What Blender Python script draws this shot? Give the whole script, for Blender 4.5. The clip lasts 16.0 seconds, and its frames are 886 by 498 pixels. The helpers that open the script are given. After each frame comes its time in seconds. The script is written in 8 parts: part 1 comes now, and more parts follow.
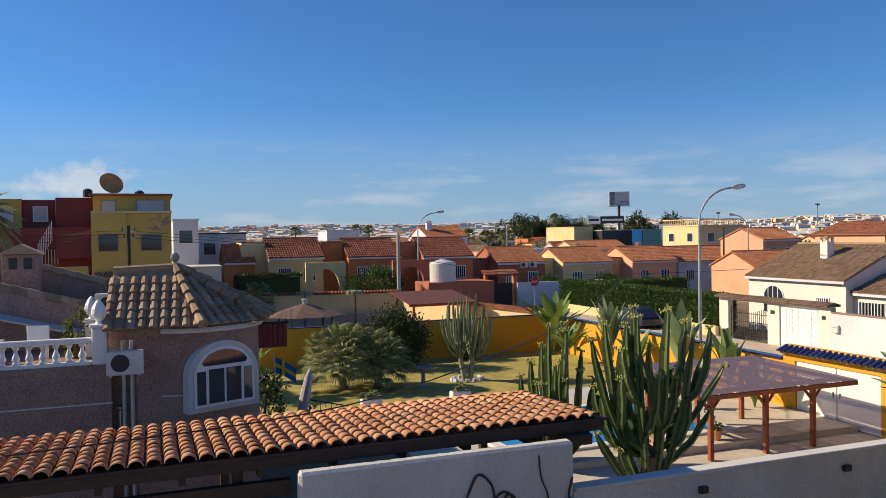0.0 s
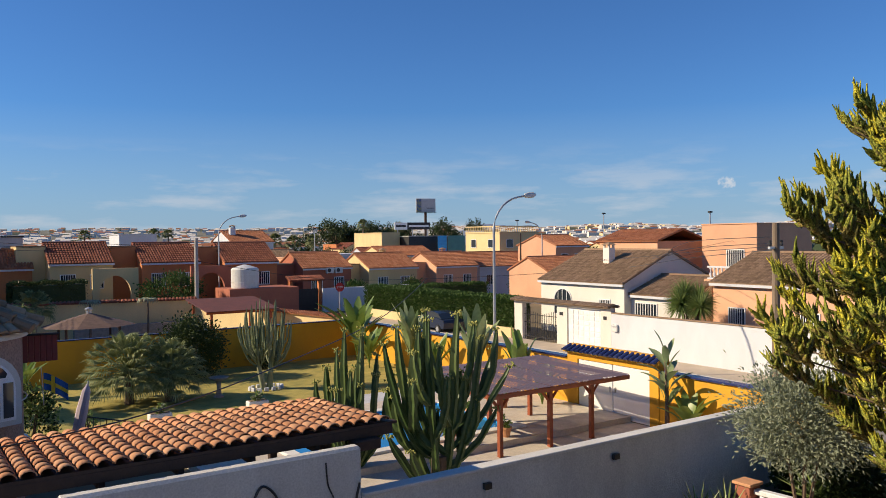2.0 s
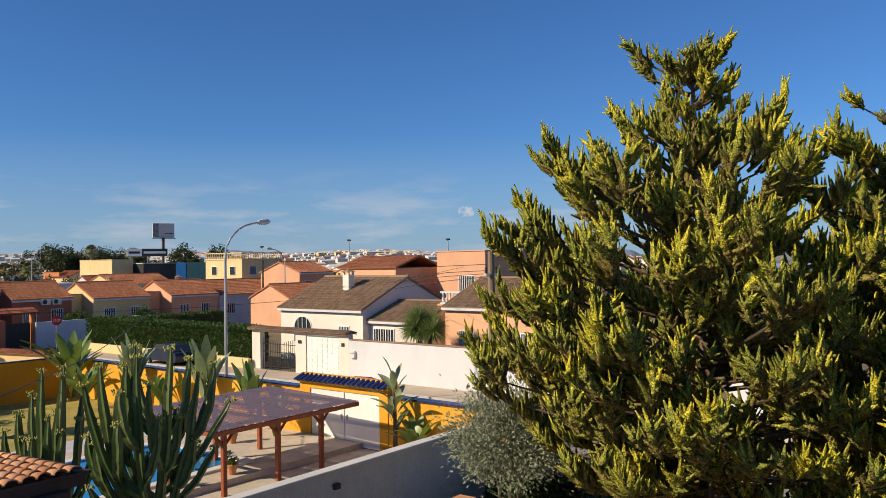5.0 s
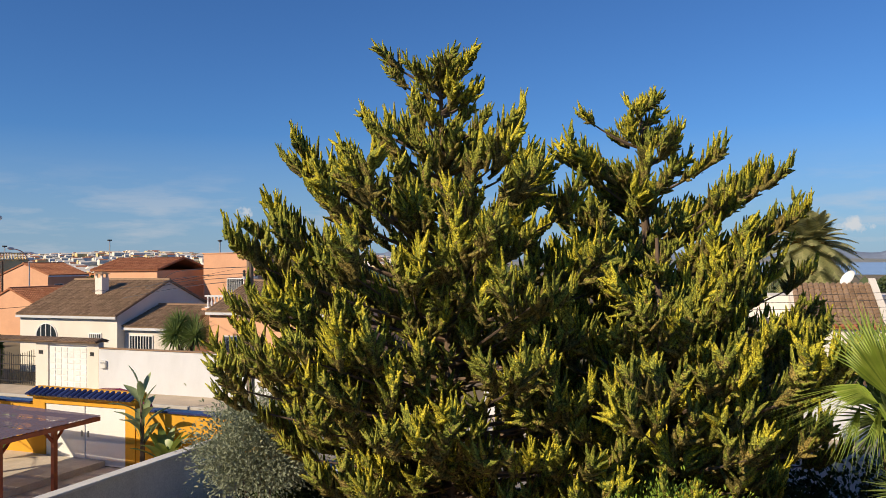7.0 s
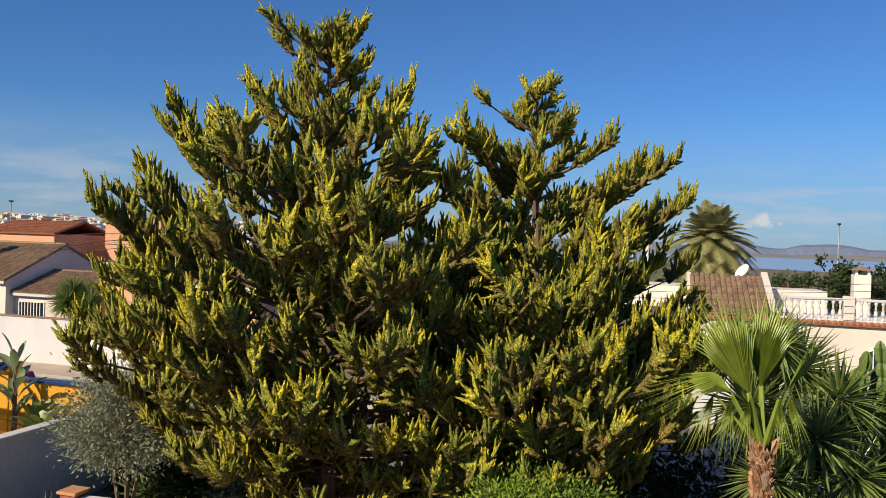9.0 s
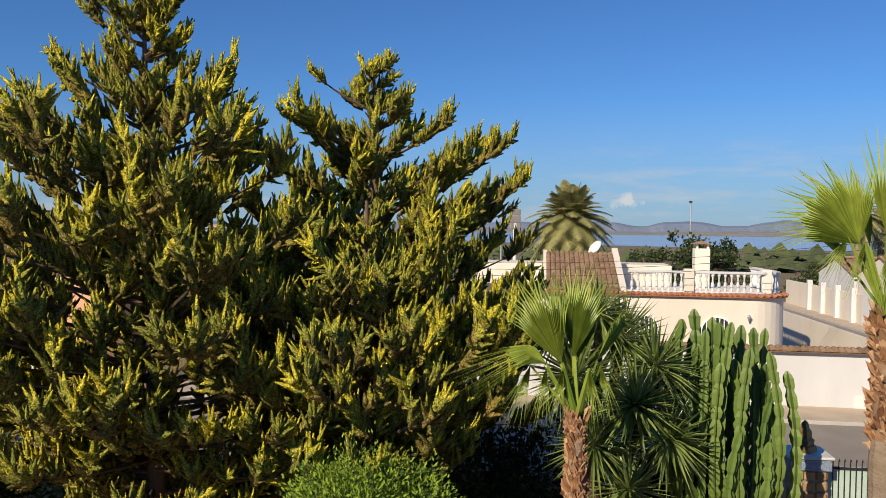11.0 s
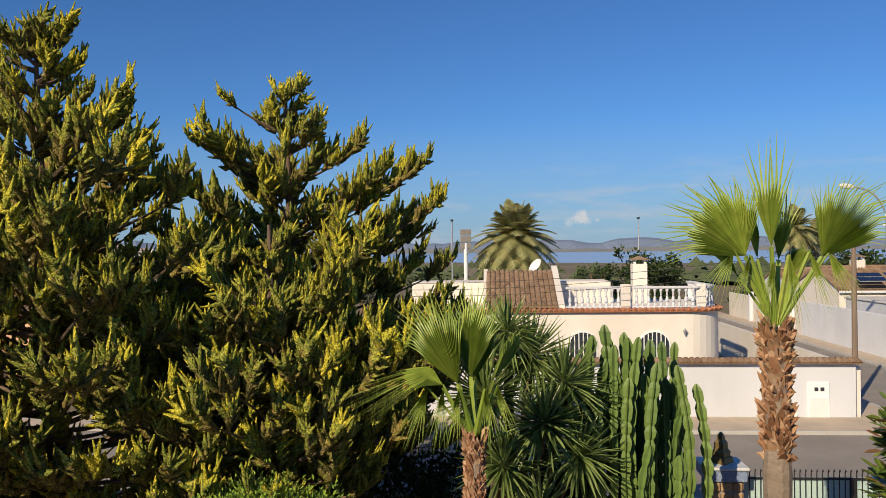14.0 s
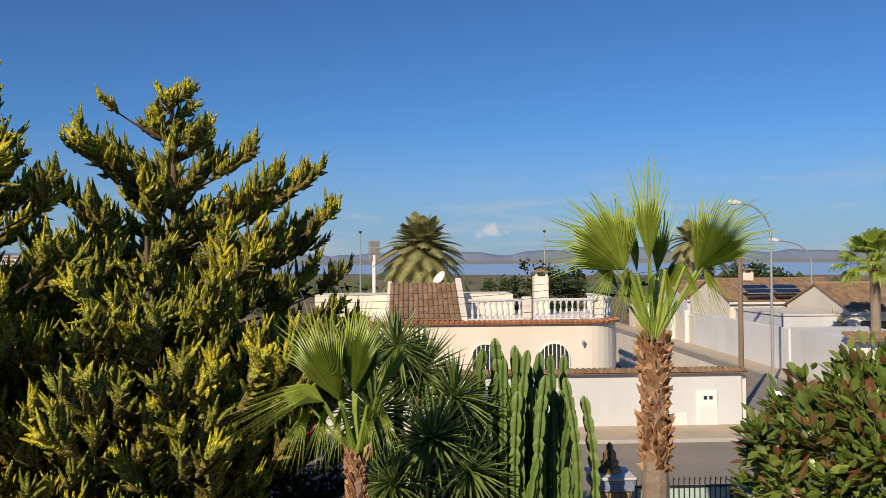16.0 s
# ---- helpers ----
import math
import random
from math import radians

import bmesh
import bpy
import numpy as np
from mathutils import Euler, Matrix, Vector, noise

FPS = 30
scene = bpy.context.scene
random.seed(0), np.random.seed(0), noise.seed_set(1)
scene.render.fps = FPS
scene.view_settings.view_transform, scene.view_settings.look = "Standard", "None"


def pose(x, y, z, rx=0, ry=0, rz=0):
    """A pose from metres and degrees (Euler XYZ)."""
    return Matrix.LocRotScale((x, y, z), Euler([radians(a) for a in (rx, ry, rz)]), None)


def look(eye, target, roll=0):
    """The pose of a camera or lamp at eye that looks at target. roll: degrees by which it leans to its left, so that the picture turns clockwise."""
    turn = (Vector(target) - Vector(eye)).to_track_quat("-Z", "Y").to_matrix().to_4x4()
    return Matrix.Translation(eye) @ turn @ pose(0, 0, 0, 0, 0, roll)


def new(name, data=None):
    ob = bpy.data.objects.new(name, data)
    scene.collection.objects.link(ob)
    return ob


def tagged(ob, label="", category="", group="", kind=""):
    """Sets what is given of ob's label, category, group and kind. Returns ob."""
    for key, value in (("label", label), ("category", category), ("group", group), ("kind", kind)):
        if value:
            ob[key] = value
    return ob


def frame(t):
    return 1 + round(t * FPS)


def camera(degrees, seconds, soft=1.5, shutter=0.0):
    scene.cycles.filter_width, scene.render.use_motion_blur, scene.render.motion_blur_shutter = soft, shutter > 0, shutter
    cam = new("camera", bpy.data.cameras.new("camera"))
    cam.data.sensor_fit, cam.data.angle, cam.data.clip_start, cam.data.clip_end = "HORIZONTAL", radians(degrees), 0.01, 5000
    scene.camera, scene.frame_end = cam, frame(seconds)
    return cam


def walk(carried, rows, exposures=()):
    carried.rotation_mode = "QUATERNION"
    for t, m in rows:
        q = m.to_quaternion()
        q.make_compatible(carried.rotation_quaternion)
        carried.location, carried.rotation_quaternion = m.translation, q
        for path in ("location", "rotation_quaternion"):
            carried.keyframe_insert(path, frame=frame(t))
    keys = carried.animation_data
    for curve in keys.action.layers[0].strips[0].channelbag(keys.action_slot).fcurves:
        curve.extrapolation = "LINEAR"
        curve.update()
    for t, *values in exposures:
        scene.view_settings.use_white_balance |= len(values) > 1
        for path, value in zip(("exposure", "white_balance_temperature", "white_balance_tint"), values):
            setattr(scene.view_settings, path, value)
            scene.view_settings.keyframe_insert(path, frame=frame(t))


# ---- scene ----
cam = camera(58.9, 16.0, soft=0.6)
PATH = [
    (0, (-0.351, -0.16, 6.658), (-0.335, 1.84, 6.625), -0.9),
    (0.5, (-0.233, -0.126, 6.631), (-0.072, 1.867, 6.597), -0.8),
    (1, (-0.102, -0.11, 6.632), (0.209, 1.865, 6.597), -0.7),
    (1.5, (-0.02, -0.105, 6.634), (0.389, 1.852, 6.601), -0.6),
    (2, (0.055, -0.084, 6.629), (0.548, 1.854, 6.604), -0.6),
    (2.5, (0.181, -0.07, 6.61), (0.775, 1.84, 6.595), -0.8),
    (3, (0.277, 0.033, 6.588), (0.965, 1.911, 6.579), -0.8),
    (3.2, (0.311, 0.051, 6.578), (1.061, 1.905, 6.573), -0.7),
    (5.3, (0.799, -0.235, 6.691), (1.948, 1.402, 6.731), -1.0),
    (5.5, (0.854, -0.249, 6.691), (2.064, 1.342, 6.734), -1.1),
    (6, (1.045, -0.236, 6.679), (2.411, 1.225, 6.716), -1.1),
    (6.5, (1.213, -0.225, 6.675), (2.694, 1.118, 6.712), -0.9),
    (7, (1.371, -0.337, 6.675), (2.866, 0.991, 6.71), -0.5),
    (7.5, (1.53, -0.484, 6.664), (3.039, 0.829, 6.69), -0.2),
    (8, (1.729, -0.558, 6.64), (3.299, 0.681, 6.652), 0.5),
    (8.5, (1.927, -0.621, 6.647), (3.526, 0.58, 6.649), 1.6),
    (9, (2.084, -0.76, 6.637), (3.701, 0.417, 6.622), 2.0),
    (9.5, (2.242, -0.973, 6.637), (3.89, 0.158, 6.57), 1.7),
    (10, (2.398, -1.074, 6.617), (4.101, -0.028, 6.53), 1.8),
    (10.2, (2.484, -1.13, 6.6), (4.218, -0.137, 6.512), 1.8),
    (12.3, (2.78, -1.737, 6.598), (4.577, -0.86, 6.595), -0.3),
    (12.5, (2.823, -1.777, 6.596), (4.621, -0.902, 6.596), -0.6),
    (13, (2.986, -1.857, 6.601), (4.795, -1.005, 6.604), -0.8),
    (13.5, (3.104, -1.995, 6.608), (4.929, -1.179, 6.61), -1.0),
    (14, (3.153, -2.153, 6.605), (4.981, -1.339, 6.609), -0.6),
    (14.5, (3.221, -2.259, 6.6), (5.049, -1.447, 6.604), -0.3),
    (15, (3.344, -2.289, 6.619), (5.212, -1.574, 6.635), 0.1),
    (15.5, (3.42, -2.369, 6.622), (5.309, -1.714, 6.651), -0.2),
    (16, (3.451, -2.443, 6.627), (5.358, -1.841, 6.659), -0.4),
]
walk(cam, [(t, look(*p)) for t, *p in PATH], [(0, 0.34, 6850, 10), (3, 0.26, 6850, 10), (5.5, 0.18, 6850, 10), (10, 0.14, 6850, 10), (12.5, 0.12, 6850, 10), (16, 0.02, 6850, 10)])

# ---- sky, sun, exposure ----
SUN_FROM = Vector((-0.965, 0.16, 0.56)).normalized()
world = bpy.data.worlds.new("sky")
scene.world = world
world.use_nodes = True
wn, wl = world.node_tree.nodes, world.node_tree.links
wn.clear()
w_out = wn.new("ShaderNodeOutputWorld")
w_bg = wn.new("ShaderNodeBackground")
w_sky = wn.new("ShaderNodeTexSky")
w_sky.sky_type = "NISHITA"
w_sky.sun_disc = False
w_sky.sun_elevation = math.asin(SUN_FROM.z)
w_sky.sun_rotation = math.atan2(SUN_FROM.x, SUN_FROM.y) % (2 * math.pi)
w_sky.air_density, w_sky.dust_density, w_sky.ozone_density = 1.0, 0.0, 6.0
w_bg.inputs["Strength"].default_value = 0.075
w_tc = wn.new("ShaderNodeTexCoord")
w_sep = wn.new("ShaderNodeSeparateXYZ")
w_map = wn.new("ShaderNodeMapping")
w_map.inputs["Scale"].default_value = (3.2, 3.2, 17.0)
w_noise = wn.new("ShaderNodeTexNoise")
w_noise.inputs["Scale"].default_value = 2.2
w_noise.inputs["Detail"].default_value = 9.0
w_noise.inputs["Roughness"].default_value = 0.58
w_cov = wn.new("ShaderNodeMapRange")
w_cov.inputs["From Min"].default_value, w_cov.inputs["From Max"].default_value = 0.50, 0.66
w_low = wn.new("ShaderNodeMapRange")
w_low.inputs["From Min"].default_value, w_low.inputs["From Max"].default_value = 0.125, 0.06
w_mul = wn.new("ShaderNodeMath")
w_mul.operation = "MULTIPLY"
w_amt = wn.new("ShaderNodeMath")
w_amt.operation = "MULTIPLY"
w_amt.inputs[1].default_value = 0.42
w_mix = wn.new("ShaderNodeMix")
w_mix.data_type = "RGBA"
w_mix.inputs["B"].default_value = (6.6, 7.0, 7.8, 1.0)
wl.new(w_tc.outputs["Generated"], w_sep.inputs[0])
wl.new(w_tc.outputs["Generated"], w_map.inputs["Vector"])
wl.new(w_map.outputs[0], w_noise.inputs["Vector"])
wl.new(w_noise.outputs[0], w_cov.inputs["Value"])
wl.new(w_sep.outputs["Z"], w_low.inputs["Value"])
wl.new(w_cov.outputs[0], w_mul.inputs[0])
wl.new(w_low.outputs[0], w_mul.inputs[1])
wl.new(w_mul.outputs[0], w_amt.inputs[0])
wl.new(w_amt.outputs[0], w_mix.inputs["Factor"])
w_tint = wn.new("ShaderNodeMix")
w_tint.data_type, w_tint.blend_type = "RGBA", "MULTIPLY"
w_tint.inputs["Factor"].default_value = 1.0
w_tint.inputs["B"].default_value = (0.56, 0.90, 1.28, 1.0)
wl.new(w_sky.outputs[0], w_tint.inputs["A"])
w_haze = wn.new("ShaderNodeMapRange")
w_haze.inputs["From Min"].default_value, w_haze.inputs["From Max"].default_value = 0.16, 0.0
w_haze.inputs["To Max"].default_value = 0.75
w_hmix = wn.new("ShaderNodeMix")
w_hmix.data_type = "RGBA"
w_hmix.inputs["B"].default_value = (3.2, 4.6, 6.7, 1.0)
wl.new(w_sep.outputs["Z"], w_haze.inputs["Value"])
wl.new(w_haze.outputs[0], w_hmix.inputs["Factor"])
wl.new(w_tint.outputs["Result"], w_hmix.inputs["A"])
wl.new(w_hmix.outputs["Result"], w_mix.inputs["A"])


def puff(before, way, size, squash, amount):
    """A cumulus cloud round a direction of the sky."""
    sub, sc, ln, nz = wn.new("ShaderNodeVectorMath"), wn.new("ShaderNodeVectorMath"), wn.new("ShaderNodeVectorMath"), wn.new("ShaderNodeTexNoise")
    sub.operation, sc.operation, ln.operation = "SUBTRACT", "MULTIPLY", "LENGTH"
    sub.inputs[1].default_value = way
    sc.inputs[1].default_value = (1, 1, squash)
    nz.inputs["Scale"].default_value, nz.inputs["Detail"].default_value, nz.inputs["Roughness"].default_value = 1.6 / size, 7, 0.6
    amp, add, rng_, cap, mx = wn.new("ShaderNodeMath"), wn.new("ShaderNodeMath"), wn.new("ShaderNodeMapRange"), wn.new("ShaderNodeMath"), wn.new("ShaderNodeMix")
    amp.operation, amp.inputs[1].default_value = "MULTIPLY", size * 2.4
    add.operation = "ADD"
    rng_.inputs["From Min"].default_value, rng_.inputs["From Max"].default_value = size * 2.0, size * 1.55
    cap.operation, cap.inputs[1].default_value = "MULTIPLY", amount
    mx.data_type = "RGBA"
    mx.inputs["B"].default_value = (8.2, 8.3, 8.6, 1.0)
    wl.new(w_tc.outputs["Generated"], sub.inputs[0])
    wl.new(sub.outputs[0], sc.inputs[0])
    wl.new(sc.outputs[0], ln.inputs[0])
    wl.new(w_tc.outputs["Generated"], nz.inputs["Vector"])
    wl.new(nz.outputs[0], amp.inputs[0])
    wl.new(amp.outputs[0], add.inputs[0])
    wl.new(ln.outputs["Value"], add.inputs[1])
    wl.new(add.outputs[0], rng_.inputs["Value"])
    wl.new(rng_.outputs[0], cap.inputs[0])
    wl.new(cap.outputs[0], mx.inputs["Factor"])
    wl.new(before, mx.inputs["A"])
    return mx.outputs["Result"]


w_last = puff(w_mix.outputs["Result"], (-0.405, 0.911, 0.068), 0.075, 2.6, 0.5)
w_last = puff(w_last, (0.969, 0.243, 0.038), 0.022, 1.7, 0.75)
w_last = puff(w_last, (0.563, 0.824, 0.064), 0.014, 1.7, 0.6)
wl.new(w_last, w_bg.inputs["Color"])
wl.new(w_bg.outputs[0], w_out.inputs["Surface"])

sun = new("sun", bpy.data.lights.new("sun", "SUN"))
sun.data.energy = 5.0
sun.data.angle = radians(0.53)
sun.data.color = (1.0, 0.85, 0.64)
sun.matrix_world = look(SUN_FROM * 60, (0, 0, 0))

# ---- helpers of this scene ----
GRID = pose(0, 0, 0, 0, 0, 20)


def at(u, v, z=0.0, rz=0.0):
    """A pose in the street grid, which is turned by twenty degrees."""
    return GRID @ pose(u, v, z, 0, 0, rz)


def thing(name, label, category, m, group="", kind=""):
    ob = new(name)
    ob.empty_display_size = 0.2
    ob.matrix_basis = m
    return tagged(ob, label, category, group, kind)


def finish(bm, name, mats, smooth=False):
    me = bpy.data.meshes.new(name)
    bm.normal_update()
    bm.to_mesh(me)
    bm.free()
    for m in (mats if isinstance(mats, (list, tuple)) else [mats]):
        me.materials.append(m)
    if smooth:
        me.shade_smooth()
    return me


def part(name, bm, mats, parent, label="", smooth=False):
    ob = new(name, finish(bm, name, mats, smooth))
    ob.parent = parent
    return tagged(ob, label)


def solid(name, bm, mats, m, label, category, kind="", group="", smooth=False):
    ob = new(name, finish(bm, name, mats, smooth))
    ob.matrix_basis = m
    return tagged(ob, label, category, group, kind)


def raw(name, verts, faces, mats, parent=None, label="", slots=None, smooth=False):
    me = bpy.data.meshes.new(name)
    me.from_pydata(verts, [], faces)
    for m in (mats if isinstance(mats, (list, tuple)) else [mats]):
        me.materials.append(m)
    if slots is not None:
        me.polygons.foreach_set("material_index", slots)
    me.update()
    if smooth:
        me.shade_smooth()
    ob = new(name, me)
    ob.parent = parent
    return tagged(ob, label)


def box(bm, x0, x1, y0, y1, z0, z1, bevel=0.0, m=None):
    vs = [bm.verts.new((x, y, z)) for z in (z0, z1) for x, y in ((x0, y0), (x1, y0), (x1, y1), (x0, y1))]
    fs = [bm.faces.new([vs[i] for i in f]) for f in
          ((3, 2, 1, 0), (4, 5, 6, 7), (0, 1, 5, 4), (1, 2, 6, 5), (2, 3, 7, 6), (3, 0, 4, 7))]
    if bevel:
        es = list({e for f in fs for e in f.edges})
        got = bmesh.ops.bevel(bm, geom=es, offset=bevel, segments=1, affect="EDGES", profile=0.5)
        vs = list({v for f in got["faces"] for v in f.verts} | {v for v in vs if v.is_valid})
    if m is not None:
        bmesh.ops.transform(bm, matrix=m, verts=[v for v in vs if v.is_valid])
    return vs


def cubed(*dims, bevel=0.0, m=None):
    bm = bmesh.new()
    box(bm, *dims[:6], bevel=dims[6] if len(dims) > 6 else bevel, m=m)
    return bm


def tube(bm, pts, radii, n=8, caps=True):
    """A round bar through the points, with a radius for each."""
    pts = [Vector(p) for p in pts]
    if not isinstance(radii, (list, tuple)):
        radii = [radii] * len(pts)
    rings = []
    for i, p in enumerate(pts):
        d = (pts[min(i + 1, len(pts) - 1)] - pts[max(i - 1, 0)]).normalized()
        side = d.cross((0, 0, 1)) if abs(d.z) < 0.95 else d.cross((1, 0, 0))
        side.normalize()
        up = side.cross(d)
        rings.append([bm.verts.new(p + (side * math.cos(a) + up * math.sin(a)) * radii[i])
                      for a in (2 * math.pi * k / n for k in range(n))])
    for r0, r1 in zip(rings, rings[1:]):
        for k in range(n):
            bm.faces.new((r0[k], r0[(k + 1) % n], r1[(k + 1) % n], r1[k]))
    if caps:
        bm.faces.new(list(reversed(rings[0])))
        bm.faces.new(rings[-1])


def tubed(pts, radii, n=8):
    bm = bmesh.new()
    tube(bm, pts, radii, n)
    return bm


def lathe(bm, prof, n=12, x=0.0, y=0.0, z=0.0, squeeze=1.0):
    rings = [[bm.verts.new((x + r * math.cos(2 * math.pi * k / n), y + r * squeeze * math.sin(2 * math.pi * k / n), z + h))
              for k in range(n)] for r, h in prof]
    for r0, r1 in zip(rings, rings[1:]):
        for k in range(n):
            bm.faces.new((r0[k], r0[(k + 1) % n], r1[(k + 1) % n], r1[k]))
    bm.faces.new(list(reversed(rings[0])))
    bm.faces.new(rings[-1])


def lathed(prof, n=12, **kw):
    bm = bmesh.new()
    lathe(bm, prof, n, **kw)
    return bm


def prism(bm, poly, y0, y1):
    """An outline in x and z, drawn out from y0 to y1."""
    a = [bm.verts.new((x, y0, z)) for x, z in poly]
    b = [bm.verts.new((x, y1, z)) for x, z in poly]
    bm.faces.new(a)
    bm.faces.new(list(reversed(b)))
    for i in range(len(poly)):
        j = (i + 1) % len(poly)
        bm.faces.new((a[j], a[i], b[i], b[j]))


def prismed(poly, y0, y1, m=None):
    bm = bmesh.new()
    prism(bm, poly, y0, y1)
    bmesh.ops.recalc_face_normals(bm, faces=bm.faces)
    if m is not None:
        bm.transform(m)
    return bm


# ---- materials ----
def surf(name, c1, c2, size=1.0, rough=0.85, bump=0.15, grain=60.0, metal=0.0, streak=0.0, speck=0.22):
    """A weathered surface: slow stains between two colours, fine grain and relief."""
    m = bpy.data.materials.new(name)
    m.use_nodes = True
    n, l = m.node_tree.nodes, m.node_tree.links
    b = n["Principled BSDF"]
    tc = n.new("ShaderNodeTexCoord")
    mp = n.new("ShaderNodeMapping")
    if streak:
        mp.inputs["Scale"].default_value = (1, 1, streak)
    big = n.new("ShaderNodeTexNoise")
    big.inputs["Scale"].default_value = 1.0 / size
    big.inputs["Detail"].default_value = 6
    big.inputs["Roughness"].default_value = 0.65
    fine = n.new("ShaderNodeTexNoise")
    fine.inputs["Scale"].default_value = grain
    fine.inputs["Detail"].default_value = 3
    ramp = n.new("ShaderNodeMapRange")
    ramp.inputs["From Min"].default_value, ramp.inputs["From Max"].default_value = 0.35, 0.68
    mix = n.new("ShaderNodeMix")
    mix.data_type = "RGBA"
    mix.inputs["A"].default_value, mix.inputs["B"].default_value = (*c1, 1), (*c2, 1)
    fr = n.new("ShaderNodeMapRange")
    fr.inputs["To Min"].default_value, fr.inputs["To Max"].default_value = 1.0 - speck, 1.0 + speck
    rnd = n.new("ShaderNodeObjectInfo")
    rr = n.new("ShaderNodeMapRange")
    rr.inputs["To Min"].default_value, rr.inputs["To Max"].default_value = 0.92, 1.06
    mm = n.new("ShaderNodeMath")
    mm.operation = "MULTIPLY"
    mul = n.new("ShaderNodeVectorMath")
    mul.operation = "SCALE"
    bp = n.new("ShaderNodeBump")
    bp.inputs["Strength"].default_value = bump
    bp.inputs["Distance"].default_value = 0.02
    l.new(tc.outputs["Object"], mp.inputs["Vector"])
    l.new(mp.outputs[0], big.inputs["Vector"])
    l.new(tc.outputs["Object"], fine.inputs["Vector"])
    l.new(big.outputs[0], ramp.inputs["Value"])
    l.new(ramp.outputs[0], mix.inputs["Factor"])
    l.new(fine.outputs[0], fr.inputs["Value"])
    l.new(rnd.outputs["Random"], rr.inputs["Value"])
    l.new(fr.outputs[0], mm.inputs[0])
    l.new(rr.outputs[0], mm.inputs[1])
    l.new(mix.outputs["Result"], mul.inputs[0])
    l.new(mm.outputs[0], mul.inputs["Scale"])
    l.new(mul.outputs[0], b.inputs["Base Color"])
    l.new(fine.outputs[0], bp.inputs["Height"])
    l.new(bp.outputs[0], b.inputs["Normal"])
    b.inputs["Roughness"].default_value = rough
    b.inputs["Metallic"].default_value = metal
    return m


def island(name, c1, c2, c3, rough=0.75, translucent=0.0, spec=0.3):
    """Pieces of one mesh that differ one from the other: leaves, needles, tiles."""
    m = bpy.data.materials.new(name)
    m.use_nodes = True
    n, l = m.node_tree.nodes, m.node_tree.links
    b = n["Principled BSDF"]
    g = n.new("ShaderNodeNewGeometry")
    oi = n.new("ShaderNodeObjectInfo")
    add = n.new("ShaderNodeMath")
    add.operation = "ADD"
    wrap = n.new("ShaderNodeMath")
    wrap.operation = "FRACT"
    tc = n.new("ShaderNodeTexCoord")
    nz = n.new("ShaderNodeTexNoise")
    nz.inputs["Scale"].default_value = 7.0
    nz.inputs["Detail"].default_value = 4
    sc = n.new("ShaderNodeMapRange")
    sc.inputs["To Min"].default_value, sc.inputs["To Max"].default_value = 0.65, 1.35
    ramp = n.new("ShaderNodeValToRGB")
    e = ramp.color_ramp.elements
    e[0].color, e[1].color = (*c1, 1), (*c3, 1)
    mid = e.new(0.5)
    mid.color = (*c2, 1)
    mul = n.new("ShaderNodeVectorMath")
    mul.operation = "SCALE"
    l.new(g.outputs["Random Per Island"], add.inputs[0])
    l.new(oi.outputs["Random"], add.inputs[1])
    l.new(add.outputs[0], wrap.inputs[0])
    l.new(wrap.outputs[0], ramp.inputs[0])
    l.new(tc.outputs["Object"], nz.inputs["Vector"])
    l.new(nz.outputs[0], sc.inputs["Value"])
    l.new(ramp.outputs[0], mul.inputs[0])
    l.new(sc.outputs[0], mul.inputs["Scale"])
    l.new(mul.outputs[0], b.inputs["Base Color"])
    b.inputs["Roughness"].default_value = rough
    b.inputs["Specular IOR Level"].default_value = spec
    if translucent:
        t = n.new("ShaderNodeBsdfTranslucent")
        mx = n.new("ShaderNodeMixShader")
        mx.inputs[0].default_value = translucent
        l.new(mul.outputs[0], t.inputs["Color"])
        l.new(b.outputs[0], mx.inputs[1])
        l.new(t.outputs[0], mx.inputs[2])
        l.new(mx.outputs[0], n["Material Output"].inputs["Surface"])
    return m


def glassy(name, colour, rough=0.05):
    m = bpy.data.materials.new(name)
    m.use_nodes = True
    b = m.node_tree.nodes["Principled BSDF"]
    b.inputs["Base Color"].default_value = (*colour, 1)
    b.inputs["Roughness"].default_value = rough
    b.inputs["Specular IOR Level"].default_value = 0.8
    return m


M_TILE = island("terracotta tile", (0.46, 0.205, 0.095), (0.53, 0.255, 0.125), (0.58, 0.32, 0.175), 0.85)
M_TILE_OLD = island("weathered roof tile", (0.22, 0.145, 0.09), (0.33, 0.225, 0.14), (0.43, 0.31, 0.20), 0.9)
M_TILE_ORANGE = island("orange roof tile", (0.30, 0.115, 0.055), (0.38, 0.15, 0.075), (0.43, 0.19, 0.10), 0.9)
M_TILE_RED = island("dark red roof tile", (0.20, 0.065, 0.04), (0.27, 0.09, 0.05), (0.33, 0.12, 0.07), 0.9)
M_TILE_BROWN = island("brown roof tile", (0.20, 0.13, 0.08), (0.28, 0.185, 0.115), (0.34, 0.23, 0.15), 0.9)
M_TILE_BLUE = island("glazed blue tile", (0.012, 0.016, 0.06), (0.02, 0.025, 0.09), (0.03, 0.04, 0.12), 0.2, spec=0.6)
M_GREY = surf("grey render", (0.66, 0.64, 0.59), (0.53, 0.51, 0.475), 0.9, 0.95, 0.5, 28, streak=0.4, speck=0.3)
M_CAP = surf("pale wall cap", (0.66, 0.64, 0.60), (0.54, 0.52, 0.48), 0.9, 0.9, 0.1)
M_YELLOW = surf("yellow wall paint", (0.72, 0.36, 0.02), (0.62, 0.30, 0.025), 1.4, 0.85, 0.12, 40, streak=0.5)
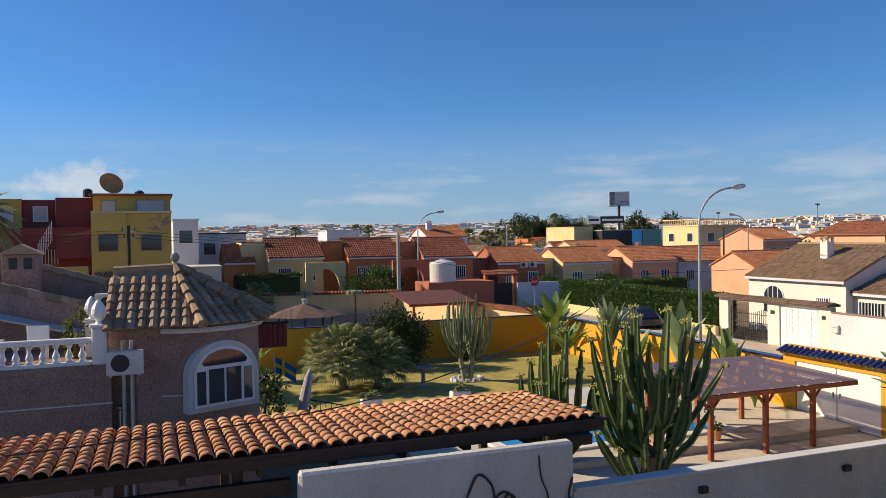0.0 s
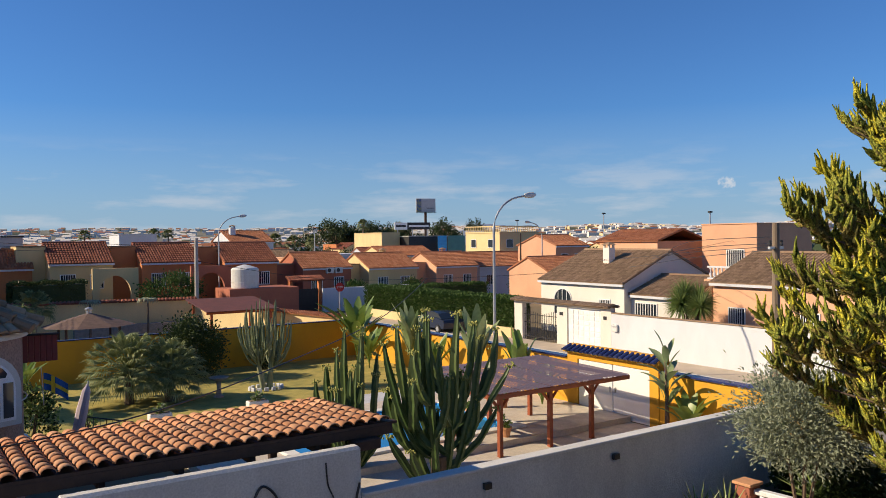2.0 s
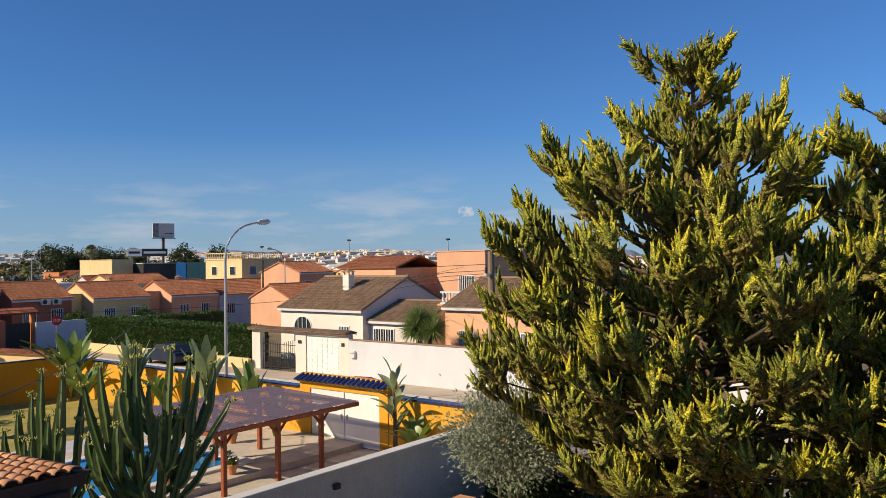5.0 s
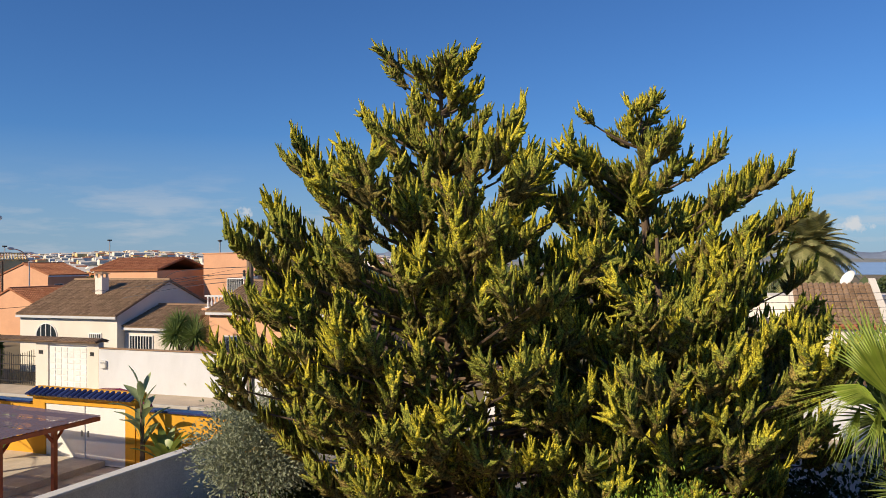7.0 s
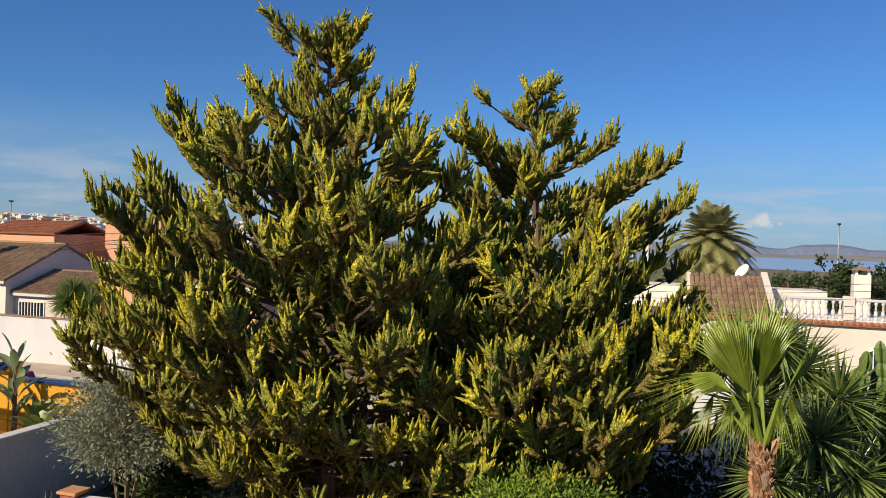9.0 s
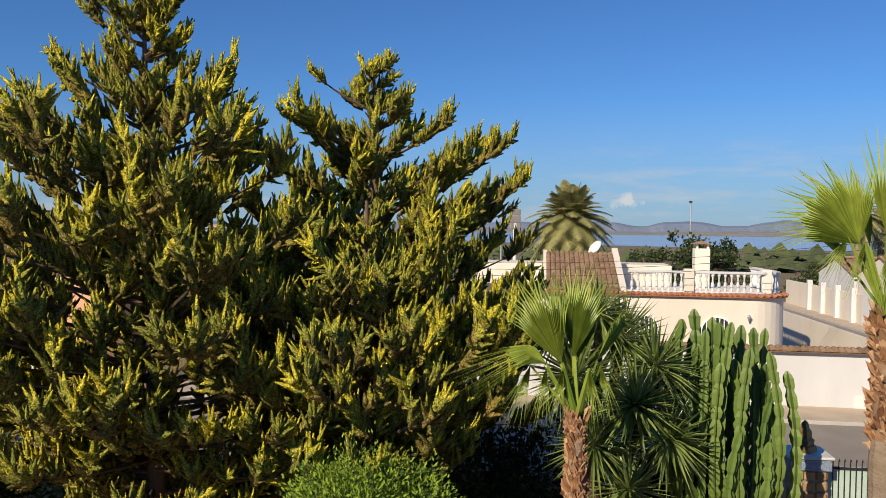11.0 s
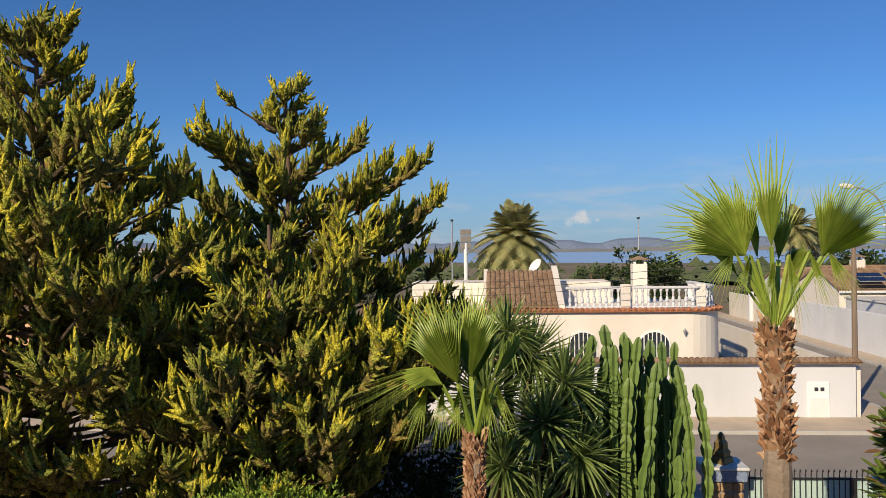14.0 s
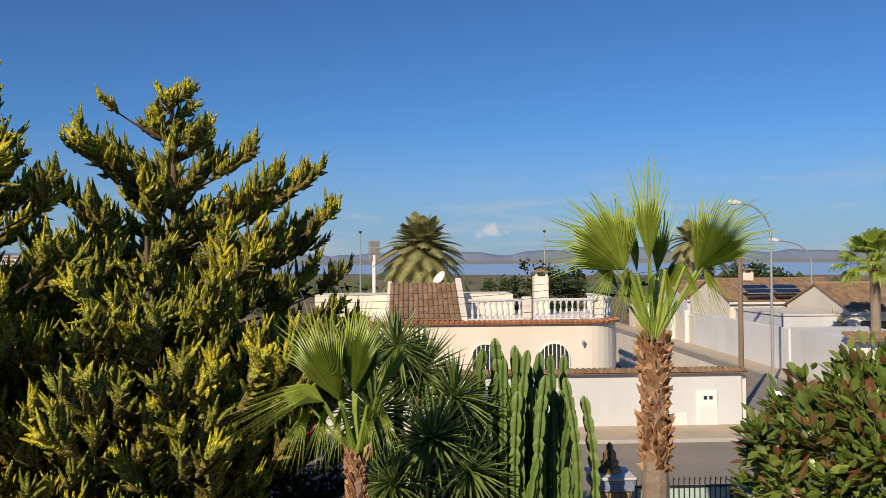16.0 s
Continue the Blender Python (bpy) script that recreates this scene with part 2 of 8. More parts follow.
M_WHITE = surf("white render", (0.66, 0.675, 0.70), (0.57, 0.585, 0.605), 1.8, 0.85, 0.2, 35, streak=0.4)
M_CREAM = surf("cream render", (0.74, 0.57, 0.29), (0.64, 0.49, 0.25), 1.6, 0.9, 0.2, 35, streak=0.4)
M_CREAM_WHITE = surf("warm white render", (0.75, 0.70, 0.62), (0.68, 0.62, 0.54), 2.0, 0.9, 0.2, 35, streak=0.4)
M_PEACH = surf("peach render", (0.72, 0.40, 0.24), (0.64, 0.35, 0.21), 1.8, 0.9, 0.2, 35)
M_ORANGE = surf("orange render", (0.60, 0.22, 0.08), (0.52, 0.18, 0.07), 1.6, 0.9, 0.2, 35)
M_BRICKRED = surf("red brown render", (0.42, 0.14, 0.08), (0.34, 0.115, 0.07), 1.5, 0.9, 0.3, 30)
M_DARKRED = surf("dark red paint", (0.22, 0.045, 0.04), (0.17, 0.04, 0.035), 1.8, 0.85, 0.15, 30)
M_MUSTARD = surf("mustard paint", (0.62, 0.43, 0.10), (0.55, 0.38, 0.10), 1.6, 0.85, 0.15, 30)
M_PEEL = surf("peeled plaster", (0.42, 0.28, 0.17), (0.52, 0.37, 0.20), 0.4, 0.95, 0.3, 30)
M_PINKSTONE = surf("pinkish pebble dash", (0.36, 0.235, 0.185), (0.27, 0.175, 0.14), 0.6, 0.95, 1.0, 22, speck=0.75)
M_WOOD_RED = surf("red stained wood", (0.34, 0.085, 0.028), (0.26, 0.06, 0.022), 0.25, 0.5, 0.2, 25, streak=0.15)
M_WOOD_DARK = surf("dark brown beam", (0.06, 0.032, 0.02), (0.04, 0.022, 0.015), 0.3, 0.7, 0.3, 25)
M_POLEWOOD = surf("weathered pole wood", (0.25, 0.185, 0.13), (0.17, 0.125, 0.09), 0.3, 0.9, 0.5, 30, streak=0.1)
M_METAL = surf("galvanised steel", (0.50, 0.51, 0.52), (0.42, 0.43, 0.44), 0.5, 0.45, 0.05, 30, metal=0.6)
M_BLACKIRON = surf("black iron", (0.025, 0.025, 0.028), (0.04, 0.036, 0.034), 0.3, 0.5, 0.1, 30, metal=0.3)
M_WHITEPAINT = surf("white gloss paint", (0.78, 0.78, 0.76), (0.72, 0.72, 0.70), 0.7, 0.45, 0.04, 30)
M_PVC = surf("white window frame", (0.80, 0.80, 0.79), (0.75, 0.75, 0.74), 0.6, 0.35, 0.02, 30)
M_GLASS = glassy("dark window glass", (0.03, 0.04, 0.05))
M_SHUTTER = surf("pale roller shutter", (0.55, 0.54, 0.52), (0.48, 0.47, 0.45), 0.5, 0.6, 0.1, 20)
M_AC = surf("off-white casing", (0.66, 0.66, 0.63), (0.58, 0.58, 0.55), 0.5, 0.5, 0.05, 20)
M_DARK = surf("black plastic", (0.018, 0.018, 0.02), (0.03, 0.03, 0.03), 0.3, 0.5, 0.1, 30)
M_ASPHALT = surf("asphalt", (0.25, 0.225, 0.195), (0.32, 0.285, 0.245), 2.5, 0.95, 0.4, 40)
M_PAVE = surf("pinkish pavement", (0.50, 0.41, 0.31), (0.40, 0.33, 0.25), 1.2, 0.9, 0.3, 25)
M_KERB = surf("concrete kerb", (0.45, 0.43, 0.39), (0.37, 0.35, 0.32), 0.6, 0.9, 0.3, 30)
M_TERRACE = surf("patterned terrace paving", (0.56, 0.49, 0.40), (0.44, 0.38, 0.31), 0.45, 0.8, 0.3, 18)
M_WHITEPATH = surf("pale stone path", (0.55, 0.55, 0.56), (0.45, 0.45, 0.46), 0.7, 0.8, 0.2, 25)
M_LAWN = surf("dry grass", (0.46, 0.36, 0.09), (0.25, 0.23, 0.055), 0.8, 1.0, 1.0, 22)
M_EARTH = surf("dry earth", (0.24, 0.165, 0.10), (0.17, 0.12, 0.075), 2.0, 1.0, 0.6, 14)
M_FARLAND = surf("far scrub land", (0.13, 0.11, 0.06), (0.22, 0.165, 0.10), 35.0, 1.0, 0.2, 0.3)
M_TRUNK = surf("bark", (0.17, 0.115, 0.075), (0.11, 0.075, 0.05), 0.25, 0.95, 0.9, 25, streak=0.3)

# ---- ground, streets ----
bm = bmesh.new()
ring = [0, 12, 26, 45, 80, 140, 260, 500, 1000, 2000, 4300]
prev = [bm.verts.new((0, 0, 0))]
for k, r in enumerate(ring[1:]):
    cur = [bm.verts.new((r * math.cos(2 * math.pi * i / 64), r * math.sin(2 * math.pi * i / 64), -0.03)) for i in range(64)]
    for i in range(64):
        j = (i + 1) % 64
        if k == 0:
            bm.faces.new((prev[0], cur[i], cur[j]))
        else:
            bm.faces.new((prev[i], cur[i], cur[j], prev[j]))
    prev = cur
solid("ground", bm, M_FARLAND, Matrix(), "dry scrub land reaching to the horizon", "ground", "structure")

bm = bmesh.new()
box(bm, 22.9, 30.6, -60, 140, -0.2, 0.0)
box(bm, 30.6, 120, -23.8, -18.6, -0.2, 0.0)
box(bm, -60, 22.9, 62.0, 68.0, -0.2, 0.0)
solid("road", bm, M_ASPHALT, GRID, "worn grey asphalt street between garden walls", "road", "structure")
bm = bmesh.new()
box(bm, 30.75, 33.0, -18.3, 61, -0.2, 0.12)
box(bm, 33.0, 90, -18.3, -16.9, -0.2, 0.12)
box(bm, 33, 110, -25.4, -24.05, -0.2, 0.12)
box(bm, 21.55, 22.75, -60, 60, -0.2, 0.12)
solid("pavement", bm, M_PAVE, GRID, "pinkish worn pavement along the street", "pavement", "structure")
bm = bmesh.new()
box(bm, 30.6, 30.75, -18.5, 61, -0.2, 0.13, 0.02)
box(bm, 30.75, 90, -18.5, -18.3, -0.2, 0.13, 0.02)
box(bm, 33, 110, -24.05, -23.85, -0.2, 0.13, 0.02)
box(bm, 22.75, 22.9, -60, 60, -0.2, 0.13, 0.02)
solid("kerb", bm, M_KERB, GRID, "pale concrete kerb edging the street", "kerb", "structure")
solid("garden_soil", cubed(3.2, 21.2, -14, 12.35, -0.2, 0.01), M_EARTH, GRID, "bare dry earth under the garden trees", "garden soil", "structure")

# ---- walls of the pool garden ----
bm = bmesh.new()
box(bm, 6.7, 19.1, 12.38, 12.6, -0.1, 2.0)
solid("wall_divider", bm, M_GREY, GRID, "grey rendered garden wall between two plots", "garden wall", "structure")
solid("trim_divider", cubed(6.72, 19.1, 12.33, 12.65, 2.0, 2.07, 0.012), M_CAP, GRID, "pale flat capping on the grey garden wall", "wall capping", "structure")
bm = bmesh.new()
box(bm, 1.75, 6.7, 12.36, 12.62, -0.1, 2.93, 0.05)
solid("wall_shed", bm, M_GREY, GRID, "grey rendered shed wall with loose black cables", "shed wall", "structure")
solid("wall_garden_back", cubed(3.0, 21.3, 40.0, 40.2, -0.1, 2.05), M_YELLOW, GRID, "mustard yellow garden wall behind the lawn", "garden wall", "structure")
solid("trim_garden_back", cubed(3.0, 21.2, 39.95, 40.25, 2.05, 2.1, 0.01), M_TILE_BLUE, GRID, "dark blue glazed edging on the yellow wall", "wall capping", "structure")
bm = bmesh.new()
box(bm, 21.3, 21.5, 12.6, 18.35, -0.1, 1.95)
box(bm, 21.3, 21.5, 22.0, 40.2, -0.1, 1.95)
box(bm, 21.26, 21.54, 18.0, 18.4, -0.1, 2.2)
box(bm, 21.26, 21.54, 21.95, 22.5, -0.1, 2.2)
box(bm, 21.26, 21.54, 18.4, 21.95, 1.98, 2.2)
solid("wall_street", bm, M_YELLOW, GRID, "bright yellow garden wall along the street", "garden wall", "structure")
bm = bmesh.new()
box(bm, 21.2, 21.62, 12.6, 17.95, 1.95, 2.02, 0.012)
box(bm, 21.2, 21.62, 22.55, 39.9, 1.95, 2.02, 0.012)
solid("trim_street", bm, [M_TILE_BLUE], GRID, "dark blue glazed edging on the yellow street wall", "wall capping", "structure")
gate = thing("garage_door", "white steel double garage door in the yellow wall", "garage door", at(21.3, 18.4))
for y0, y1 in ((0.02, 1.74), (1.78, 3.52)):
    leaf = part("door_leaf", cubed(0.0, 0.06, y0, y1, 0.04, 1.96, 0.012), M_WHITEPAINT, gate)
    part("handle", cubed(-0.05, 0.0, y1 - 0.14 if y0 < 1 else y0 + 0.1, y1 - 0.1 if y0 < 1 else y0 + 0.14, 0.95, 1.15, 0.008), M_METAL, leaf, "steel handle")

# ---- terrace, pool, lawn, path ----
bm = bmesh.new()
box(bm, 6.7, 21.3, 12.6, 19.3, -0.2, 0.02)
box(bm, 6.7, 21.3, 19.3, 27.0, -0.2, 0.22)
solid("terrace", bm, M_TERRACE, GRID, "patterned beige paving round the swimming pool", "terrace", "structure")
solid("lawn", cubed(3.0, 21.3, 29.4, 40.0, -0.2, 0.03), M_LAWN, GRID, "patchy dry lawn below the yellow wall", "lawn", "structure")
solid("path", cubed(3.0, 21.3, 27.0, 29.4, -0.2, 0.05), M_WHITEPATH, GRID, "pale stone garden path beside the lawn", "path", "structure")

# ---- own house below the terrace on which the camera is carried ----
bm = bmesh.new()
box(bm, -9, 3.2, -16, 0.7, 0, 5.0)
solid("wall_own_house", bm, M_WHITE, GRID, "plain white house wall under the roof terrace", "house wall", "structure")

# ---- walls across the street ----
solid("wall_white_north", cubed(33.0, 33.2, 18.0, 31.4, 0, 2.3, 0.015), M_WHITE, GRID, "white rendered boundary wall along the pavement", "garden wall", "structure")
solid("wall_white_south", cubed(33.0, 33.2, -16.6, 10.0, 0, 2.2, 0.015), M_WHITE, GRID, "white rendered garden wall under a tiled coping", "garden wall", "structure")
solid("wall_hedge", cubed(32.6, 32.85, 39.9, 60.0, 0, 0.75, 0.02), M_CREAM, GRID, "low cream wall in front of the clipped hedge", "garden wall", "structure")
bm = bmesh.new()
box(bm, 33.0, 33.35, 39.2, 40.0, 0, 2.45)
box(bm, 33.0, 33.35, 35.0, 35.9, 0, 2.45)
box(bm, 33.0, 33.35, 31.4, 32.2, 0, 2.45)
box(bm, 33.0, 33.35, 31.4, 40.0, 2.45, 2.6)
solid("wall_gateway", bm, M_CREAM_WHITE, GRID, "cream gateway wall round an iron gate and garage door", "gateway", "structure")

# ---- plants ----
M_FAN = island("fan palm leaf", (0.19, 0.28, 0.04), (0.31, 0.41, 0.06), (0.40, 0.47, 0.09), 0.4, 0.3, 0.5)


def needled(name, c1, c2, c3):
    """Dense scale foliage: tiny light and dark flecks over a rough relief, crevice shade in the colour."""
    m = bpy.data.materials.new(name)
    m.use_nodes = True
    n, l = m.node_tree.nodes, m.node_tree.links
    b = n["Principled BSDF"]
    tc, g = n.new("ShaderNodeTexCoord"), n.new("ShaderNodeNewGeometry")
    fine, mid = n.new("ShaderNodeTexNoise"), n.new("ShaderNodeTexNoise")
    fine.inputs["Scale"].default_value, fine.inputs["Detail"].default_value = 38.0, 3
    mid.inputs["Scale"].default_value, mid.inputs["Detail"].default_value = 9.0, 3
    add, half = n.new("ShaderNodeMath"), n.new("ShaderNodeMath")
    half.operation, half.inputs[1].default_value = "MULTIPLY", 0.35
    ramp = n.new("ShaderNodeValToRGB")
    e = ramp.color_ramp.elements
    e[0].position, e[1].position = 0.38, 0.86
    e[0].color, e[1].color = (*c1, 1), (*c3, 1)
    e.new(0.6).color = (*c2, 1)
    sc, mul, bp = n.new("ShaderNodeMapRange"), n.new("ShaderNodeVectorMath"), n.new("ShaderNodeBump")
    # The relief's noise also scales the colour, so its crevices are shaded dark.
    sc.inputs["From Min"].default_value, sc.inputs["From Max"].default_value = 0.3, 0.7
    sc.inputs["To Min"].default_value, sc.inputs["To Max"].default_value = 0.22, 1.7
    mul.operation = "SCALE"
    bp.inputs["Strength"].default_value, bp.inputs["Distance"].default_value = 1.0, 0.035
    l.new(tc.outputs["Object"], fine.inputs["Vector"])
    l.new(tc.outputs["Object"], mid.inputs["Vector"])
    l.new(g.outputs["Random Per Island"], half.inputs[0])
    l.new(mid.outputs[0], add.inputs[0])
    l.new(half.outputs[0], add.inputs[1])
    l.new(add.outputs[0], ramp.inputs[0])
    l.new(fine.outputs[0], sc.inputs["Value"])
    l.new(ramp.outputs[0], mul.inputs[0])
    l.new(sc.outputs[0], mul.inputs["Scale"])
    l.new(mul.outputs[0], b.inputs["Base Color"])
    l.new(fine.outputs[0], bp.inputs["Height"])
    l.new(bp.outputs[0], b.inputs["Normal"])
    b.inputs["Roughness"].default_value = 0.9
    b.inputs["Specular IOR Level"].default_value = 0.15
    return m


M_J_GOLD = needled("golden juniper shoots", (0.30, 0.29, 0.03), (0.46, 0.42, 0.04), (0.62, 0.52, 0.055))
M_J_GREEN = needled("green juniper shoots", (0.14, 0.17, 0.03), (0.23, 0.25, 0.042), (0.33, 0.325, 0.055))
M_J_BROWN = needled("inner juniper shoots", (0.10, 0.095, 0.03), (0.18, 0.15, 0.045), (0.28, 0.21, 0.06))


def flame_template(rng, shoots=14):
    """A plume along z: short scale-leaved shoots combed forward, most of them on its upper (x) side."""
    V, F, S = [], [], []

    def shoot(foot, d, ln, wide, n, t0, t1, core=0.78):
        d = Vector(d).normalized()
        s = d.cross((0.31, 0.9, 0.2)).normalized()
        o = s.cross(d)
        sway = Vector((0.12, rng.uniform(-0.1, 0.1), 0.12)) * ln

        def spot(t):
            return Vector(foot) + d * ln * t + sway * t * t

        def girth(t):
            return wide * (0.65 + 0.35 * min(1.0, t / 0.35)) * (1.0 - 0.8 * max(0.0, t - 0.35) / 0.65)
        i = len(V)
        turn = rng.uniform(0, 6.28)
        for r, t in enumerate((0.0, 0.35, 0.75, 1.0)):
            for k in range(5):
                a = k * 1.2566 + turn + r * 0.6
                V.append(spot(t) + (s * math.cos(a) + o * math.sin(a)) * girth(t) * core * rng.uniform(0.6, 1.35))
        for r in range(3):
            for k in range(5):
                j = (k + 1) % 5
                a, b, c, e = i + 5 * r + k, i + 5 * r + j, i + 5 * r + 5 + j, i + 5 * r + 5 + k
                F.extend(((a, b, c), (a, c, e)))
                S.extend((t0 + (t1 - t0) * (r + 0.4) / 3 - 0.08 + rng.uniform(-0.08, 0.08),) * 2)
        for k in range(n):
            t = (k + rng.random()) / n
            a = k * 2.399 + rng.uniform(-0.3, 0.3)
            out = s * math.cos(a) + o * math.sin(a)
            g = girth(t)
            p = spot(t) + out * g * core * 0.8
            way = (d * rng.uniform(0.8, 1.2) + out * rng.uniform(0.4, 0.9) * (1.05 - 0.5 * t)).normalized()
            tip = p + way * (g * rng.uniform(0.45, 0.85) + 0.014)
            w1 = d.cross(out) * (0.006 + 0.2 * g)
            w2 = (d * 0.6 - out * 0.5) * (0.006 + 0.2 * g)
            j = len(V)
            V.extend((p - w1, p + w1, p - w2, tip))
            F.extend(((j, j + 1, j + 3), (j + 1, j + 2, j + 3), (j + 2, j, j + 3)))
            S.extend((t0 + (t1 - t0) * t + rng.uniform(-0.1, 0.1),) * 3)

    shoot((0, 0, 0), (0.05, 0, 1), 0.95, 0.085, 12, 0.05, 1.0)
    for k in range(shoots):
        t = 0.05 + 0.86 * (k + rng.random()) / shoots
        a = rng.gauss(0.0, 1.15)
        lean = rng.uniform(0.55, 1.05)
        ln = rng.uniform(0.24, 0.45) * (1.15 - 0.5 * t) * (1.0 if abs(a) < 1.5 else 0.7)
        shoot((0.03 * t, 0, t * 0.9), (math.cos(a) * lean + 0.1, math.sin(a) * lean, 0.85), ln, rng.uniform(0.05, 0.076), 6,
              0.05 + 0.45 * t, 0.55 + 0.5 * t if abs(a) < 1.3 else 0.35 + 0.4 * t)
    return np.array([tuple(v) for v in V]), np.array(F), np.array(S)


def between(table, z):
    """A value from a short table of heights and reaches."""
    for (z0, r0), (z1, r1) in zip(table, table[1:]):
        if z <= z1:
            return r0 + (r1 - r0) * max(0.0, (z - z0) / (z1 - z0))
    return table[-1][1]


def juniper(name, label, m, top, lean, table, limbs, seed, extra=(), low=None):
    """A wide juniper: limbs that rise outward, each set with flames of upturned foxtails."""
    rng = random.Random(seed)
    nr = np.random.RandomState(seed)
    tree = thing(name, label, "tree", m)
    temps = [flame_template(rng) for _ in range(9)]
    stem = [Vector((0, 0, -0.1)), Vector((0.06, 0.02, top * 0.3)), Vector((lean[0] * 0.6, lean[1] * 0.6, top * 0.65)), Vector((lean[0], lean[1], top * 0.95))]
    part("trunk", tubed(stem, [0.2, 0.16, 0.09, 0.03], 9), M_TRUNK, tree)
    VV, FF, MM = [], [], []
    count = 0
    twigs = bmesh.new()
    plan = []
    steps = [top * (0.17 + 0.81 * k / 60) for k in range(61)]
    weights = [between(table, z) + 0.5 for z in steps]
    total, run, spread = sum(weights), 0.0, []
    for z, w in zip(steps, weights):
        while len(spread) < limbs * (run + w) / total:
            spread.append(z + rng.uniform(-0.12, 0.12))
        run += w
    for k, z in enumerate(spread):
        az = k * 2.399 + rng.uniform(-0.4, 0.4)
        wide = between(table, z)
        if low and 0.9 < az % 6.283 < 3.0:
            wide = min(wide, between(low, z))
        plan.append((z, az, wide * rng.choice((rng.uniform(0.5, 0.85), rng.uniform(0.85, 1.0), rng.uniform(0.95, 1.08)))))
    plan += list(extra)

    def flame(p, way, size, gold):
        nonlocal count
        d = way.normalized()
        x = Vector((0, 0, 1)) - d * d.z
        if x.length < 0.45:
            x += Vector((rng.uniform(-1, 1), rng.uniform(-1, 1), 0))
            x -= d * x.dot(d)
        x.normalize()
        R = np.array(((*x,), (*d.cross(x),), (*d,))).T @ np.array(Matrix.Rotation(rng.gauss(0, 0.5), 3, "Z"))
        V, F, S = temps[rng.randrange(9)]
        V = V * size * np.array([1.1, rng.uniform(1.0, 1.4), 1.0])
        bend = np.outer(V[:, 2] ** 2, np.array([-d.x * 0.16, -d.y * 0.16, 0.26 * (1.1 - d.z)]))
        VV.append(V @ R.T + np.array(p) + bend)
        FF.append(F + count)
        count += len(V)
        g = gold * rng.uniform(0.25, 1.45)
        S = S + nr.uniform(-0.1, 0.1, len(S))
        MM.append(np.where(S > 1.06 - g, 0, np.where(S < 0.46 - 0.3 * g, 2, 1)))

    for z, az, reach in plan:
        h = z / top
        reach, z = max(0.12, reach - 0.4), z - 0.12 - 0.45 * h
        rise = 0.02 + 0.5 * h
        foot = Vector((lean[0] * h, lean[1] * h, max(0.3, z - rise * reach)))
        out = Vector((math.cos(az), math.sin(az), 0))
        side = Vector((-out.y, out.x, 0))
        curl = rng.uniform(-0.22, 0.22)
        pts = [foot + out * reach * s + side * curl * reach * s * s + Vector((0, 0, (z - foot.z) * s ** 1.35)) for s in (0, 0.25, 0.5, 0.75, 1.0)]
        tube(twigs, pts, [0.05, 0.04, 0.03, 0.02, 0.008], 4, caps=False)
        ends, back = (3, 4) if reach > 0.8 else (3, 1)
        for j in range(ends + back):
            tip = j < ends
            s = rng.uniform(0.9, 1.0) if tip else max(0.12, 1.0 - rng.uniform(0.35, 1.9) / max(reach, 0.6))
            k = min(3, int(s * 4))
            along = (pts[k + 1] - pts[k]).normalized()
            turn = (j - 1) * 0.5 + rng.gauss(0, 0.12) if tip else rng.choice((-1, 1)) * rng.uniform(0.3, 1.0)
            p = pts[k].lerp(pts[k + 1], s * 4 - k) + side * turn * (0.3 if tip else 0.45) * min(1.0, reach)
            way = along * 0.9 + side * turn * 0.8 + Vector((0, 0, rng.uniform(-0.15, 0.35) + 0.5 * (1 - h) * rng.random()))
            size = rng.uniform(0.62, 1.15) * (0.7 if h > 0.9 else 1.0)
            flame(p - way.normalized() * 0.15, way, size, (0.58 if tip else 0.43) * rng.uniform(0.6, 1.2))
    part("limb_work", twigs, M_TRUNK, tree)
    V, F = np.concatenate(VV), np.concatenate(FF)
    me = bpy.data.meshes.new("crown")
    me.vertices.add(len(V))
    me.vertices.foreach_set("co", V.astype(np.float32).ravel())
    me.loops.add(len(F) * 3)
    me.loops.foreach_set("vertex_index", F.astype(np.int32).ravel())
    me.polygons.add(len(F))
    me.polygons.foreach_set("loop_start", np.arange(0, len(F) * 3, 3, dtype=np.int32))
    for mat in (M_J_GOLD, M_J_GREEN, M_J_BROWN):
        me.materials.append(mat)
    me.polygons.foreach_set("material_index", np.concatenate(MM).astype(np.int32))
    me.update(calc_edges=True)
    crown = new("crown", me)
    crown.parent = tree
    return tree


LOW_A = [(0.5, 0.9), (2.0, 2.2), (3.0, 3.2), (4.5, 4.4)]
CROWN_A = [(0.5, 2.4), (2.0, 3.7), (3.0, 4.1), (4.5, 4.4), (6.0, 4.3), (7.4, 3.6), (8.6, 2.6), (9.4, 1.6), (10.1, 1.0), (10.8, 0.35)]
CROWN_B = [(0.5, 2.2), (1.5, 3.2), (3.0, 3.8), (5.2, 4.0), (6.4, 3.7), (7.6, 3.1), (8.6, 2.2), (9.3, 1.2), (10.0, 0.8), (10.7, 0.3)]
CROWN_C = [(1.2, 1.0), (2.5, 1.8), (3.6, 2.7), (4.6, 3.3), (5.5, 2.9), (6.3, 1.9), (7.0, 0.8), (7.5, 0.3)]
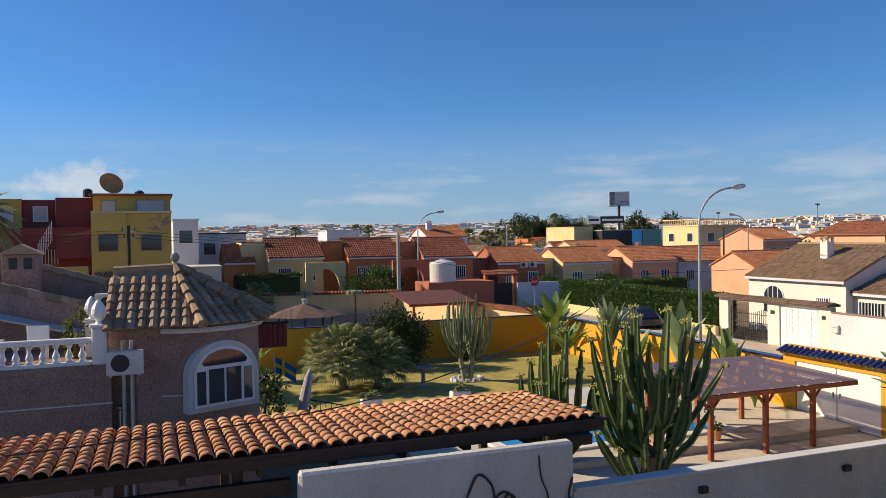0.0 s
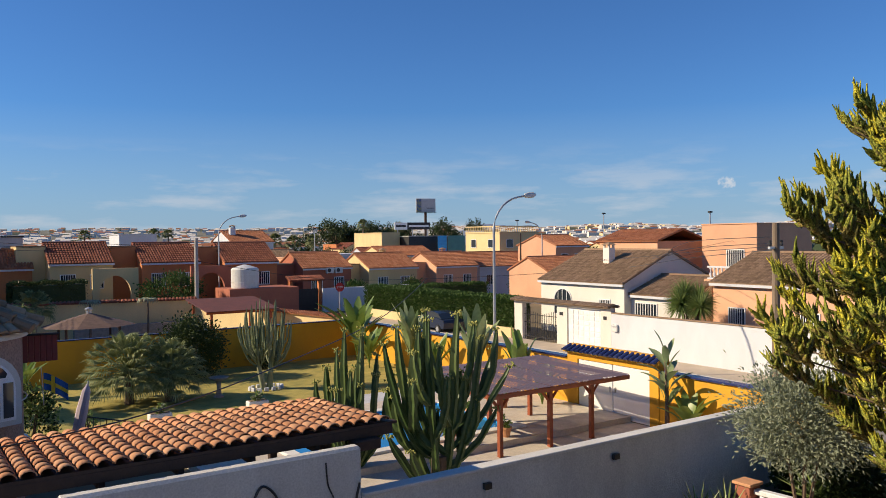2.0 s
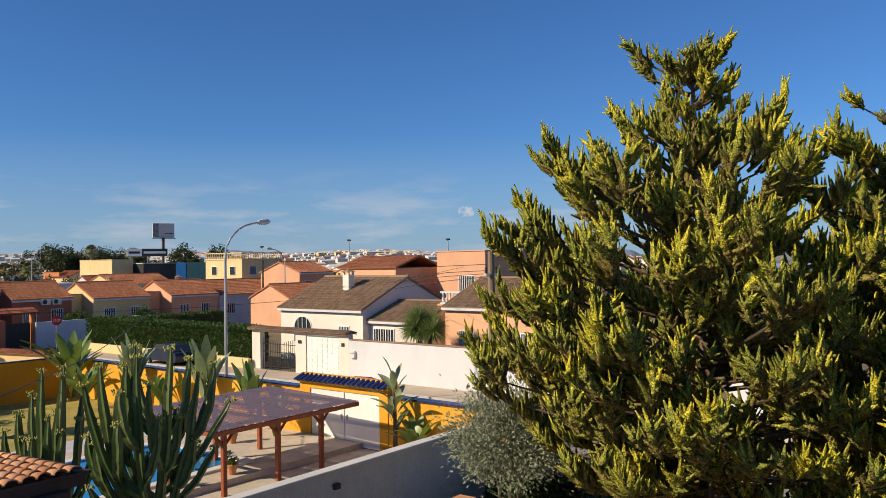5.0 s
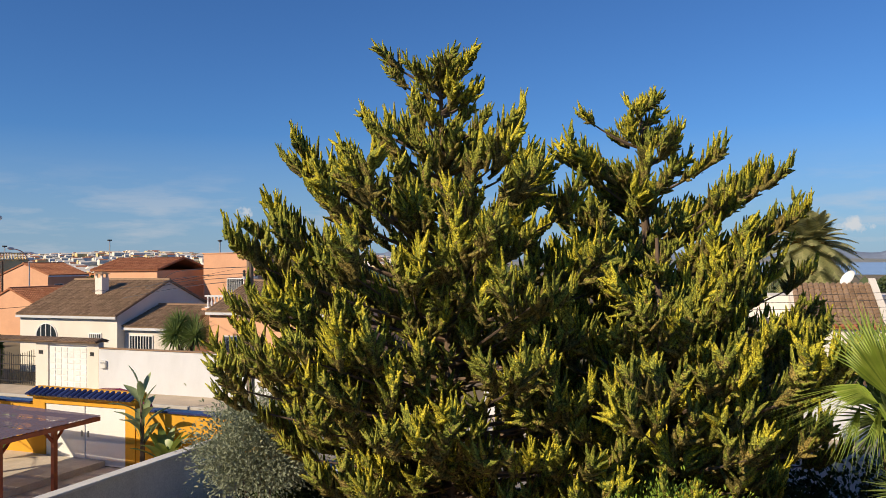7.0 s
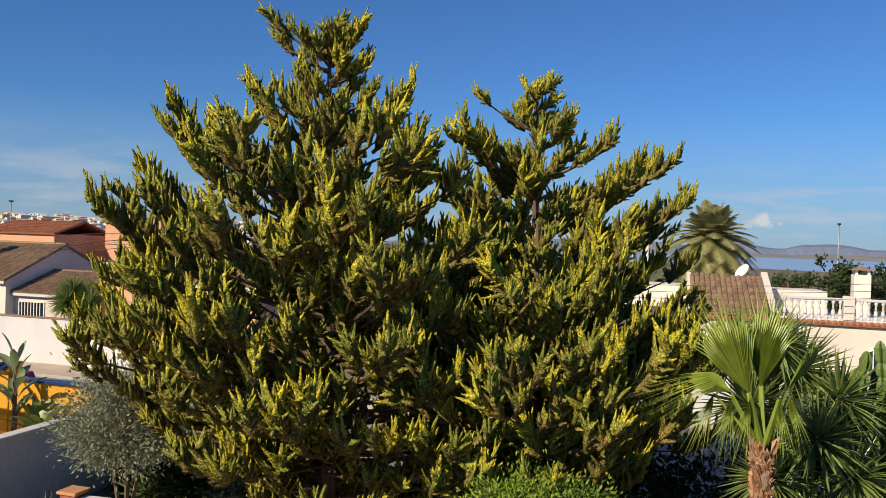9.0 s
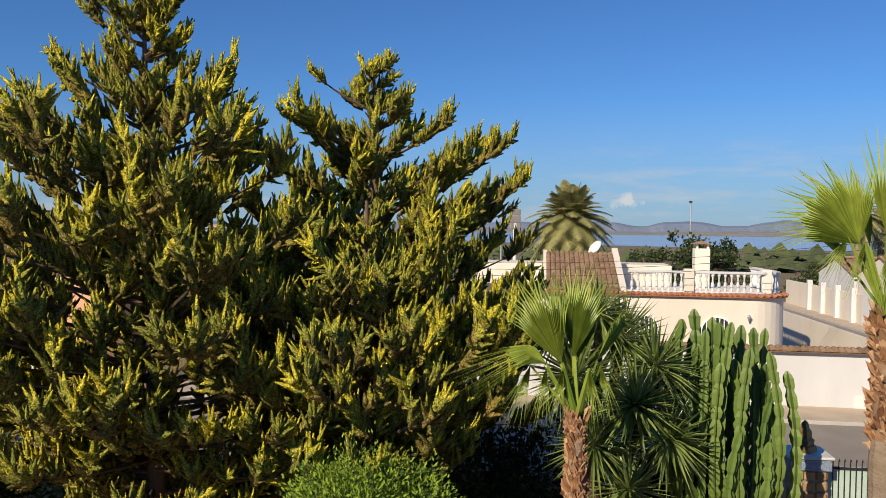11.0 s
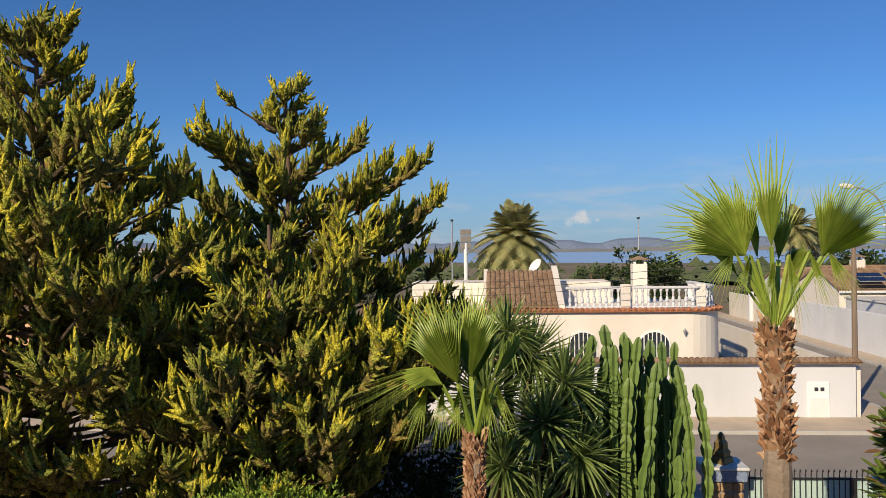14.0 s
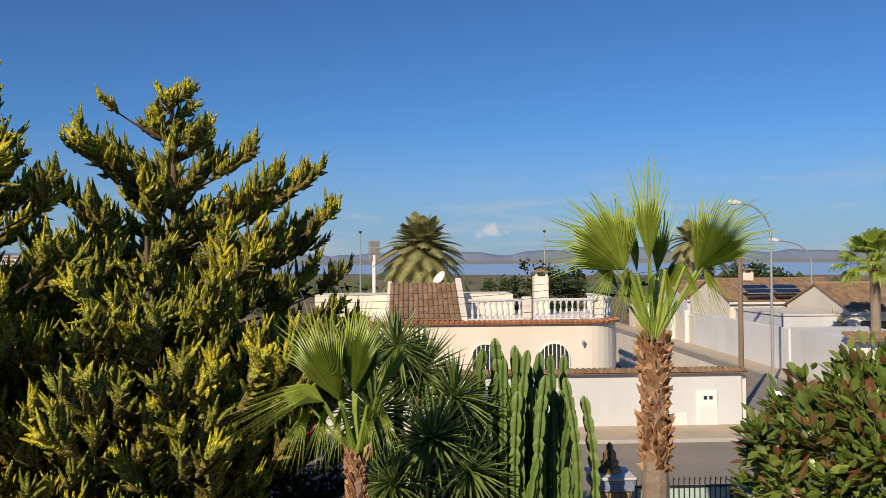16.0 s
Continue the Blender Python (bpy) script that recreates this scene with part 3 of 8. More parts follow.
juniper("juniper_tree", "tall golden juniper with upward feathery plumes in the garden", at(15.3, 4.6), 10.75, (-0.1, 0.2), CROWN_A, 118, 3,
        [(9.15, 1.9, 3.0), (8.95, 2.3, 3.2), (10.75, 1.9, 1.2), (9.9, 1.8, 1.8), (9.75, -1.2, 1.1), (9.35, -1.1, 1.5), (7.7, 1.95, 4.0), (7.2, 2.4, 4.2), (5.0, 2.0, 4.8), (5.1, 2.5, 4.9),
         (6.0, 1.7, 4.5), (4.4, 2.2, 4.4), (3.4, 2.1, 3.5), (2.6, 2.2, 2.5), (8.3, 2.9, 2.9), (7.0, 3.3, 3.6), (5.6, 3.0, 4.2), (4.2, 3.4, 4.2), (3.2, 3.0, 3.6), (10.6, 3.0, 0.7), (10.7, -1.3, 0.6), (10.3, -1.0, 0.9), (6.4, 3.5, 3.0), (6.0, 3.9, 3.4), (5.3, 3.6, 2.6), (7.2, 3.9, 2.6), (5.6, 4.3, 3.4), (6.8, 4.4, 2.8), (4.8, 3.1, 2.8), (4.6, 4.0, 3.0), (7.8, 3.3, 2.2), (11.1, 1.8, 1.3), (10.95, -0.6, 0.6), (10.85, 3.4, 0.6), (10.9, -1.4, 0.9)], LOW_A)
juniper("juniper_tree", "broad golden juniper with an uneven split crown", at(19.2, 1.35), 10.65, (0.1, 0.2), CROWN_B, 78, 8,
        [(8.8, -1.25, 3.1), (8.55, -1.0, 2.9), (7.9, -1.3, 3.5), (7.4, -1.05, 3.5), (6.5, -1.3, 3.9), (5.3, -1.25, 4.2), (10.4, 1.9, 1.6), (9.6, 1.7, 1.9), (9.3, 2.2, 2.2), (9.6, -1.2, 1.0),
         (3.4, -1.3, 3.6), (2.8, -1.6, 3.0), (8.2, -2.2, 2.8), (6.9, -2.6, 3.6), (5.4, -2.2, 4.0), (4.2, -2.7, 3.8), (8.9, 2.6, 1.8), (10.3, -1.2, 0.6), (9.9, -1.1, 0.9), (9.2, -1.3, 1.7), (10.7, -1.0, 0.6), (10.6, 0.8, 0.5), (10.5, 3.2, 0.6)])
juniper("juniper_tree", "lower golden juniper standing before the taller two", at(15.3, 0.7), 7.45, (0.1, 0.1), CROWN_C, 66, 15,
        [(5.3, 4.0, 3.5), (5.2, 3.4, 3.2), (6.1, 3.2, 2.5), (5.0, 4.6, 3.1), (4.2, 3.7, 3.0), (4.0, 4.6, 2.7), (3.0, 2.9, 2.2)])


def ribbed(bm, pts, r, ribs=5, n_seg=3, pinch=0.0, rng=random):
    """A fleshy cactus arm with ribs, rounded at its top."""
    pts = [Vector(p) for p in pts]
    rings = []
    total = len(pts)
    for i, p in enumerate(pts):
        d = (pts[min(i + 1, total - 1)] - pts[max(i - 1, 0)]).normalized()
        side = d.cross((0.3, 1, 0.1)).normalized()
        up = side.cross(d)
        q = r * (0.55 if i == 0 else 1.0) * (0.35 if i == total - 1 else (0.8 if i == total - 2 else 1.0)) * (1 - pinch * (i % 3 == 2))
        rings.append([bm.verts.new(p + (side * math.cos(a) + up * math.sin(a)) * q * (1.0 if k % 2 == 0 else 0.45))
                      for k, a in enumerate(math.pi * j / ribs for j in range(2 * ribs))])
    n = 2 * ribs
    for r0, r1 in zip(rings, rings[1:]):
        for k in range(n):
            bm.faces.new((r0[k], r0[(k + 1) % n], r1[(k + 1) % n], r1[k]))
    bm.faces.new(rings[-1])


M_CACTUS = island("cactus skin", (0.045, 0.08, 0.022), (0.07, 0.11, 0.03), (0.10, 0.135, 0.04), 0.5, 0.0, 0.4)
M_CACTUS_PALE = island("pale cactus skin", (0.18, 0.21, 0.115), (0.23, 0.26, 0.14), (0.28, 0.29, 0.17), 0.65)
M_CACTUS_FRESH = island("fresh cactus skin", (0.105, 0.17, 0.04), (0.145, 0.215, 0.05), (0.08, 0.14, 0.034), 0.5, 0.0, 0.4)
M_BLOOM = island("cactus bloom", (0.24, 0.24, 0.06), (0.30, 0.29, 0.08), (0.20, 0.22, 0.05), 0.8)
M_BANANA = island("paddle leaf", (0.15, 0.23, 0.05), (0.21, 0.29, 0.07), (0.11, 0.19, 0.04), 0.4, 0.3, 0.5)
M_BANANA_PALE = island("dusty paddle leaf", (0.25, 0.32, 0.15), (0.30, 0.36, 0.18), (0.20, 0.28, 0.11), 0.45, 0.25, 0.4)
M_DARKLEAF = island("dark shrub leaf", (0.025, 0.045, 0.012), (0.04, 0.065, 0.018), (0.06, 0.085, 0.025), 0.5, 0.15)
M_FANDARK = island("dusty fan palm leaf", (0.17, 0.20, 0.08), (0.23, 0.26, 0.10), (0.31, 0.33, 0.14), 0.55, 0.2)
M_OLIVE = island("grey olive leaf", (0.20, 0.23, 0.15), (0.27, 0.30, 0.20), (0.34, 0.37, 0.25), 0.6, 0.2)
M_HEDGE = island("clipped hedge leaf", (0.035, 0.075, 0.014), (0.055, 0.105, 0.02), (0.075, 0.13, 0.028), 0.7, 0.15)
M_LIME = island("lime green needles", (0.22, 0.34, 0.04), (0.30, 0.43, 0.05), (0.17, 0.28, 0.04), 0.8, 0.2)
M_YUCCA = island("yucca leaf", (0.13, 0.19, 0.055), (0.19, 0.26, 0.075), (0.27, 0.34, 0.11), 0.35, 0.25, 0.5)
M_BOOT = island("old palm leaf bases", (0.20, 0.095, 0.05), (0.33, 0.175, 0.09), (0.47, 0.31, 0.19), 0.9)
M_PALMTRUNK = surf("ringed palm trunk", (0.27, 0.21, 0.155), (0.20, 0.155, 0.115), 0.25, 0.95, 0.8, 22, streak=4.0)
M_RUBBER = island("rubber plant leaf", (0.085, 0.14, 0.025), (0.135, 0.195, 0.04), (0.20, 0.24, 0.055), 0.18, 0.12, 0.7)
M_RUBBER_RED = island("young reddish leaf", (0.20, 0.10, 0.045), (0.15, 0.11, 0.035), (0.23, 0.09, 0.045), 0.3, 0.2, 0.6)


def fan_leaf(V, F, hub, aim, radius, spread=2.6, n=22, droop=0.35, fold=0.14, stalk=None, split=0.58, face=None):
    """A pleated palm fan: joined near the stalk, then split into hanging tips."""
    d = Vector(aim).normalized()
    side = d.cross(Vector(face) if face else (0, 0, 1))
    side = side.normalized() if side.length > 0.1 else Vector((1, 0, 0))
    nrm = side.cross(d)
    hub = Vector(hub)

    def spot(a, r, lift, sag):
        return hub + (d * math.cos(a) + side * math.sin(a)) * r + nrm * lift + Vector((0, 0, -sag))
    for k in range(n):
        a0, a1 = (-spread / 2 + spread * (k + j) / n for j in (0, 1))
        am = (a0 + a1) / 2
        R = radius * (1.0 - 0.30 * abs(am / (spread / 2)) ** 2) * (1.0 + 0.07 * math.sin(k * 7.3))
        rs = R * split
        i = len(V)
        thin = 0.33 * (a1 - a0)
        bend = 0.05 * math.sin(k * 5.1)
        V += [hub, spot(a0, rs, 0, 0.03 * R), spot(am, rs * 1.03, fold * R * 0.35, 0.01 * R), spot(a1, rs, 0, 0.03 * R),
              spot(am - thin, R * (split + 0.17), 0.01, droop * R * 0.12), spot(am + thin, R * (split + 0.17), 0.01, droop * R * 0.12),
              spot(am + bend, R * 1.02, 0.03 * math.sin(k * 3.3), droop * R * 0.75)]
        F += [(i, i + 1, i + 2), (i, i + 2, i + 3), (i + 1, i + 4, i + 2), (i + 2, i + 4, i + 5), (i + 2, i + 5, i + 3), (i + 4, i + 6, i + 5)]
    if stalk is not None:
        s0 = Vector(stalk)
        w = side * 0.03
        i = len(V)
        V += [s0 - w * 1.6, s0 + w * 1.6, hub + w, hub - w, s0 + nrm * 0.03, hub + nrm * 0.02]
        F += [(i, i + 1, i + 2, i + 3), (i + 1, i + 4, i + 5, i + 2), (i + 4, i, i + 3, i + 5)]


def fan_palm(name, label, m, trunk_h, trunk_r, leaves, seed, boots=0.0, aims=None, mat=None, stalk=1.0, radius=1.1, smooth_r=0.0, split=0.6):
    rng = random.Random(seed)
    palm = thing(name, label, "palm tree", m)
    bm = bmesh.new()
    steps = 14
    low = smooth_r or trunk_r
    tube(bm, [(0, 0, trunk_h * k / steps - 0.05) for k in range(steps + 1)],
         [(low if trunk_h * k / steps < trunk_h - boots else trunk_r * 0.8) * (1.0 + 0.04 * (k % 2)) for k in range(steps + 1)], 12)
    part("trunk", bm, M_PALMTRUNK, palm)
    if boots:
        V, F = [], []
        for k in range(int(boots * 75)):
            a = k * 2.4
            z = trunk_h - boots + boots * (k / (boots * 75))
            r = trunk_r * (0.75 + 0.1 * math.sin(z * 5))
            for _ in range(4):
                aa = a + rng.uniform(-0.8, 0.8)
                o = Vector((math.cos(aa), math.sin(aa), 0))
                s = Vector((-math.sin(aa), math.cos(aa), 0)) * rng.uniform(0.02, 0.065)
                zz = z + rng.uniform(-0.18, 0.12)
                out = rng.uniform(0.1, 0.75) * trunk_r
                p = o * r + Vector((0, 0, zz))
                i = len(V)
                V += [p - s, p + s, p + o * out * 0.6 + s * 0.7 + Vector((0, 0, 0.10)), p + o * out + Vector((0, 0, 0.19 + rng.uniform(-0.15, 0.05))),
                      p + o * out * 0.6 - s * 0.7 + Vector((0, 0, 0.10)), p + Vector((0, 0, 0.14))]
                F += [(i, i + 1, i + 2, i + 3, i + 4), (i + 5, i + 3, i + 2, i + 1), (i, i + 4, i + 3, i + 5)]
        tagged(raw("leaf_base_sheath", V, F, M_BOOT, palm, "shaggy reddish old leaf bases"), kind="stuff")
    for k in range(leaves if aims is None else len(aims)):
        if aims is None:
            t = (k + 0.5) / leaves
            az = k * 2.4 + rng.uniform(-0.3, 0.3)
            el = math.radians(78 - 105 * t)
            d = Vector((math.cos(az) * math.cos(el), math.sin(az) * math.cos(el), math.sin(el)))
            ln, rad, dr, sp = stalk * rng.uniform(0.85, 1.15), radius * rng.uniform(0.85, 1.1), 0.3 + 0.5 * t, 2.7
        else:
            d, ln, rad, dr, sp, *more = aims[k]
            d = Vector(d).normalized()
        V, F = [], []
        foot = Vector((0, 0, trunk_h - 0.05)) + d * 0.08
        hub = foot + d * ln + Vector((0, 0, -0.05 * ln))
        way = Vector(more[1]) if aims is not None and len(more) > 1 else d + Vector((0, 0, -0.15 * dr))
        fan_leaf(V, F, hub, way, rad, sp, 42 if sp > 1.0 else (26 if sp > 0.7 else 11), dr, stalk=foot, face=more[0] if aims is not None and more else None, split=more[2] if aims is not None and len(more) > 2 else (split if sp > 0.7 else (0.22 if way.z < 0 else 0.4)))
        raw("frond", V, F, mat or M_FAN, palm)
    return palm


# the tall palm by the gate: three great upright fans and hanging ones behind
SEEN = (-1.0, 0.0, 0.15)
fan_palm("washingtonia_palm", "tall fan palm with a shaggy reddish trunk top", at(13.45, -6.95), 5.5, 0.2, 0, 5, boots=1.75, smooth_r=0.19, split=0.45, aims=[
    ((-0.1, 0.40, 1.0), 1.1, 1.55, 0.3, 1.8, SEEN, (0, 0.66, 1.0)), ((-0.12, 0.08, 1.0), 1.15, 1.62, 0.03, 0.62, (-1.0, 0.9, 0.1), (0, 0.02, 1.0)),
    ((-0.1, -0.55, 1.0), 1.15, 1.6, 0.3, 1.35, SEEN, (0, -0.62, 1.0)),
    ((0.25, 0.15, 1.0), 1.0, 1.1, 0.1, 0.55, (-1, -0.8, 0.1), (0.1, 0.12, 1.0)), ((0.3, -0.15, 1.0), 1.0, 1.25, 0.1, 0.6, (-1, 0.7, 0.1), (0.1, -0.14, 1.0)),
    ((0.5, 0.5, 1.0), 0.9, 1.0, 0.5, 0.9), ((0.6, -0.5, 1.0), 0.9, 1.0, 0.5, 0.9),
    ((-0.2, 0.1, 1.0), 0.95, 1.0, 0.0, 0.4, SEEN, (-0.1, 0.15, -1.0)), ((-0.2, -0.1, 1.0), 1.05, 1.1, 0.0, 0.4, SEEN, (-0.1, -0.1, -1.0)),
    ((-0.15, 0.35, 1.0), 1.1, 0.9, 0.0, 0.4, SEEN, (-0.1, 0.35, -1.0)), ((-0.15, -0.35, 1.0), 1.15, 1.0, 0.0, 0.4, SEEN, (-0.1, -0.3, -1.0)),
    ((-0.1, 0.5, 1.0), 1.25, 0.85, 0.0, 0.65, SEEN, (0.0, 0.5, -1.0)), ((-0.1, -0.6, 1.0), 1.25, 0.85, 0.0, 0.65, SEEN, (0.0, -0.5, -1.0))])
fan_palm("washingtonia_palm", "young fan palm with long hanging leaf tips", at(13.15, -2.75), 4.0, 0.14, 0, 6, boots=1.2, smooth_r=0.12, split=0.5, aims=[
    ((-0.1, 0.26, 1.0), 0.8, 1.5, 0.12, 0.95, SEEN, (0, 0.42, 1.0)), ((0.1, 0.05, 1.0), 0.85, 1.45, 0.15, 0.9, (-1, 0.5, 0.1), (0, -0.08, 1.0)),
    ((0.0, -0.3, 1.0), 0.85, 1.2, 0.3, 0.9, (-0.5, -1.2, 0.1), (0, -0.5, 1.0)), ((0.3, 0.0, 1.0), 0.8, 1.3, 0.2, 0.75, (-1, -0.8, 0.1), (0.1, -0.2, 1.0)),
    ((0.1, 0.25, 1.0), 0.8, 1.3, 0.2, 0.6, (-1, 1.2, 0.1), (0.1, 0.2, 1.0)),
    ((0.0, 0.5, 0.95), 0.85, 1.6, 0.75, 1.3, (-0.35, 0.0, 1.0), (0, 1.0, 0.55), 0.22), ((0.0, 0.7, 0.85), 0.95, 1.0, 0.0, 0.55, SEEN, (-0.1, 0.35, -1.0)),
    ((0.0, 0.5, 0.9), 0.8, 0.95, 0.0, 0.5, SEEN, (-0.1, 0.15, -1.0)), ((0.1, -0.4, 1.0), 0.8, 0.85, 0.0, 0.5, SEEN, (-0.1, -0.2, -1.0)),
    ((-0.2, -0.2, 1.0), 0.75, 0.9, 0.0, 0.45, SEEN, (-0.1, -0.1, -1.0)), ((-0.2, 0.25, 1.0), 0.75, 0.9, 0.0, 0.45, SEEN, (-0.1, 0.2, -1.0))])


def yucca(name, label, m, heads, seed):
    """Leaning trunks that end in balls of stiff sword leaves."""
    rng = random.Random(seed)
    y = thing(name, label, "yucca", m)
    for x, yy, z, r, n in heads:
        bm = bmesh.new()
        tube(bm, [(x * 0.25, yy * 0.25, -0.8), (x * 0.5, yy * 0.5, z * 0.45), (x, yy, z)], [0.13, 0.10, 0.075], 7)
        part("trunk", bm, M_TRUNK, y)
        V, F = [], []
        for k in range(n):
            el = math.asin(1 - 1.75 * (k + 0.5) / n)
            az = k * 2.399 + rng.uniform(-0.2, 0.2)
            d = Vector((math.cos(az) * math.cos(el), math.sin(az) * math.cos(el), math.sin(el)))
            s = d.cross((0, 0, 1)).normalized() * r * 0.035
            u = s.cross(d).normalized() * r * 0.03
            ln = r * rng.uniform(0.8, 1.1)
            o = Vector((x, yy, z)) + d * 0.05
            sag = Vector((0, 0, -0.16 * ln * (1 - d.z)))
            i = len(V)
            V += [o - s * 0.8, o + s * 0.8, o + d * ln * 0.5 - s + sag * 0.3, o + d * ln * 0.5 + s + sag * 0.3, o + d * ln * 0.5 + u * -1.0 + sag * 0.3, o + d * ln + sag]
            F += [(i, i + 4, i + 2), (i, i + 1, i + 3, i + 4), (i + 2, i + 4, i + 5), (i + 4, i + 3, i + 5)]
        raw("leaf_head", V, F, M_YUCCA, y)
    return y


yucca("yucca_tree", "large yucca with many heads of stiff pointed leaves", at(16.6, -3.35, 0.75), [
    (-0.6, 0.5, 3.3, 0.95, 150), (0.0, -0.3, 3.9, 0.95, 150), (-0.9, -0.5, 2.9, 0.9, 140), (-0.4, -0.9, 3.5, 0.9, 140), (0.2, 0.7, 4.1, 0.9, 140),
    (-1.0, 0.2, 2.2, 0.85, 120), (-0.7, -1.1, 2.3, 0.85, 130), (0.3, -1.0, 3.0, 0.8, 120), (-0.3, 0.1, 4.4, 0.8, 120), (-1.1, -0.4, 1.5, 0.8, 100)], 4)

# clump of upright columns beside the gate
rng = random.Random(12)
cl = thing("column_cactus", "clump of tall bright green column cacti by the gate", "cactus", at(17.1, -5.65))
for k in range(40):
    a, q = k * 2.4, math.sqrt((k + 0.5) / 40)
    x, y = math.cos(a) * q * 0.95, math.sin(a) * q * 1.12
    h = rng.uniform(4.25, 5.25) - 0.5 * q * q + (0.3 if k % 9 == 2 else 0.0) - (1.0 if k % 5 == 3 else 0.0)
    bm = bmesh.new()
    r0 = rng.uniform(0.085, 0.108)
    bow = (rng.uniform(-0.2, 0.2), rng.uniform(-0.28, 0.28))
    rings, z, k2 = [], 0.0 if q < 0.5 else rng.uniform(0.3, 1.2), 0
    low = z
    while z < h - 0.34:
        rings += [(z, 0.62), (z + 0.05, 0.92)]
        step = rng.uniform(0.22, 0.46)
        rings.append((z + step * 0.6, rng.uniform(1.0, 1.18)))
        z += step
    rings += [(h - 0.34, 0.66), (h - 0.26, 0.95), (h - 0.13, 0.98), (h - 0.05, 0.66), (h, 0.25)]
    prev = None
    for z, w in rings:
        t = min(1.0, (z - low) / 1.5)
        t = 1 - (1 - t) ** 2
        arc = math.sin((z - low) / (h - low) * 3.0)
        cx, cy = x * (0.2 + 0.8 * t) + bow[0] * arc, y * (0.2 + 0.8 * t) + bow[1] * arc
        cur = [bm.verts.new((cx + math.cos(math.pi * j / 5 + k) * r0 * w * (1.0 if j % 2 else 0.42), cy + math.sin(math.pi * j / 5 + k) * r0 * w * (1.0 if j % 2 else 0.42), z)) for j in range(10)]
        if prev:
            for j in range(10):
                bm.faces.new((prev[j], prev[(j + 1) % 10], cur[(j + 1) % 10], cur[j]))
        prev = cur
    bm.faces.new(prev)
    part("column", bm, M_CACTUS_FRESH, cl)


def candelabra(name, label, m, arms, mat, r, bloom, seed, trunk=None):
    rng = random.Random(seed)
    c = thing(name, label, "cactus", m)
    for foot, mid, top in arms:
        foot, mid, top = Vector(foot), Vector(mid), Vector(top)
        pts = []
        for j in range(13):
            t = j / 12
            p = foot.lerp(mid, t).lerp(mid.lerp(top, t), t)
            pts.append(p + Vector((math.sin(j * 1.7 + top.x) * 0.012, math.cos(j * 1.3 + top.y) * 0.012, 0)))
        bm = bmesh.new()
        ribbed(bm, pts, r * rng.uniform(0.85, 1.1), 4 if bloom else 5, pinch=0.09)
        part("arm", bm, mat, c)
        if bloom:
            V, F = [], []
            for q in range(18):
                o = top + Vector((rng.uniform(-1, 1) * r * 1.1, rng.uniform(-1, 1) * r * 1.1, rng.uniform(-0.05, 0.06)))
                s = rng.uniform(0.018, 0.035)
                i = len(V)
                V += [o + Vector(w) * s for w in ((1, 0, 0), (-0.5, 0.87, 0), (-0.5, -0.87, 0), (0, 0, 1.3), (0, 0, -1))]
                F += [(i, i + 1, i + 3), (i + 1, i + 2, i + 3), (i + 2, i, i + 3), (i + 1, i, i + 4), (i + 2, i + 1, i + 4), (i, i + 2, i + 4)]
            tagged(raw("bloom", V, F, M_BLOOM, c, "small yellow blooms on the arm's tip"), kind="stuff")
    if trunk:
        part("trunk", tubed(*trunk), M_CACTUS_PALE if not bloom else M_TRUNK, c)
    return c


rng = random.Random(21)
arms = []
for x, y, z in ((-1.05, 0.2, 4.55), (-0.55, -0.4, 4.75), (-0.15, 0.35, 4.9), (0.35, -0.3, 4.85), (0.75, 0.3, 4.75), (1.15, -0.2, 4.2)):
    foot, mid, tip = Vector((x * 0.08, y * 0.2, 0.5)), Vector((x * 0.75, y * 0.8, 1.6)), Vector((x, y, z))
    arms.append((foot, mid, tip))
    for j in range(4):
        t = rng.uniform(0.28, 0.72)
        p = foot.lerp(mid, t).lerp(mid.lerp(tip, t), t)
        way = rng.choice((-1, 1)) if abs(x) < 0.9 else math.copysign(1, x)
        d = Vector((way * rng.uniform(0.2, 0.55), rng.uniform(-0.5, 0.5), 0))
        end = p + d * 1.25 + Vector((0, 0, min(rng.uniform(0.9, 2.0), 4.75 - p.z - 0.2 * abs(x))))
        arms.append((p, p + d * 1.15 + Vector((0, 0, 0.22)), end))
arms += [((0.25, 0, 1.5), (1.2, 0.1, 1.75), (2.3, 0.1, 3.35)), ((0.2, 0, 1.1), (1.05, -0.1, 1.3), (1.6, -0.2, 2.35)), ((0.3, 0, 1.9), (1.3, 0.15, 2.2), (1.85, 0.2, 3.85)),
         ((-0.15, 0, 0.5), (-0.6, 0.1, 0.7), (-1.3, 0.2, 2.0)), ((0.0, -0.1, 0.3), (-0.5, -0.1, 0.5), (-1.0, -0.3, 1.7)), ((-0.2, 0, 1.4), (-0.95, 0.1, 1.7), (-1.4, 0.2, 4.2)),
         ((0.1, 0, 0.7), (0.75, 0.2, 0.9), (1.0, 0.3, 1.9))]
candelabra("candelabra_cactus", "huge dark green candelabra cactus with yellow blooms", at(10.55, 15.6), arms, M_CACTUS, 0.105, True, 2,
           ([(0, 0, -0.05), (0, 0, 1.4)], [0.24, 0.2], 9))
rng = random.Random(23)
arms = []
for k in range(22):
    a = k * 2.399
    q = math.sqrt((k + 0.6) / 22)
    top = (math.cos(a) * 1.35 * q + 0.2, math.sin(a) * 0.8 * q, 3.75 - 1.6 * q * q + rng.uniform(-0.5, 0.3))
    arms.append(((math.cos(a) * 0.2, math.sin(a) * 0.2, 0.0), (top[0] * 0.9, top[1] * 0.9, 0.8), top))
candelabra("candelabra_cactus", "smaller candelabra cactus with yellow blooms beside the pool", at(10.2, 19.6, 0.2), arms, M_CACTUS, 0.105, True, 3)
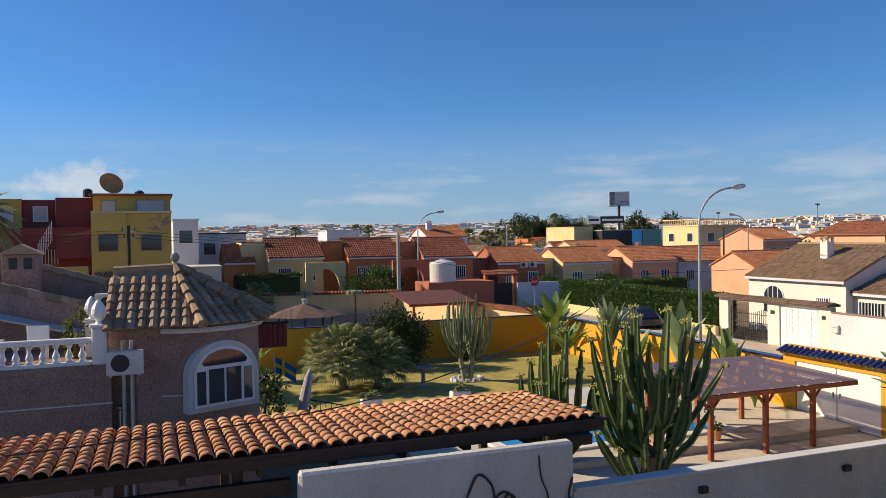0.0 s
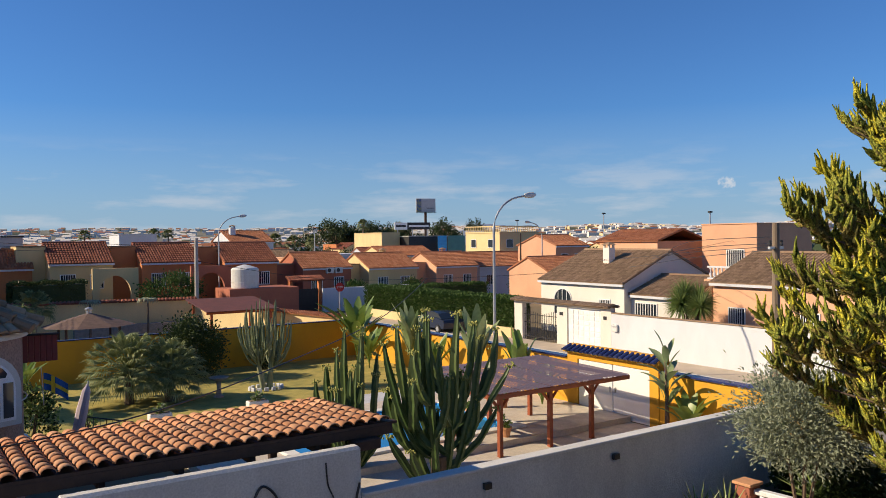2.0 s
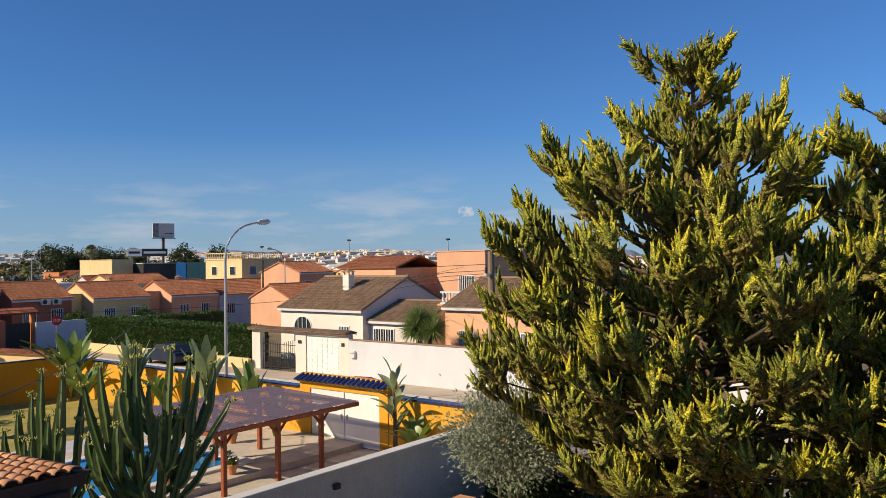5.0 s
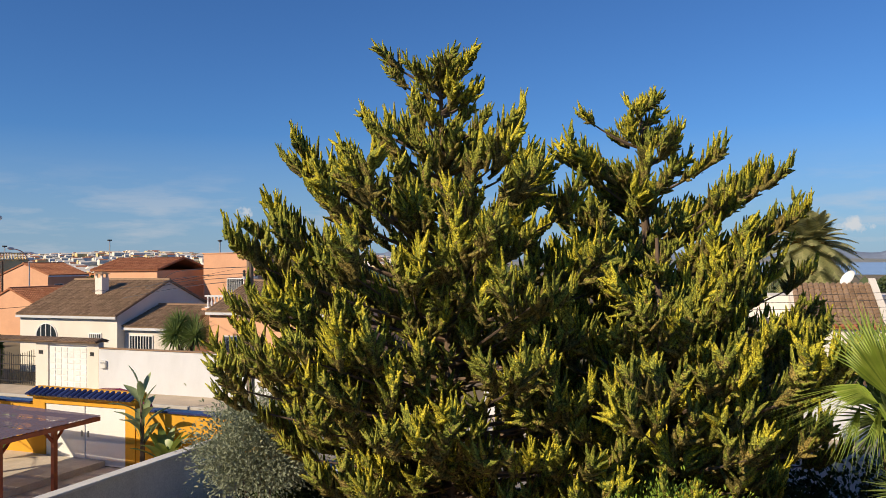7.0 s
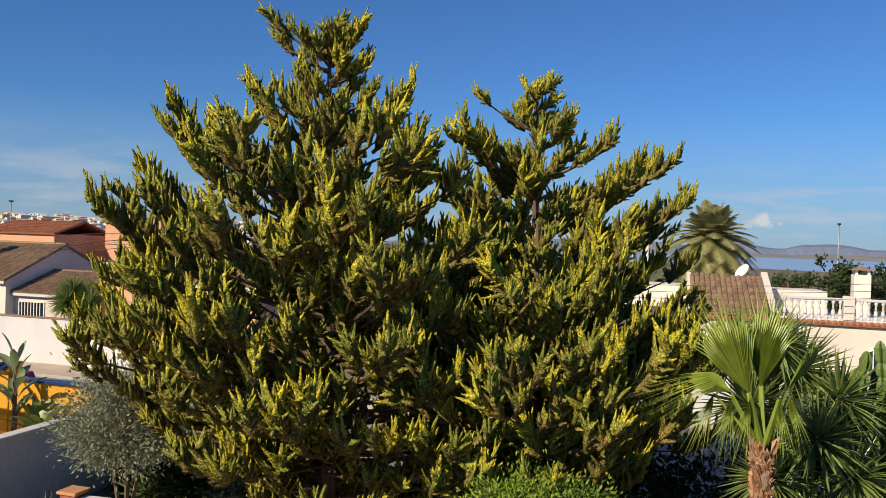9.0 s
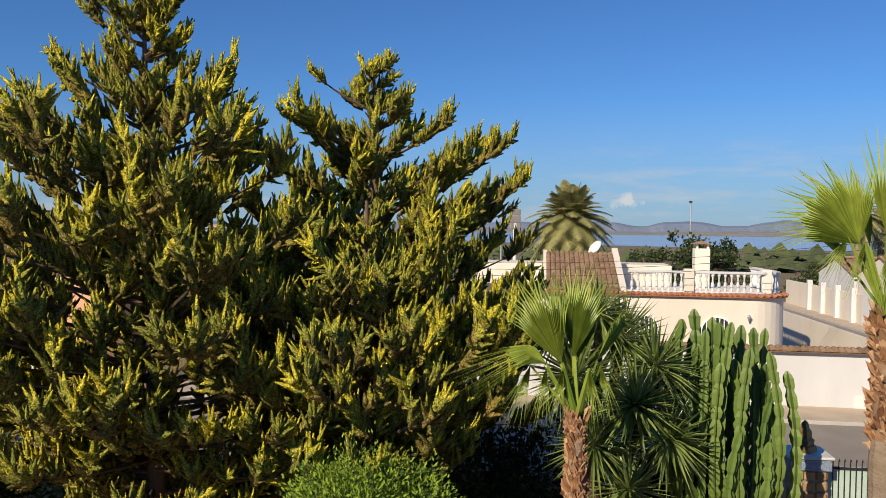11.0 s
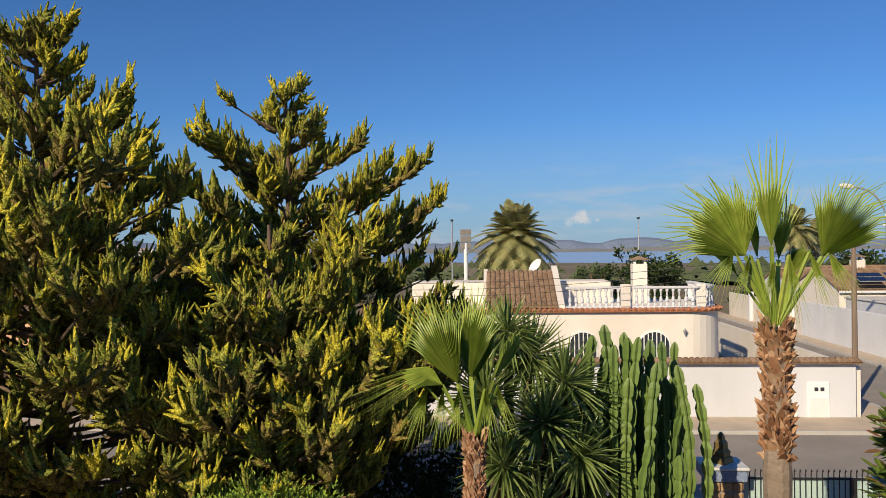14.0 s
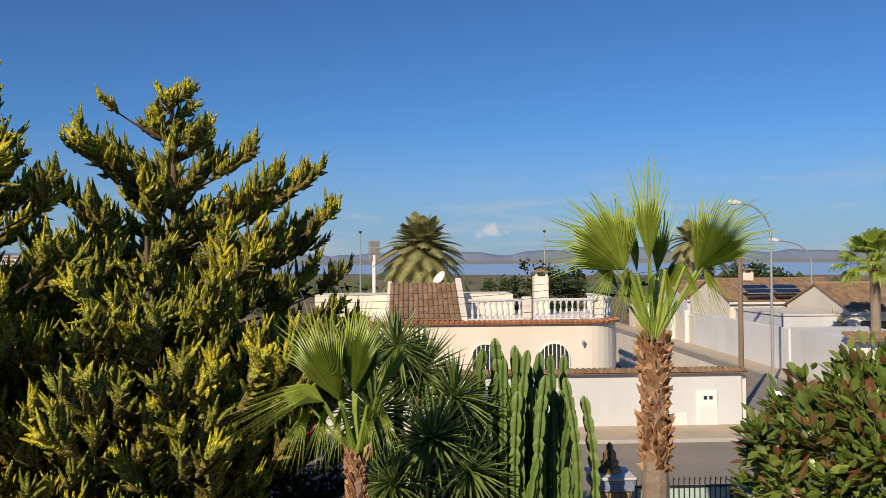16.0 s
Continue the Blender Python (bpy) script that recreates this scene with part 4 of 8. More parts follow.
rng = random.Random(27)
arms = []
for k in range(40):
    a = k * 2.399
    q = math.sqrt((k + 0.6) / 40)
    top = (math.cos(a) * 1.28 * q, math.sin(a) * 0.9 * q, 4.0 - 1.15 * q * q + rng.uniform(-0.4, 0.2))
    f = rng.uniform(0.1, 0.6)
    side = -0.22 if top[0] < 0 else 0.22
    arms.append(((side + top[0] * 0.15, top[1] * 0.1, 0.9 + f), (top[0] * 1.0, top[1], 1.3 + f), top))
tree_cactus = candelabra("tree_cactus", "pale branching tree cactus on two trunks", at(13.1, 33.2, 0.03), arms, M_CACTUS_PALE, 0.055, False, 4,
           ([(-0.1, 0, -0.05), (-0.28, 0.05, 0.9), (-0.4, 0, 1.7)], [0.15, 0.12, 0.1], 8))
bm = bmesh.new()
tube(bm, [(0.15, 0, -0.05), (0.22, 0, 0.9), (0.3, 0, 1.7)], [0.16, 0.13, 0.1], 8)
part("trunk", bm, M_CACTUS_PALE, tree_cactus)
ring_ = thing("planting_ring", "ring of white edging stones round the cactus", "edging", at(13.1, 33.2, 0.03))
for k in range(14):
    a = 2 * math.pi * k / 14
    part("stone", cubed(-0.1, 0.1, -0.05, 0.05, 0, 0.16, 0.015, m=pose(math.cos(a) * 0.75, math.sin(a) * 0.5, 0, 0, 0, math.degrees(a) + 90)), M_WHITE, ring_)


def paddle_plant(name, label, m, leaves, mat, seed, stem=0.0):
    """A banana-like plant; each leaf is a long paddle on a stalk."""
    rng = random.Random(seed)
    p = thing(name, label, "plant", m)
    for k, (dx, dy, h, ln, lean) in enumerate(leaves):
        d = Vector((dx, dy, 0))
        d = d.normalized() if d.length else Vector((1, 0, 0))
        side = Vector((-d.y, d.x, 0))
        pts = []
        base = Vector((0, 0, stem * (0.25 + 0.75 * k / len(leaves))))
        for j in range(9):
            t = j / 8
            pts.append(base + d * (lean * t * t * (h + ln)) + Vector((0, 0, (h + ln) * (t - 0.42 * lean * t * t))))
        V, F = [], []
        for j in range(9):
            w = 0.025 if j < 4 else ln * 0.15 * math.sin(math.pi * min(0.97, 0.12 + (j - 3.4) / 5.4)) ** 0.75
            jag = rng.uniform(0.85, 1.0)
            V += [pts[j] - side * w * jag + Vector((0, 0, 0.3 * w)), pts[j] - Vector((0, 0, 0.01)), pts[j] + side * w * jag + Vector((0, 0, 0.3 * w))]
        for j in range(8):
            i = j * 3
            F += [(i, i + 1, i + 4, i + 3), (i + 1, i + 2, i + 5, i + 4)]
        raw("leaf", V, F, mat, p, smooth=True)
    if stem:
        part("stem", tubed([(0, 0, -0.05), (0.03, 0, stem * 0.5), (0, 0.03, stem + 0.1)], [0.09, 0.07, 0.04], 7), M_TRUNK, p)
    return p


def paddles(rng, n, h, ln, lean):
    return [(math.cos(k * 2.4), math.sin(k * 2.4), h * rng.uniform(0.6, 1.05), ln * rng.uniform(0.8, 1.15), lean * rng.uniform(0.3, 1.2)) for k in range(n)]


rng = random.Random(31)
for u, v, n, h, ln, lean, mat in ((20.3, 38.2, 13, 1.4, 1.5, 0.55, M_BANANA), (19.6, 35.5, 9, 0.7, 1.1, 0.6, M_BANANA), (20.6, 33.0, 9, 1.5, 1.3, 0.3, M_BANANA_PALE),
                                  (20.5, 30.6, 8, 0.7, 1.1, 0.5, M_BANANA), (20.6, 27.6, 9, 1.5, 1.3, 0.3, M_BANANA_PALE), (20.4, 24.4, 7, 1.2, 1.1, 0.25, M_BANANA),
                                  (20.2, 22.8, 9, 0.5, 1.0, 0.6, M_BANANA), (20.6, 17.1, 4, 2.1, 1.45, 0.4, M_BANANA_PALE), (20.8, 16.4, 7, 0.5, 0.9, 0.6, M_BANANA)):
    paddle_plant("strelitzia", "broad-leaved strelitzia against the yellow wall" if n > 4 else "tall strelitzia with large torn paddle leaves", at(u, v), paddles(rng, n + 6, h * 1.35, ln * 1.35, lean * 1.0) if n > 4 else paddles(rng, 15, 0.45, 1.0, 0.75), mat, int(u * 10 + v), 0.0 if n > 4 else 2.4)


def bush(name, label, m, size, n, leaf, mats, seed, category="bush", hollow=0.55, trunk=True, dome=1.0, lift=0.0, broad=False, slim=0.3):
    """A crown of many small leaves in clumps round an uneven body."""
    rng = np.random.RandomState(seed)
    b = thing(name, label, category, m)
    if trunk:
        for k in range(4):
            bm = bmesh.new()
            a = k * 1.7 + seed
            tube(bm, [(0, 0, -0.03), (math.cos(a) * size[0] * 0.25, math.sin(a) * size[1] * 0.25, size[2] * 0.5 + lift), (math.cos(a) * size[0] * 0.5, math.sin(a) * size[1] * 0.5, size[2] * 1.2 + lift)], [0.05, 0.035, 0.012], 6)
            part("stem", bm, M_TRUNK, b)
    clumps = rng.normal(size=(max(8, n // (22 if broad else 60)), 3))
    clumps /= np.linalg.norm(clumps, axis=1)[:, None]
    clumps *= (hollow + (1 - hollow) * rng.rand(len(clumps), 1)) * rng.uniform(0.85, 1.12, (len(clumps), 1))
    clumps[:, 2] = np.sign(clumps[:, 2]) * np.abs(clumps[:, 2]) ** dome
    heart = clumps[rng.randint(len(clumps), size=n)]
    off = rng.normal(size=(n, 3))
    c = heart + off * (0.035 if broad else (0.17 if dome == 1.0 else 0.1))
    centre = c * np.array(size) + np.array([0, 0, size[2] * 1.02 + lift])
    centre[:, 2] = np.maximum(centre[:, 2], 0.05)
    d = (heart * 0.7 + off * 0.75 + np.array([0, 0, 0.15])) if broad else c + rng.normal(size=(n, 3)) * 0.7 + np.array([0, 0, 0.25])
    d /= np.linalg.norm(d, axis=1)[:, None]
    s = np.cross(d, rng.normal(size=(n, 3)))
    s /= np.linalg.norm(s, axis=1)[:, None]
    up = np.cross(s, d)
    ln = leaf * rng.uniform(0.7, 1.3, (n, 1))
    w = ln * slim
    V = np.stack([centre, centre + d * ln * 0.5 + s * w + up * w * 0.4, centre + d * ln * 0.5 - up * w * 0.1, centre + d * ln * 0.5 - s * w + up * w * 0.4, centre + d * ln], 1).reshape(-1, 3)
    i = np.arange(n)[:, None] * 5
    F = np.concatenate([i + np.array([[0, 1, 2]]), i + np.array([[0, 2, 3]]), i + np.array([[2, 1, 4]]), i + np.array([[2, 4, 3]])], 1).reshape(-1, 3)
    if broad:
        s = np.cross(d, np.array([0.0, 0.0, 1.0]) + rng.normal(size=(n, 3)) * 0.35)
        s /= np.linalg.norm(s, axis=1)[:, None]
        up = np.cross(s, d)
        w = ln * 0.21
        q, sag = ln * d, -0.12 * ln * np.array([[0, 0, 1.0]])
        V = np.stack([centre, centre + q * 0.35 - up * w * 0.25, centre + q * 0.35 + s * w, centre + q * 0.35 - s * w,
                      centre + q * 0.72 - up * w * 0.2 + sag * 0.4, centre + q * 0.72 + s * w * 0.85 + sag * 0.4, centre + q * 0.72 - s * w * 0.85 + sag * 0.4, centre + q + sag], 1).reshape(-1, 3)
        i = np.arange(n)[:, None] * 8
        F = np.concatenate([i + np.array([f]) for f in ((0, 1, 2), (0, 3, 1), (1, 4, 5), (1, 5, 2), (1, 3, 6), (1, 6, 4), (4, 7, 5), (4, 6, 7))], 1).reshape(-1, 3)
    slots = rng.randint(len(mats), size=n).repeat(8 if broad else 4).astype(np.int32) if len(mats) > 1 else None
    raw("foliage", V.tolist(), F.tolist(), mats, b, "", slots)
    return b


bush("olive_shrub", "grey-green feathery shrub against the garden wall", at(15.9, 9.5), (1.3, 1.4, 1.05), 19000, 0.095, [M_OLIVE], 5, hollow=0.35, lift=1.6, slim=0.2)
bush("orange_tree", "dense dark green bush in front of the yellow wall", at(11.2, 37.9), (1.5, 1.2, 1.45), 9000, 0.13, [M_DARKLEAF], 6)
bush("shrub", "low dark shrub behind the tree cactus", at(15.1, 38.8), (0.7, 0.6, 0.8), 1800, 0.12, [M_DARKLEAF], 7)
bush("rubber_tree", "large glossy rubber tree with reddish young leaves", at(9.75, -8.25), (1.5, 1.5, 2.72), 21000, 0.175, [M_RUBBER] * 4 + [M_RUBBER_RED], 8, "tree", 0.8, True, 0.45, broad=True)
bush("cypress_shrub", "bright green clipped feathery conifer", at(13.1, 0.2), (1.0, 1.3, 1.56), 24000, 0.075, [M_HEDGE, M_LIME, M_LIME, M_LIME], 9, hollow=0.75, dome=0.5, slim=0.2)
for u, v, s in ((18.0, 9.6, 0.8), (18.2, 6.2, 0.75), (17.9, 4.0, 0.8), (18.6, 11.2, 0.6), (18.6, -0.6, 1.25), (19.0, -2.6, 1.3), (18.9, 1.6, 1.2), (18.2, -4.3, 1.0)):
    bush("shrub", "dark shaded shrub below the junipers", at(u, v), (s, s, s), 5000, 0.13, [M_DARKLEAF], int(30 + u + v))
for u, v, s in ((7.4, 33.6, 1.08), (8.9, 33.2, 0.92)):
    rng = random.Random(int(s * 40))
    p = thing("dwarf_fan_palm", "bushy dwarf fan palm spreading over the lawn", "palm tree", at(u, v, 0.03))
    for k in range(95):
        el = math.asin(1 - 1.45 * (k + 0.5) / 95)
        az = k * 2.399
        d = Vector((math.cos(az) * math.cos(el), math.sin(az) * math.cos(el), math.sin(el)))
        V, F = [], []
        foot = Vector((0, 0, 1.2 * s))
        fan_leaf(V, F, foot + d * s * rng.uniform(0.95, 1.35), d, 0.66 * s, 2.6, 14, 0.5, stalk=foot, split=0.45)
        raw("frond", V, F, M_FANDARK, p)
    part("trunk", tubed([(0, 0, -0.05), (0, 0, 1.25 * s)], [0.2, 0.16], 9), M_TRUNK, p)

# ---- roofs of half-round tiles ----
def barrel_lists(V, F, o, a, b, n, rows, r=0.1, seg=3, lift=0.03, lip=True):
    """Half-round tiles on a slope: o its lower corner, a along the eave, b up the slope."""
    o, a, b = Vector(o), Vector(a), Vector(b)
    nrm = a.cross(b).normalized()
    if nrm.z < 0:
        nrm.negate()
    ua = a.normalized()
    for c in range(n):
        for w in range(rows):
            p0 = o + a * ((c + 0.5) / n) + b * (w / rows) + nrm * lift
            p1 = o + a * ((c + 0.5) / n) + b * ((w + 1.12) / rows if w < rows - 1 else 1.0)
            i = len(V)
            for p, q in ((p0, 1.0), (p1, 0.84)):
                for k in range(seg + 1):
                    t = math.pi * k / seg
                    V.append(p - ua * math.cos(t) * r * q + nrm * math.sin(t) * r * 0.75 * q)
            for k in range(seg):
                F.append((i + k, i + k + 1, i + seg + 2 + k, i + seg + 1 + k))
            if lip:
                F.append(tuple(i + k for k in range(seg, -1, -1)))


def slab_lists(V, F, o, a, b, thick=0.08):
    o, a, b = Vector(o), Vector(a), Vector(b)
    nrm = a.cross(b).normalized()
    if nrm.z < 0:
        nrm.negate()
    i = len(V)
    for p in (o, o + a, o + a + b, o + b):
        V.append(p)
    for p in (o, o + a, o + a + b, o + b):
        V.append(p - nrm * thick)
    F += [(i, i + 1, i + 2, i + 3), (i + 7, i + 6, i + 5, i + 4)]
    for k in range(4):
        j = (k + 1) % 4
        F.append((i + k, i + 4 + k, i + 4 + j, i + j))


def tiled_slope(name, parent, o, a, b, mat, pitch=0.22, course=0.38, label="", seg=3):
    V, F = [], []
    n = max(3, int(Vector(a).length / pitch))
    rows = max(2, int(Vector(b).length / course))
    slab_lists(V, F, o, a, b)
    barrel_lists(V, F, o, a, b, n, rows, Vector(a).length / n * 0.46, seg)
    ob = raw(name, V, F, mat, parent, label)
    return ob


def window(parent, x, y, z, w, h, face="front", bars=0, frame_mat=None, arch=False, pane_mat=None, name="window"):
    """A framed window on a wall that looks to -y (front) or -x (side); x, y, z is its lower middle."""
    turn = Matrix.Translation((x, y, z)) @ (Matrix() if face == "front" else Matrix.Rotation(math.radians(-90), 4, "Z"))
    t = 0.06

    def outline(wd, ht, lo):
        if not arch:
            return [(-wd / 2, lo), (wd / 2, lo), (wd / 2, ht), (-wd / 2, ht)]
        rise = wd / 2 * 0.9
        return [(-wd / 2, lo), (wd / 2, lo)] + [(wd / 2 * math.cos(math.pi * k / 10), ht - rise + rise * math.sin(math.pi * k / 10)) for k in range(11)]
    outer, inner = outline(w + 2 * t, h + t, -t), outline(w, h, 0.0)
    bm = bmesh.new()
    for yy in (-0.04, 0.02):
        for ring in (outer, inner):
            for px, pz in ring:
                bm.verts.new((px, yy, pz))
    bm.verts.ensure_lookup_table()
    n = len(outer)
    for k in range(n):
        j = (k + 1) % n
        vv = bm.verts
        bm.faces.new((vv[k], vv[j], vv[n + j], vv[n + k]))
        bm.faces.new((vv[k], vv[2 * n + k], vv[2 * n + j], vv[j]))
        bm.faces.new((vv[n + j], vv[3 * n + j], vv[3 * n + k], vv[n + k]))
    bm.transform(turn)
    fr = part(name, bm, frame_mat or M_PVC, parent)
    bm = bmesh.new()
    prism(bm, inner, 0.0, 0.015)
    bm.transform(turn)
    part("pane", bm, pane_mat or M_GLASS, fr)
    for k in range(bars):
        px = -w / 2 + w * (k + 1) / (bars + 1)
        top = h if not arch else h - w / 2 * 0.9 * (1 - math.sqrt(max(0, 1 - (2 * px / w) ** 2)))
        part("bar", cubed(px - 0.022, px + 0.022, -0.075, -0.045, 0, top, m=turn), M_WHITEPAINT, fr)
    return fr


def chimney(parent, x, y, z0, z1, w, mat):
    c = part("chimney", cubed(x - w / 2, x + w / 2, y - w / 2, y + w / 2, z0, z1 - 0.3, 0.015), mat, parent)
    bm = bmesh.new()
    for sx in (-1, 1):
        for sy in (-1, 1):
            box(bm, x + sx * w * 0.36 - 0.06, x + sx * w * 0.36 + 0.06, y + sy * w * 0.36 - 0.06, y + sy * w * 0.36 + 0.06, z1 - 0.3, z1 - 0.08)
    part("chimney_vent", bm, mat, c)
    bm = bmesh.new()
    a = w * 0.68
    vs = [bm.verts.new((x + p * a, y + q * a, z1 - 0.08)) for p, q in ((-1, -1), (1, -1), (1, 1), (-1, 1))]
    top = bm.verts.new((x, y, z1 + 0.12))
    for k in range(4):
        bm.faces.new((vs[k], vs[(k + 1) % 4], top))
    bm.faces.new(list(reversed(vs)))
    part("chimney_cap", bm, M_TILE_BROWN, c)


def gable_house(name, label, m, w, d, eave, ridge, wall, roof, wins=(), side=(), chim=(), group="", trim=None, over=0.25):
    """A house with its ridge along x; local x 0..w, y 0..d, its front looks to -y."""
    h = thing(name, label, "house", m, group)
    bm = bmesh.new()
    pent = [(0, -0.1), (d, -0.1), (d, eave), (d / 2, ridge), (0, eave)]
    a = [bm.verts.new((0, y, z)) for y, z in pent]
    b = [bm.verts.new((w, y, z)) for y, z in pent]
    bm.faces.new(a)
    bm.faces.new(list(reversed(b)))
    for k in range(5):
        j = (k + 1) % 5
        bm.faces.new((a[j], a[k], b[k], b[j]))
    bmesh.ops.recalc_face_normals(bm, faces=bm.faces)
    part("wall", bm, wall, h)
    slope = (ridge - eave) / (d / 2)
    tiled_slope("roof", h, (-0.12, -over, eave - over * slope + 0.1), (w + 0.24, 0, 0), (0, d / 2 + over, (d / 2 + over) * slope), roof)
    tiled_slope("roof", h, (w + 0.12, d + over, eave - over * slope + 0.1), (-w - 0.24, 0, 0), (0, -d / 2 - over, (d / 2 + over) * slope), roof)
    part("ridge_tile", tubed([(-0.12, d / 2, ridge + 0.13), (w + 0.12, d / 2, ridge + 0.13)], 0.1, 8), roof, h)
    part("fascia", cubed(-0.1, w + 0.1, -over - 0.02, -over + 0.04, eave - over * slope - 0.10, eave - over * slope + 0.05), trim or M_WHITE, h)
    for x, z, ww, hh, bars, arch in wins:
        window(h, x, -0.02, z, ww, hh, "front", bars, arch=arch, pane_mat=M_SHUTTER if bars < 0 else None)
    for y, z, ww, hh, bars, arch in side:
        window(h, -0.02, y, z, ww, hh, "side", bars, arch=arch)
    for x, y, z0, z1, cw in chim:
        chimney(h, x, y, z0, z1, cw, wall)
    return h


def air_unit(m, label="white outdoor air conditioner on the house wall"):
    ac = thing("air_conditioner", label, "air conditioner", m)
    part("casing", cubed(-0.4, 0.4, -0.28, 0.0, 0, 0.55, 0.015), M_AC, ac)
    bm = lathed([(0.2, -0.005), (0.2, 0.012), (0.16, 0.012)], 18)
    bm.transform(Matrix.Translation((-0.1, -0.28, 0.28)) @ Matrix.Rotation(math.radians(90), 4, "X"))
    part("fan_grille", bm, M_DARK, ac)
    for x in (-0.3, 0.3):
        part("bracket", cubed(x - 0.02, x + 0.02, -0.27, 0.02, -0.04, 0.0), M_METAL, ac)
    return ac


# row of small houses beyond the side street
row = [("h1", 9.6, 4.9, 5.10, 6.55, M_CREAM, M_TILE_RED), ("h2", 16.9, 5.0, 5.0, 6.45, M_ORANGE, M_TILE_RED), ("h3", 24.3, 5.1, 4.85, 6.4, M_ORANGE, M_TILE_RED),
       ("h4", 32.1, 5.3, 4.05, 5.3, M_BRICKRED, M_TILE_ORANGE), ("h5", 39.5, 5.9, 3.85, 5.1, M_CREAM, M_TILE_ORANGE), ("h6", 47.9, 5.6, 3.8, 5.05, M_PEACH, M_TILE_ORANGE)]
tints = {"h1": "cream", "h2": "orange", "h3": "orange", "h4": "reddish brown", "h5": "pale yellow", "h6": "peach"}
for key, u, w, ev, rd, wall, roof in row:
    wins = [(w * 0.28, ev - 2.3, 1.1, 1.15, 5, False), (w * 0.74, ev - 2.3, 1.0, 1.15, 4, False)]
    hs = gable_house("row_house", tints[key] + " row house under a tiled pitched roof", at(u, 71.5), w, 6.5, ev - 0.15, rd, wall, roof, wins, [(3.2, ev - 2.2, 0.7, 0.8, 2, False)],
                     [(w * 0.8, 5.4, rd - 1.2, rd + 0.5, 0.6)] if key in ("h5", "h6") else [], "row of small houses")
    part("side_block", cubed(-2.2, -0.02, 2.0, 6.3, -0.1, ev + (1.25 if key in ("h1", "h2", "h3") else 0.2), 0.02), wall, hs)
    part("side_block_coping", cubed(-2.25, -0.02, 1.95, 6.35, ev + (1.25 if key in ("h1", "h2", "h3") else 0.2), ev + (1.33 if key in ("h1", "h2", "h3") else 0.28), 0.01), M_TILE_BROWN, hs)
for u in (33.9, 34.9):
    air_unit(at(u + 1.0, 71.45, 3.35), "white outdoor air conditioner high on the red house")
# arches in front of the row
for u0, wall, tint in ((12.4, M_CREAM, "cream"), (20.4, M_BRICKRED, "red brown")):
    bm = bmesh.new()
    poly = [(0, 0), (0.5, 0), (0.5, 2.0)] + [(1.75 + 1.25 * math.cos(math.pi - math.pi * k / 12), 2.0 + 1.25 * math.sin(math.pi * k / 12)) for k in range(1, 12)] + [(3.0, 2.0), (3.0, 0), (3.6, 0), (3.6, 3.75), (0, 3.75)]
    prism(bm, poly, 0, 0.35)
    bmesh.ops.recalc_face_normals(bm, faces=bm.faces)
    bm.transform(Matrix.Diagonal((1.0, 1.0, 1.2, 1.0)))
    solid("porch_arch", bm, wall, at(u0, 68.9), tint + " rendered porch arch before the row houses", "arch")
tank = thing("water_tank", "large white plastic water tank on a brick base", "water tank", at(24.0, 65.5, 2.6))
part("barrel", lathed([(1.15, 0), (1.17, 0.05), (1.17, 0.5), (1.19, 0.53), (1.17, 0.56), (1.17, 1.1), (1.19, 1.13), (1.17, 1.16), (1.17, 1.62), (1.05, 1.75)], 28), M_AC, tank)
part("lid", lathed([(1.0, 1.75), (0.5, 1.92), (0.2, 1.98), (0.18, 2.02)], 28), M_AC, tank)
solid("tank_base", cubed(22.2, 28.4, 64.2, 68.0, 0, 2.6), M_BRICKRED, GRID, "rough red brick yard block under the tank", "brick wall")
solid("wall_row_front", cubed(31.6, 41.0, 66.0, 66.25, 0, 2.2), M_WHITE, GRID, "dirty white street wall before the red house", "wall", "structure")
gateb = thing("street_gate", "dark metal yard gate under a small tiled canopy", "gate", at(28.6, 66.4))
part("gate_panel", cubed(0.2, 2.7, 0, 0.08, 0.1, 2.2), M_DARK, gateb)
part("gate_post", cubed(-0.15, 0.15, -0.1, 0.3, 0, 3.0), M_ORANGE, gateb)
part("gate_post", cubed(2.75, 3.0, -0.1, 0.3, 0, 3.0), M_ORANGE, gateb)
tiled_slope("canopy", gateb, (-0.3, -0.5, 3.0), (3.5, 0, 0), (0, 1.0, 0.4), M_TILE_RED)

# neighbour's garden behind the yellow wall
M_STONE = surf("grey rubble stone", (0.33, 0.30, 0.26), (0.22, 0.20, 0.18), 0.18, 0.95, 0.9, 9)


def capped_wall(name, label, p0, p1, h, wall, roof, wid=0.3):
    """A garden wall from p0 to p1 in the grid, with a double-sided tile coping."""
    p0, p1 = Vector((*p0, 0)), Vector((*p1, 0))
    ln = (p1 - p0).length
    m = GRID @ Matrix.Translation(p0) @ Matrix.Rotation(math.atan2(p1.y - p0.y, p1.x - p0.x), 4, "Z")
    t = thing(name, label, "garden wall", m, kind="structure")
    part("wall", cubed(0, ln, -wid / 2, wid / 2, -0.1, h), wall, t)
    V, F = [], []
    n = int(ln / 0.24)
    for s in (-1, 1):
        slab_lists(V, F, (0, s * (wid / 2 + 0.2), h), (ln, 0, 0), (0, -s * (wid / 2 + 0.2), 0.16), 0.03)
        barrel_lists(V, F, (0, s * (wid / 2 + 0.22), h + 0.01), (ln, 0, 0), (0, -s * (wid / 2 + 0.2), 0.16), n, 1, 0.1)
    tagged(raw("coping", V, F, roof, t), kind="stuff")
    return t


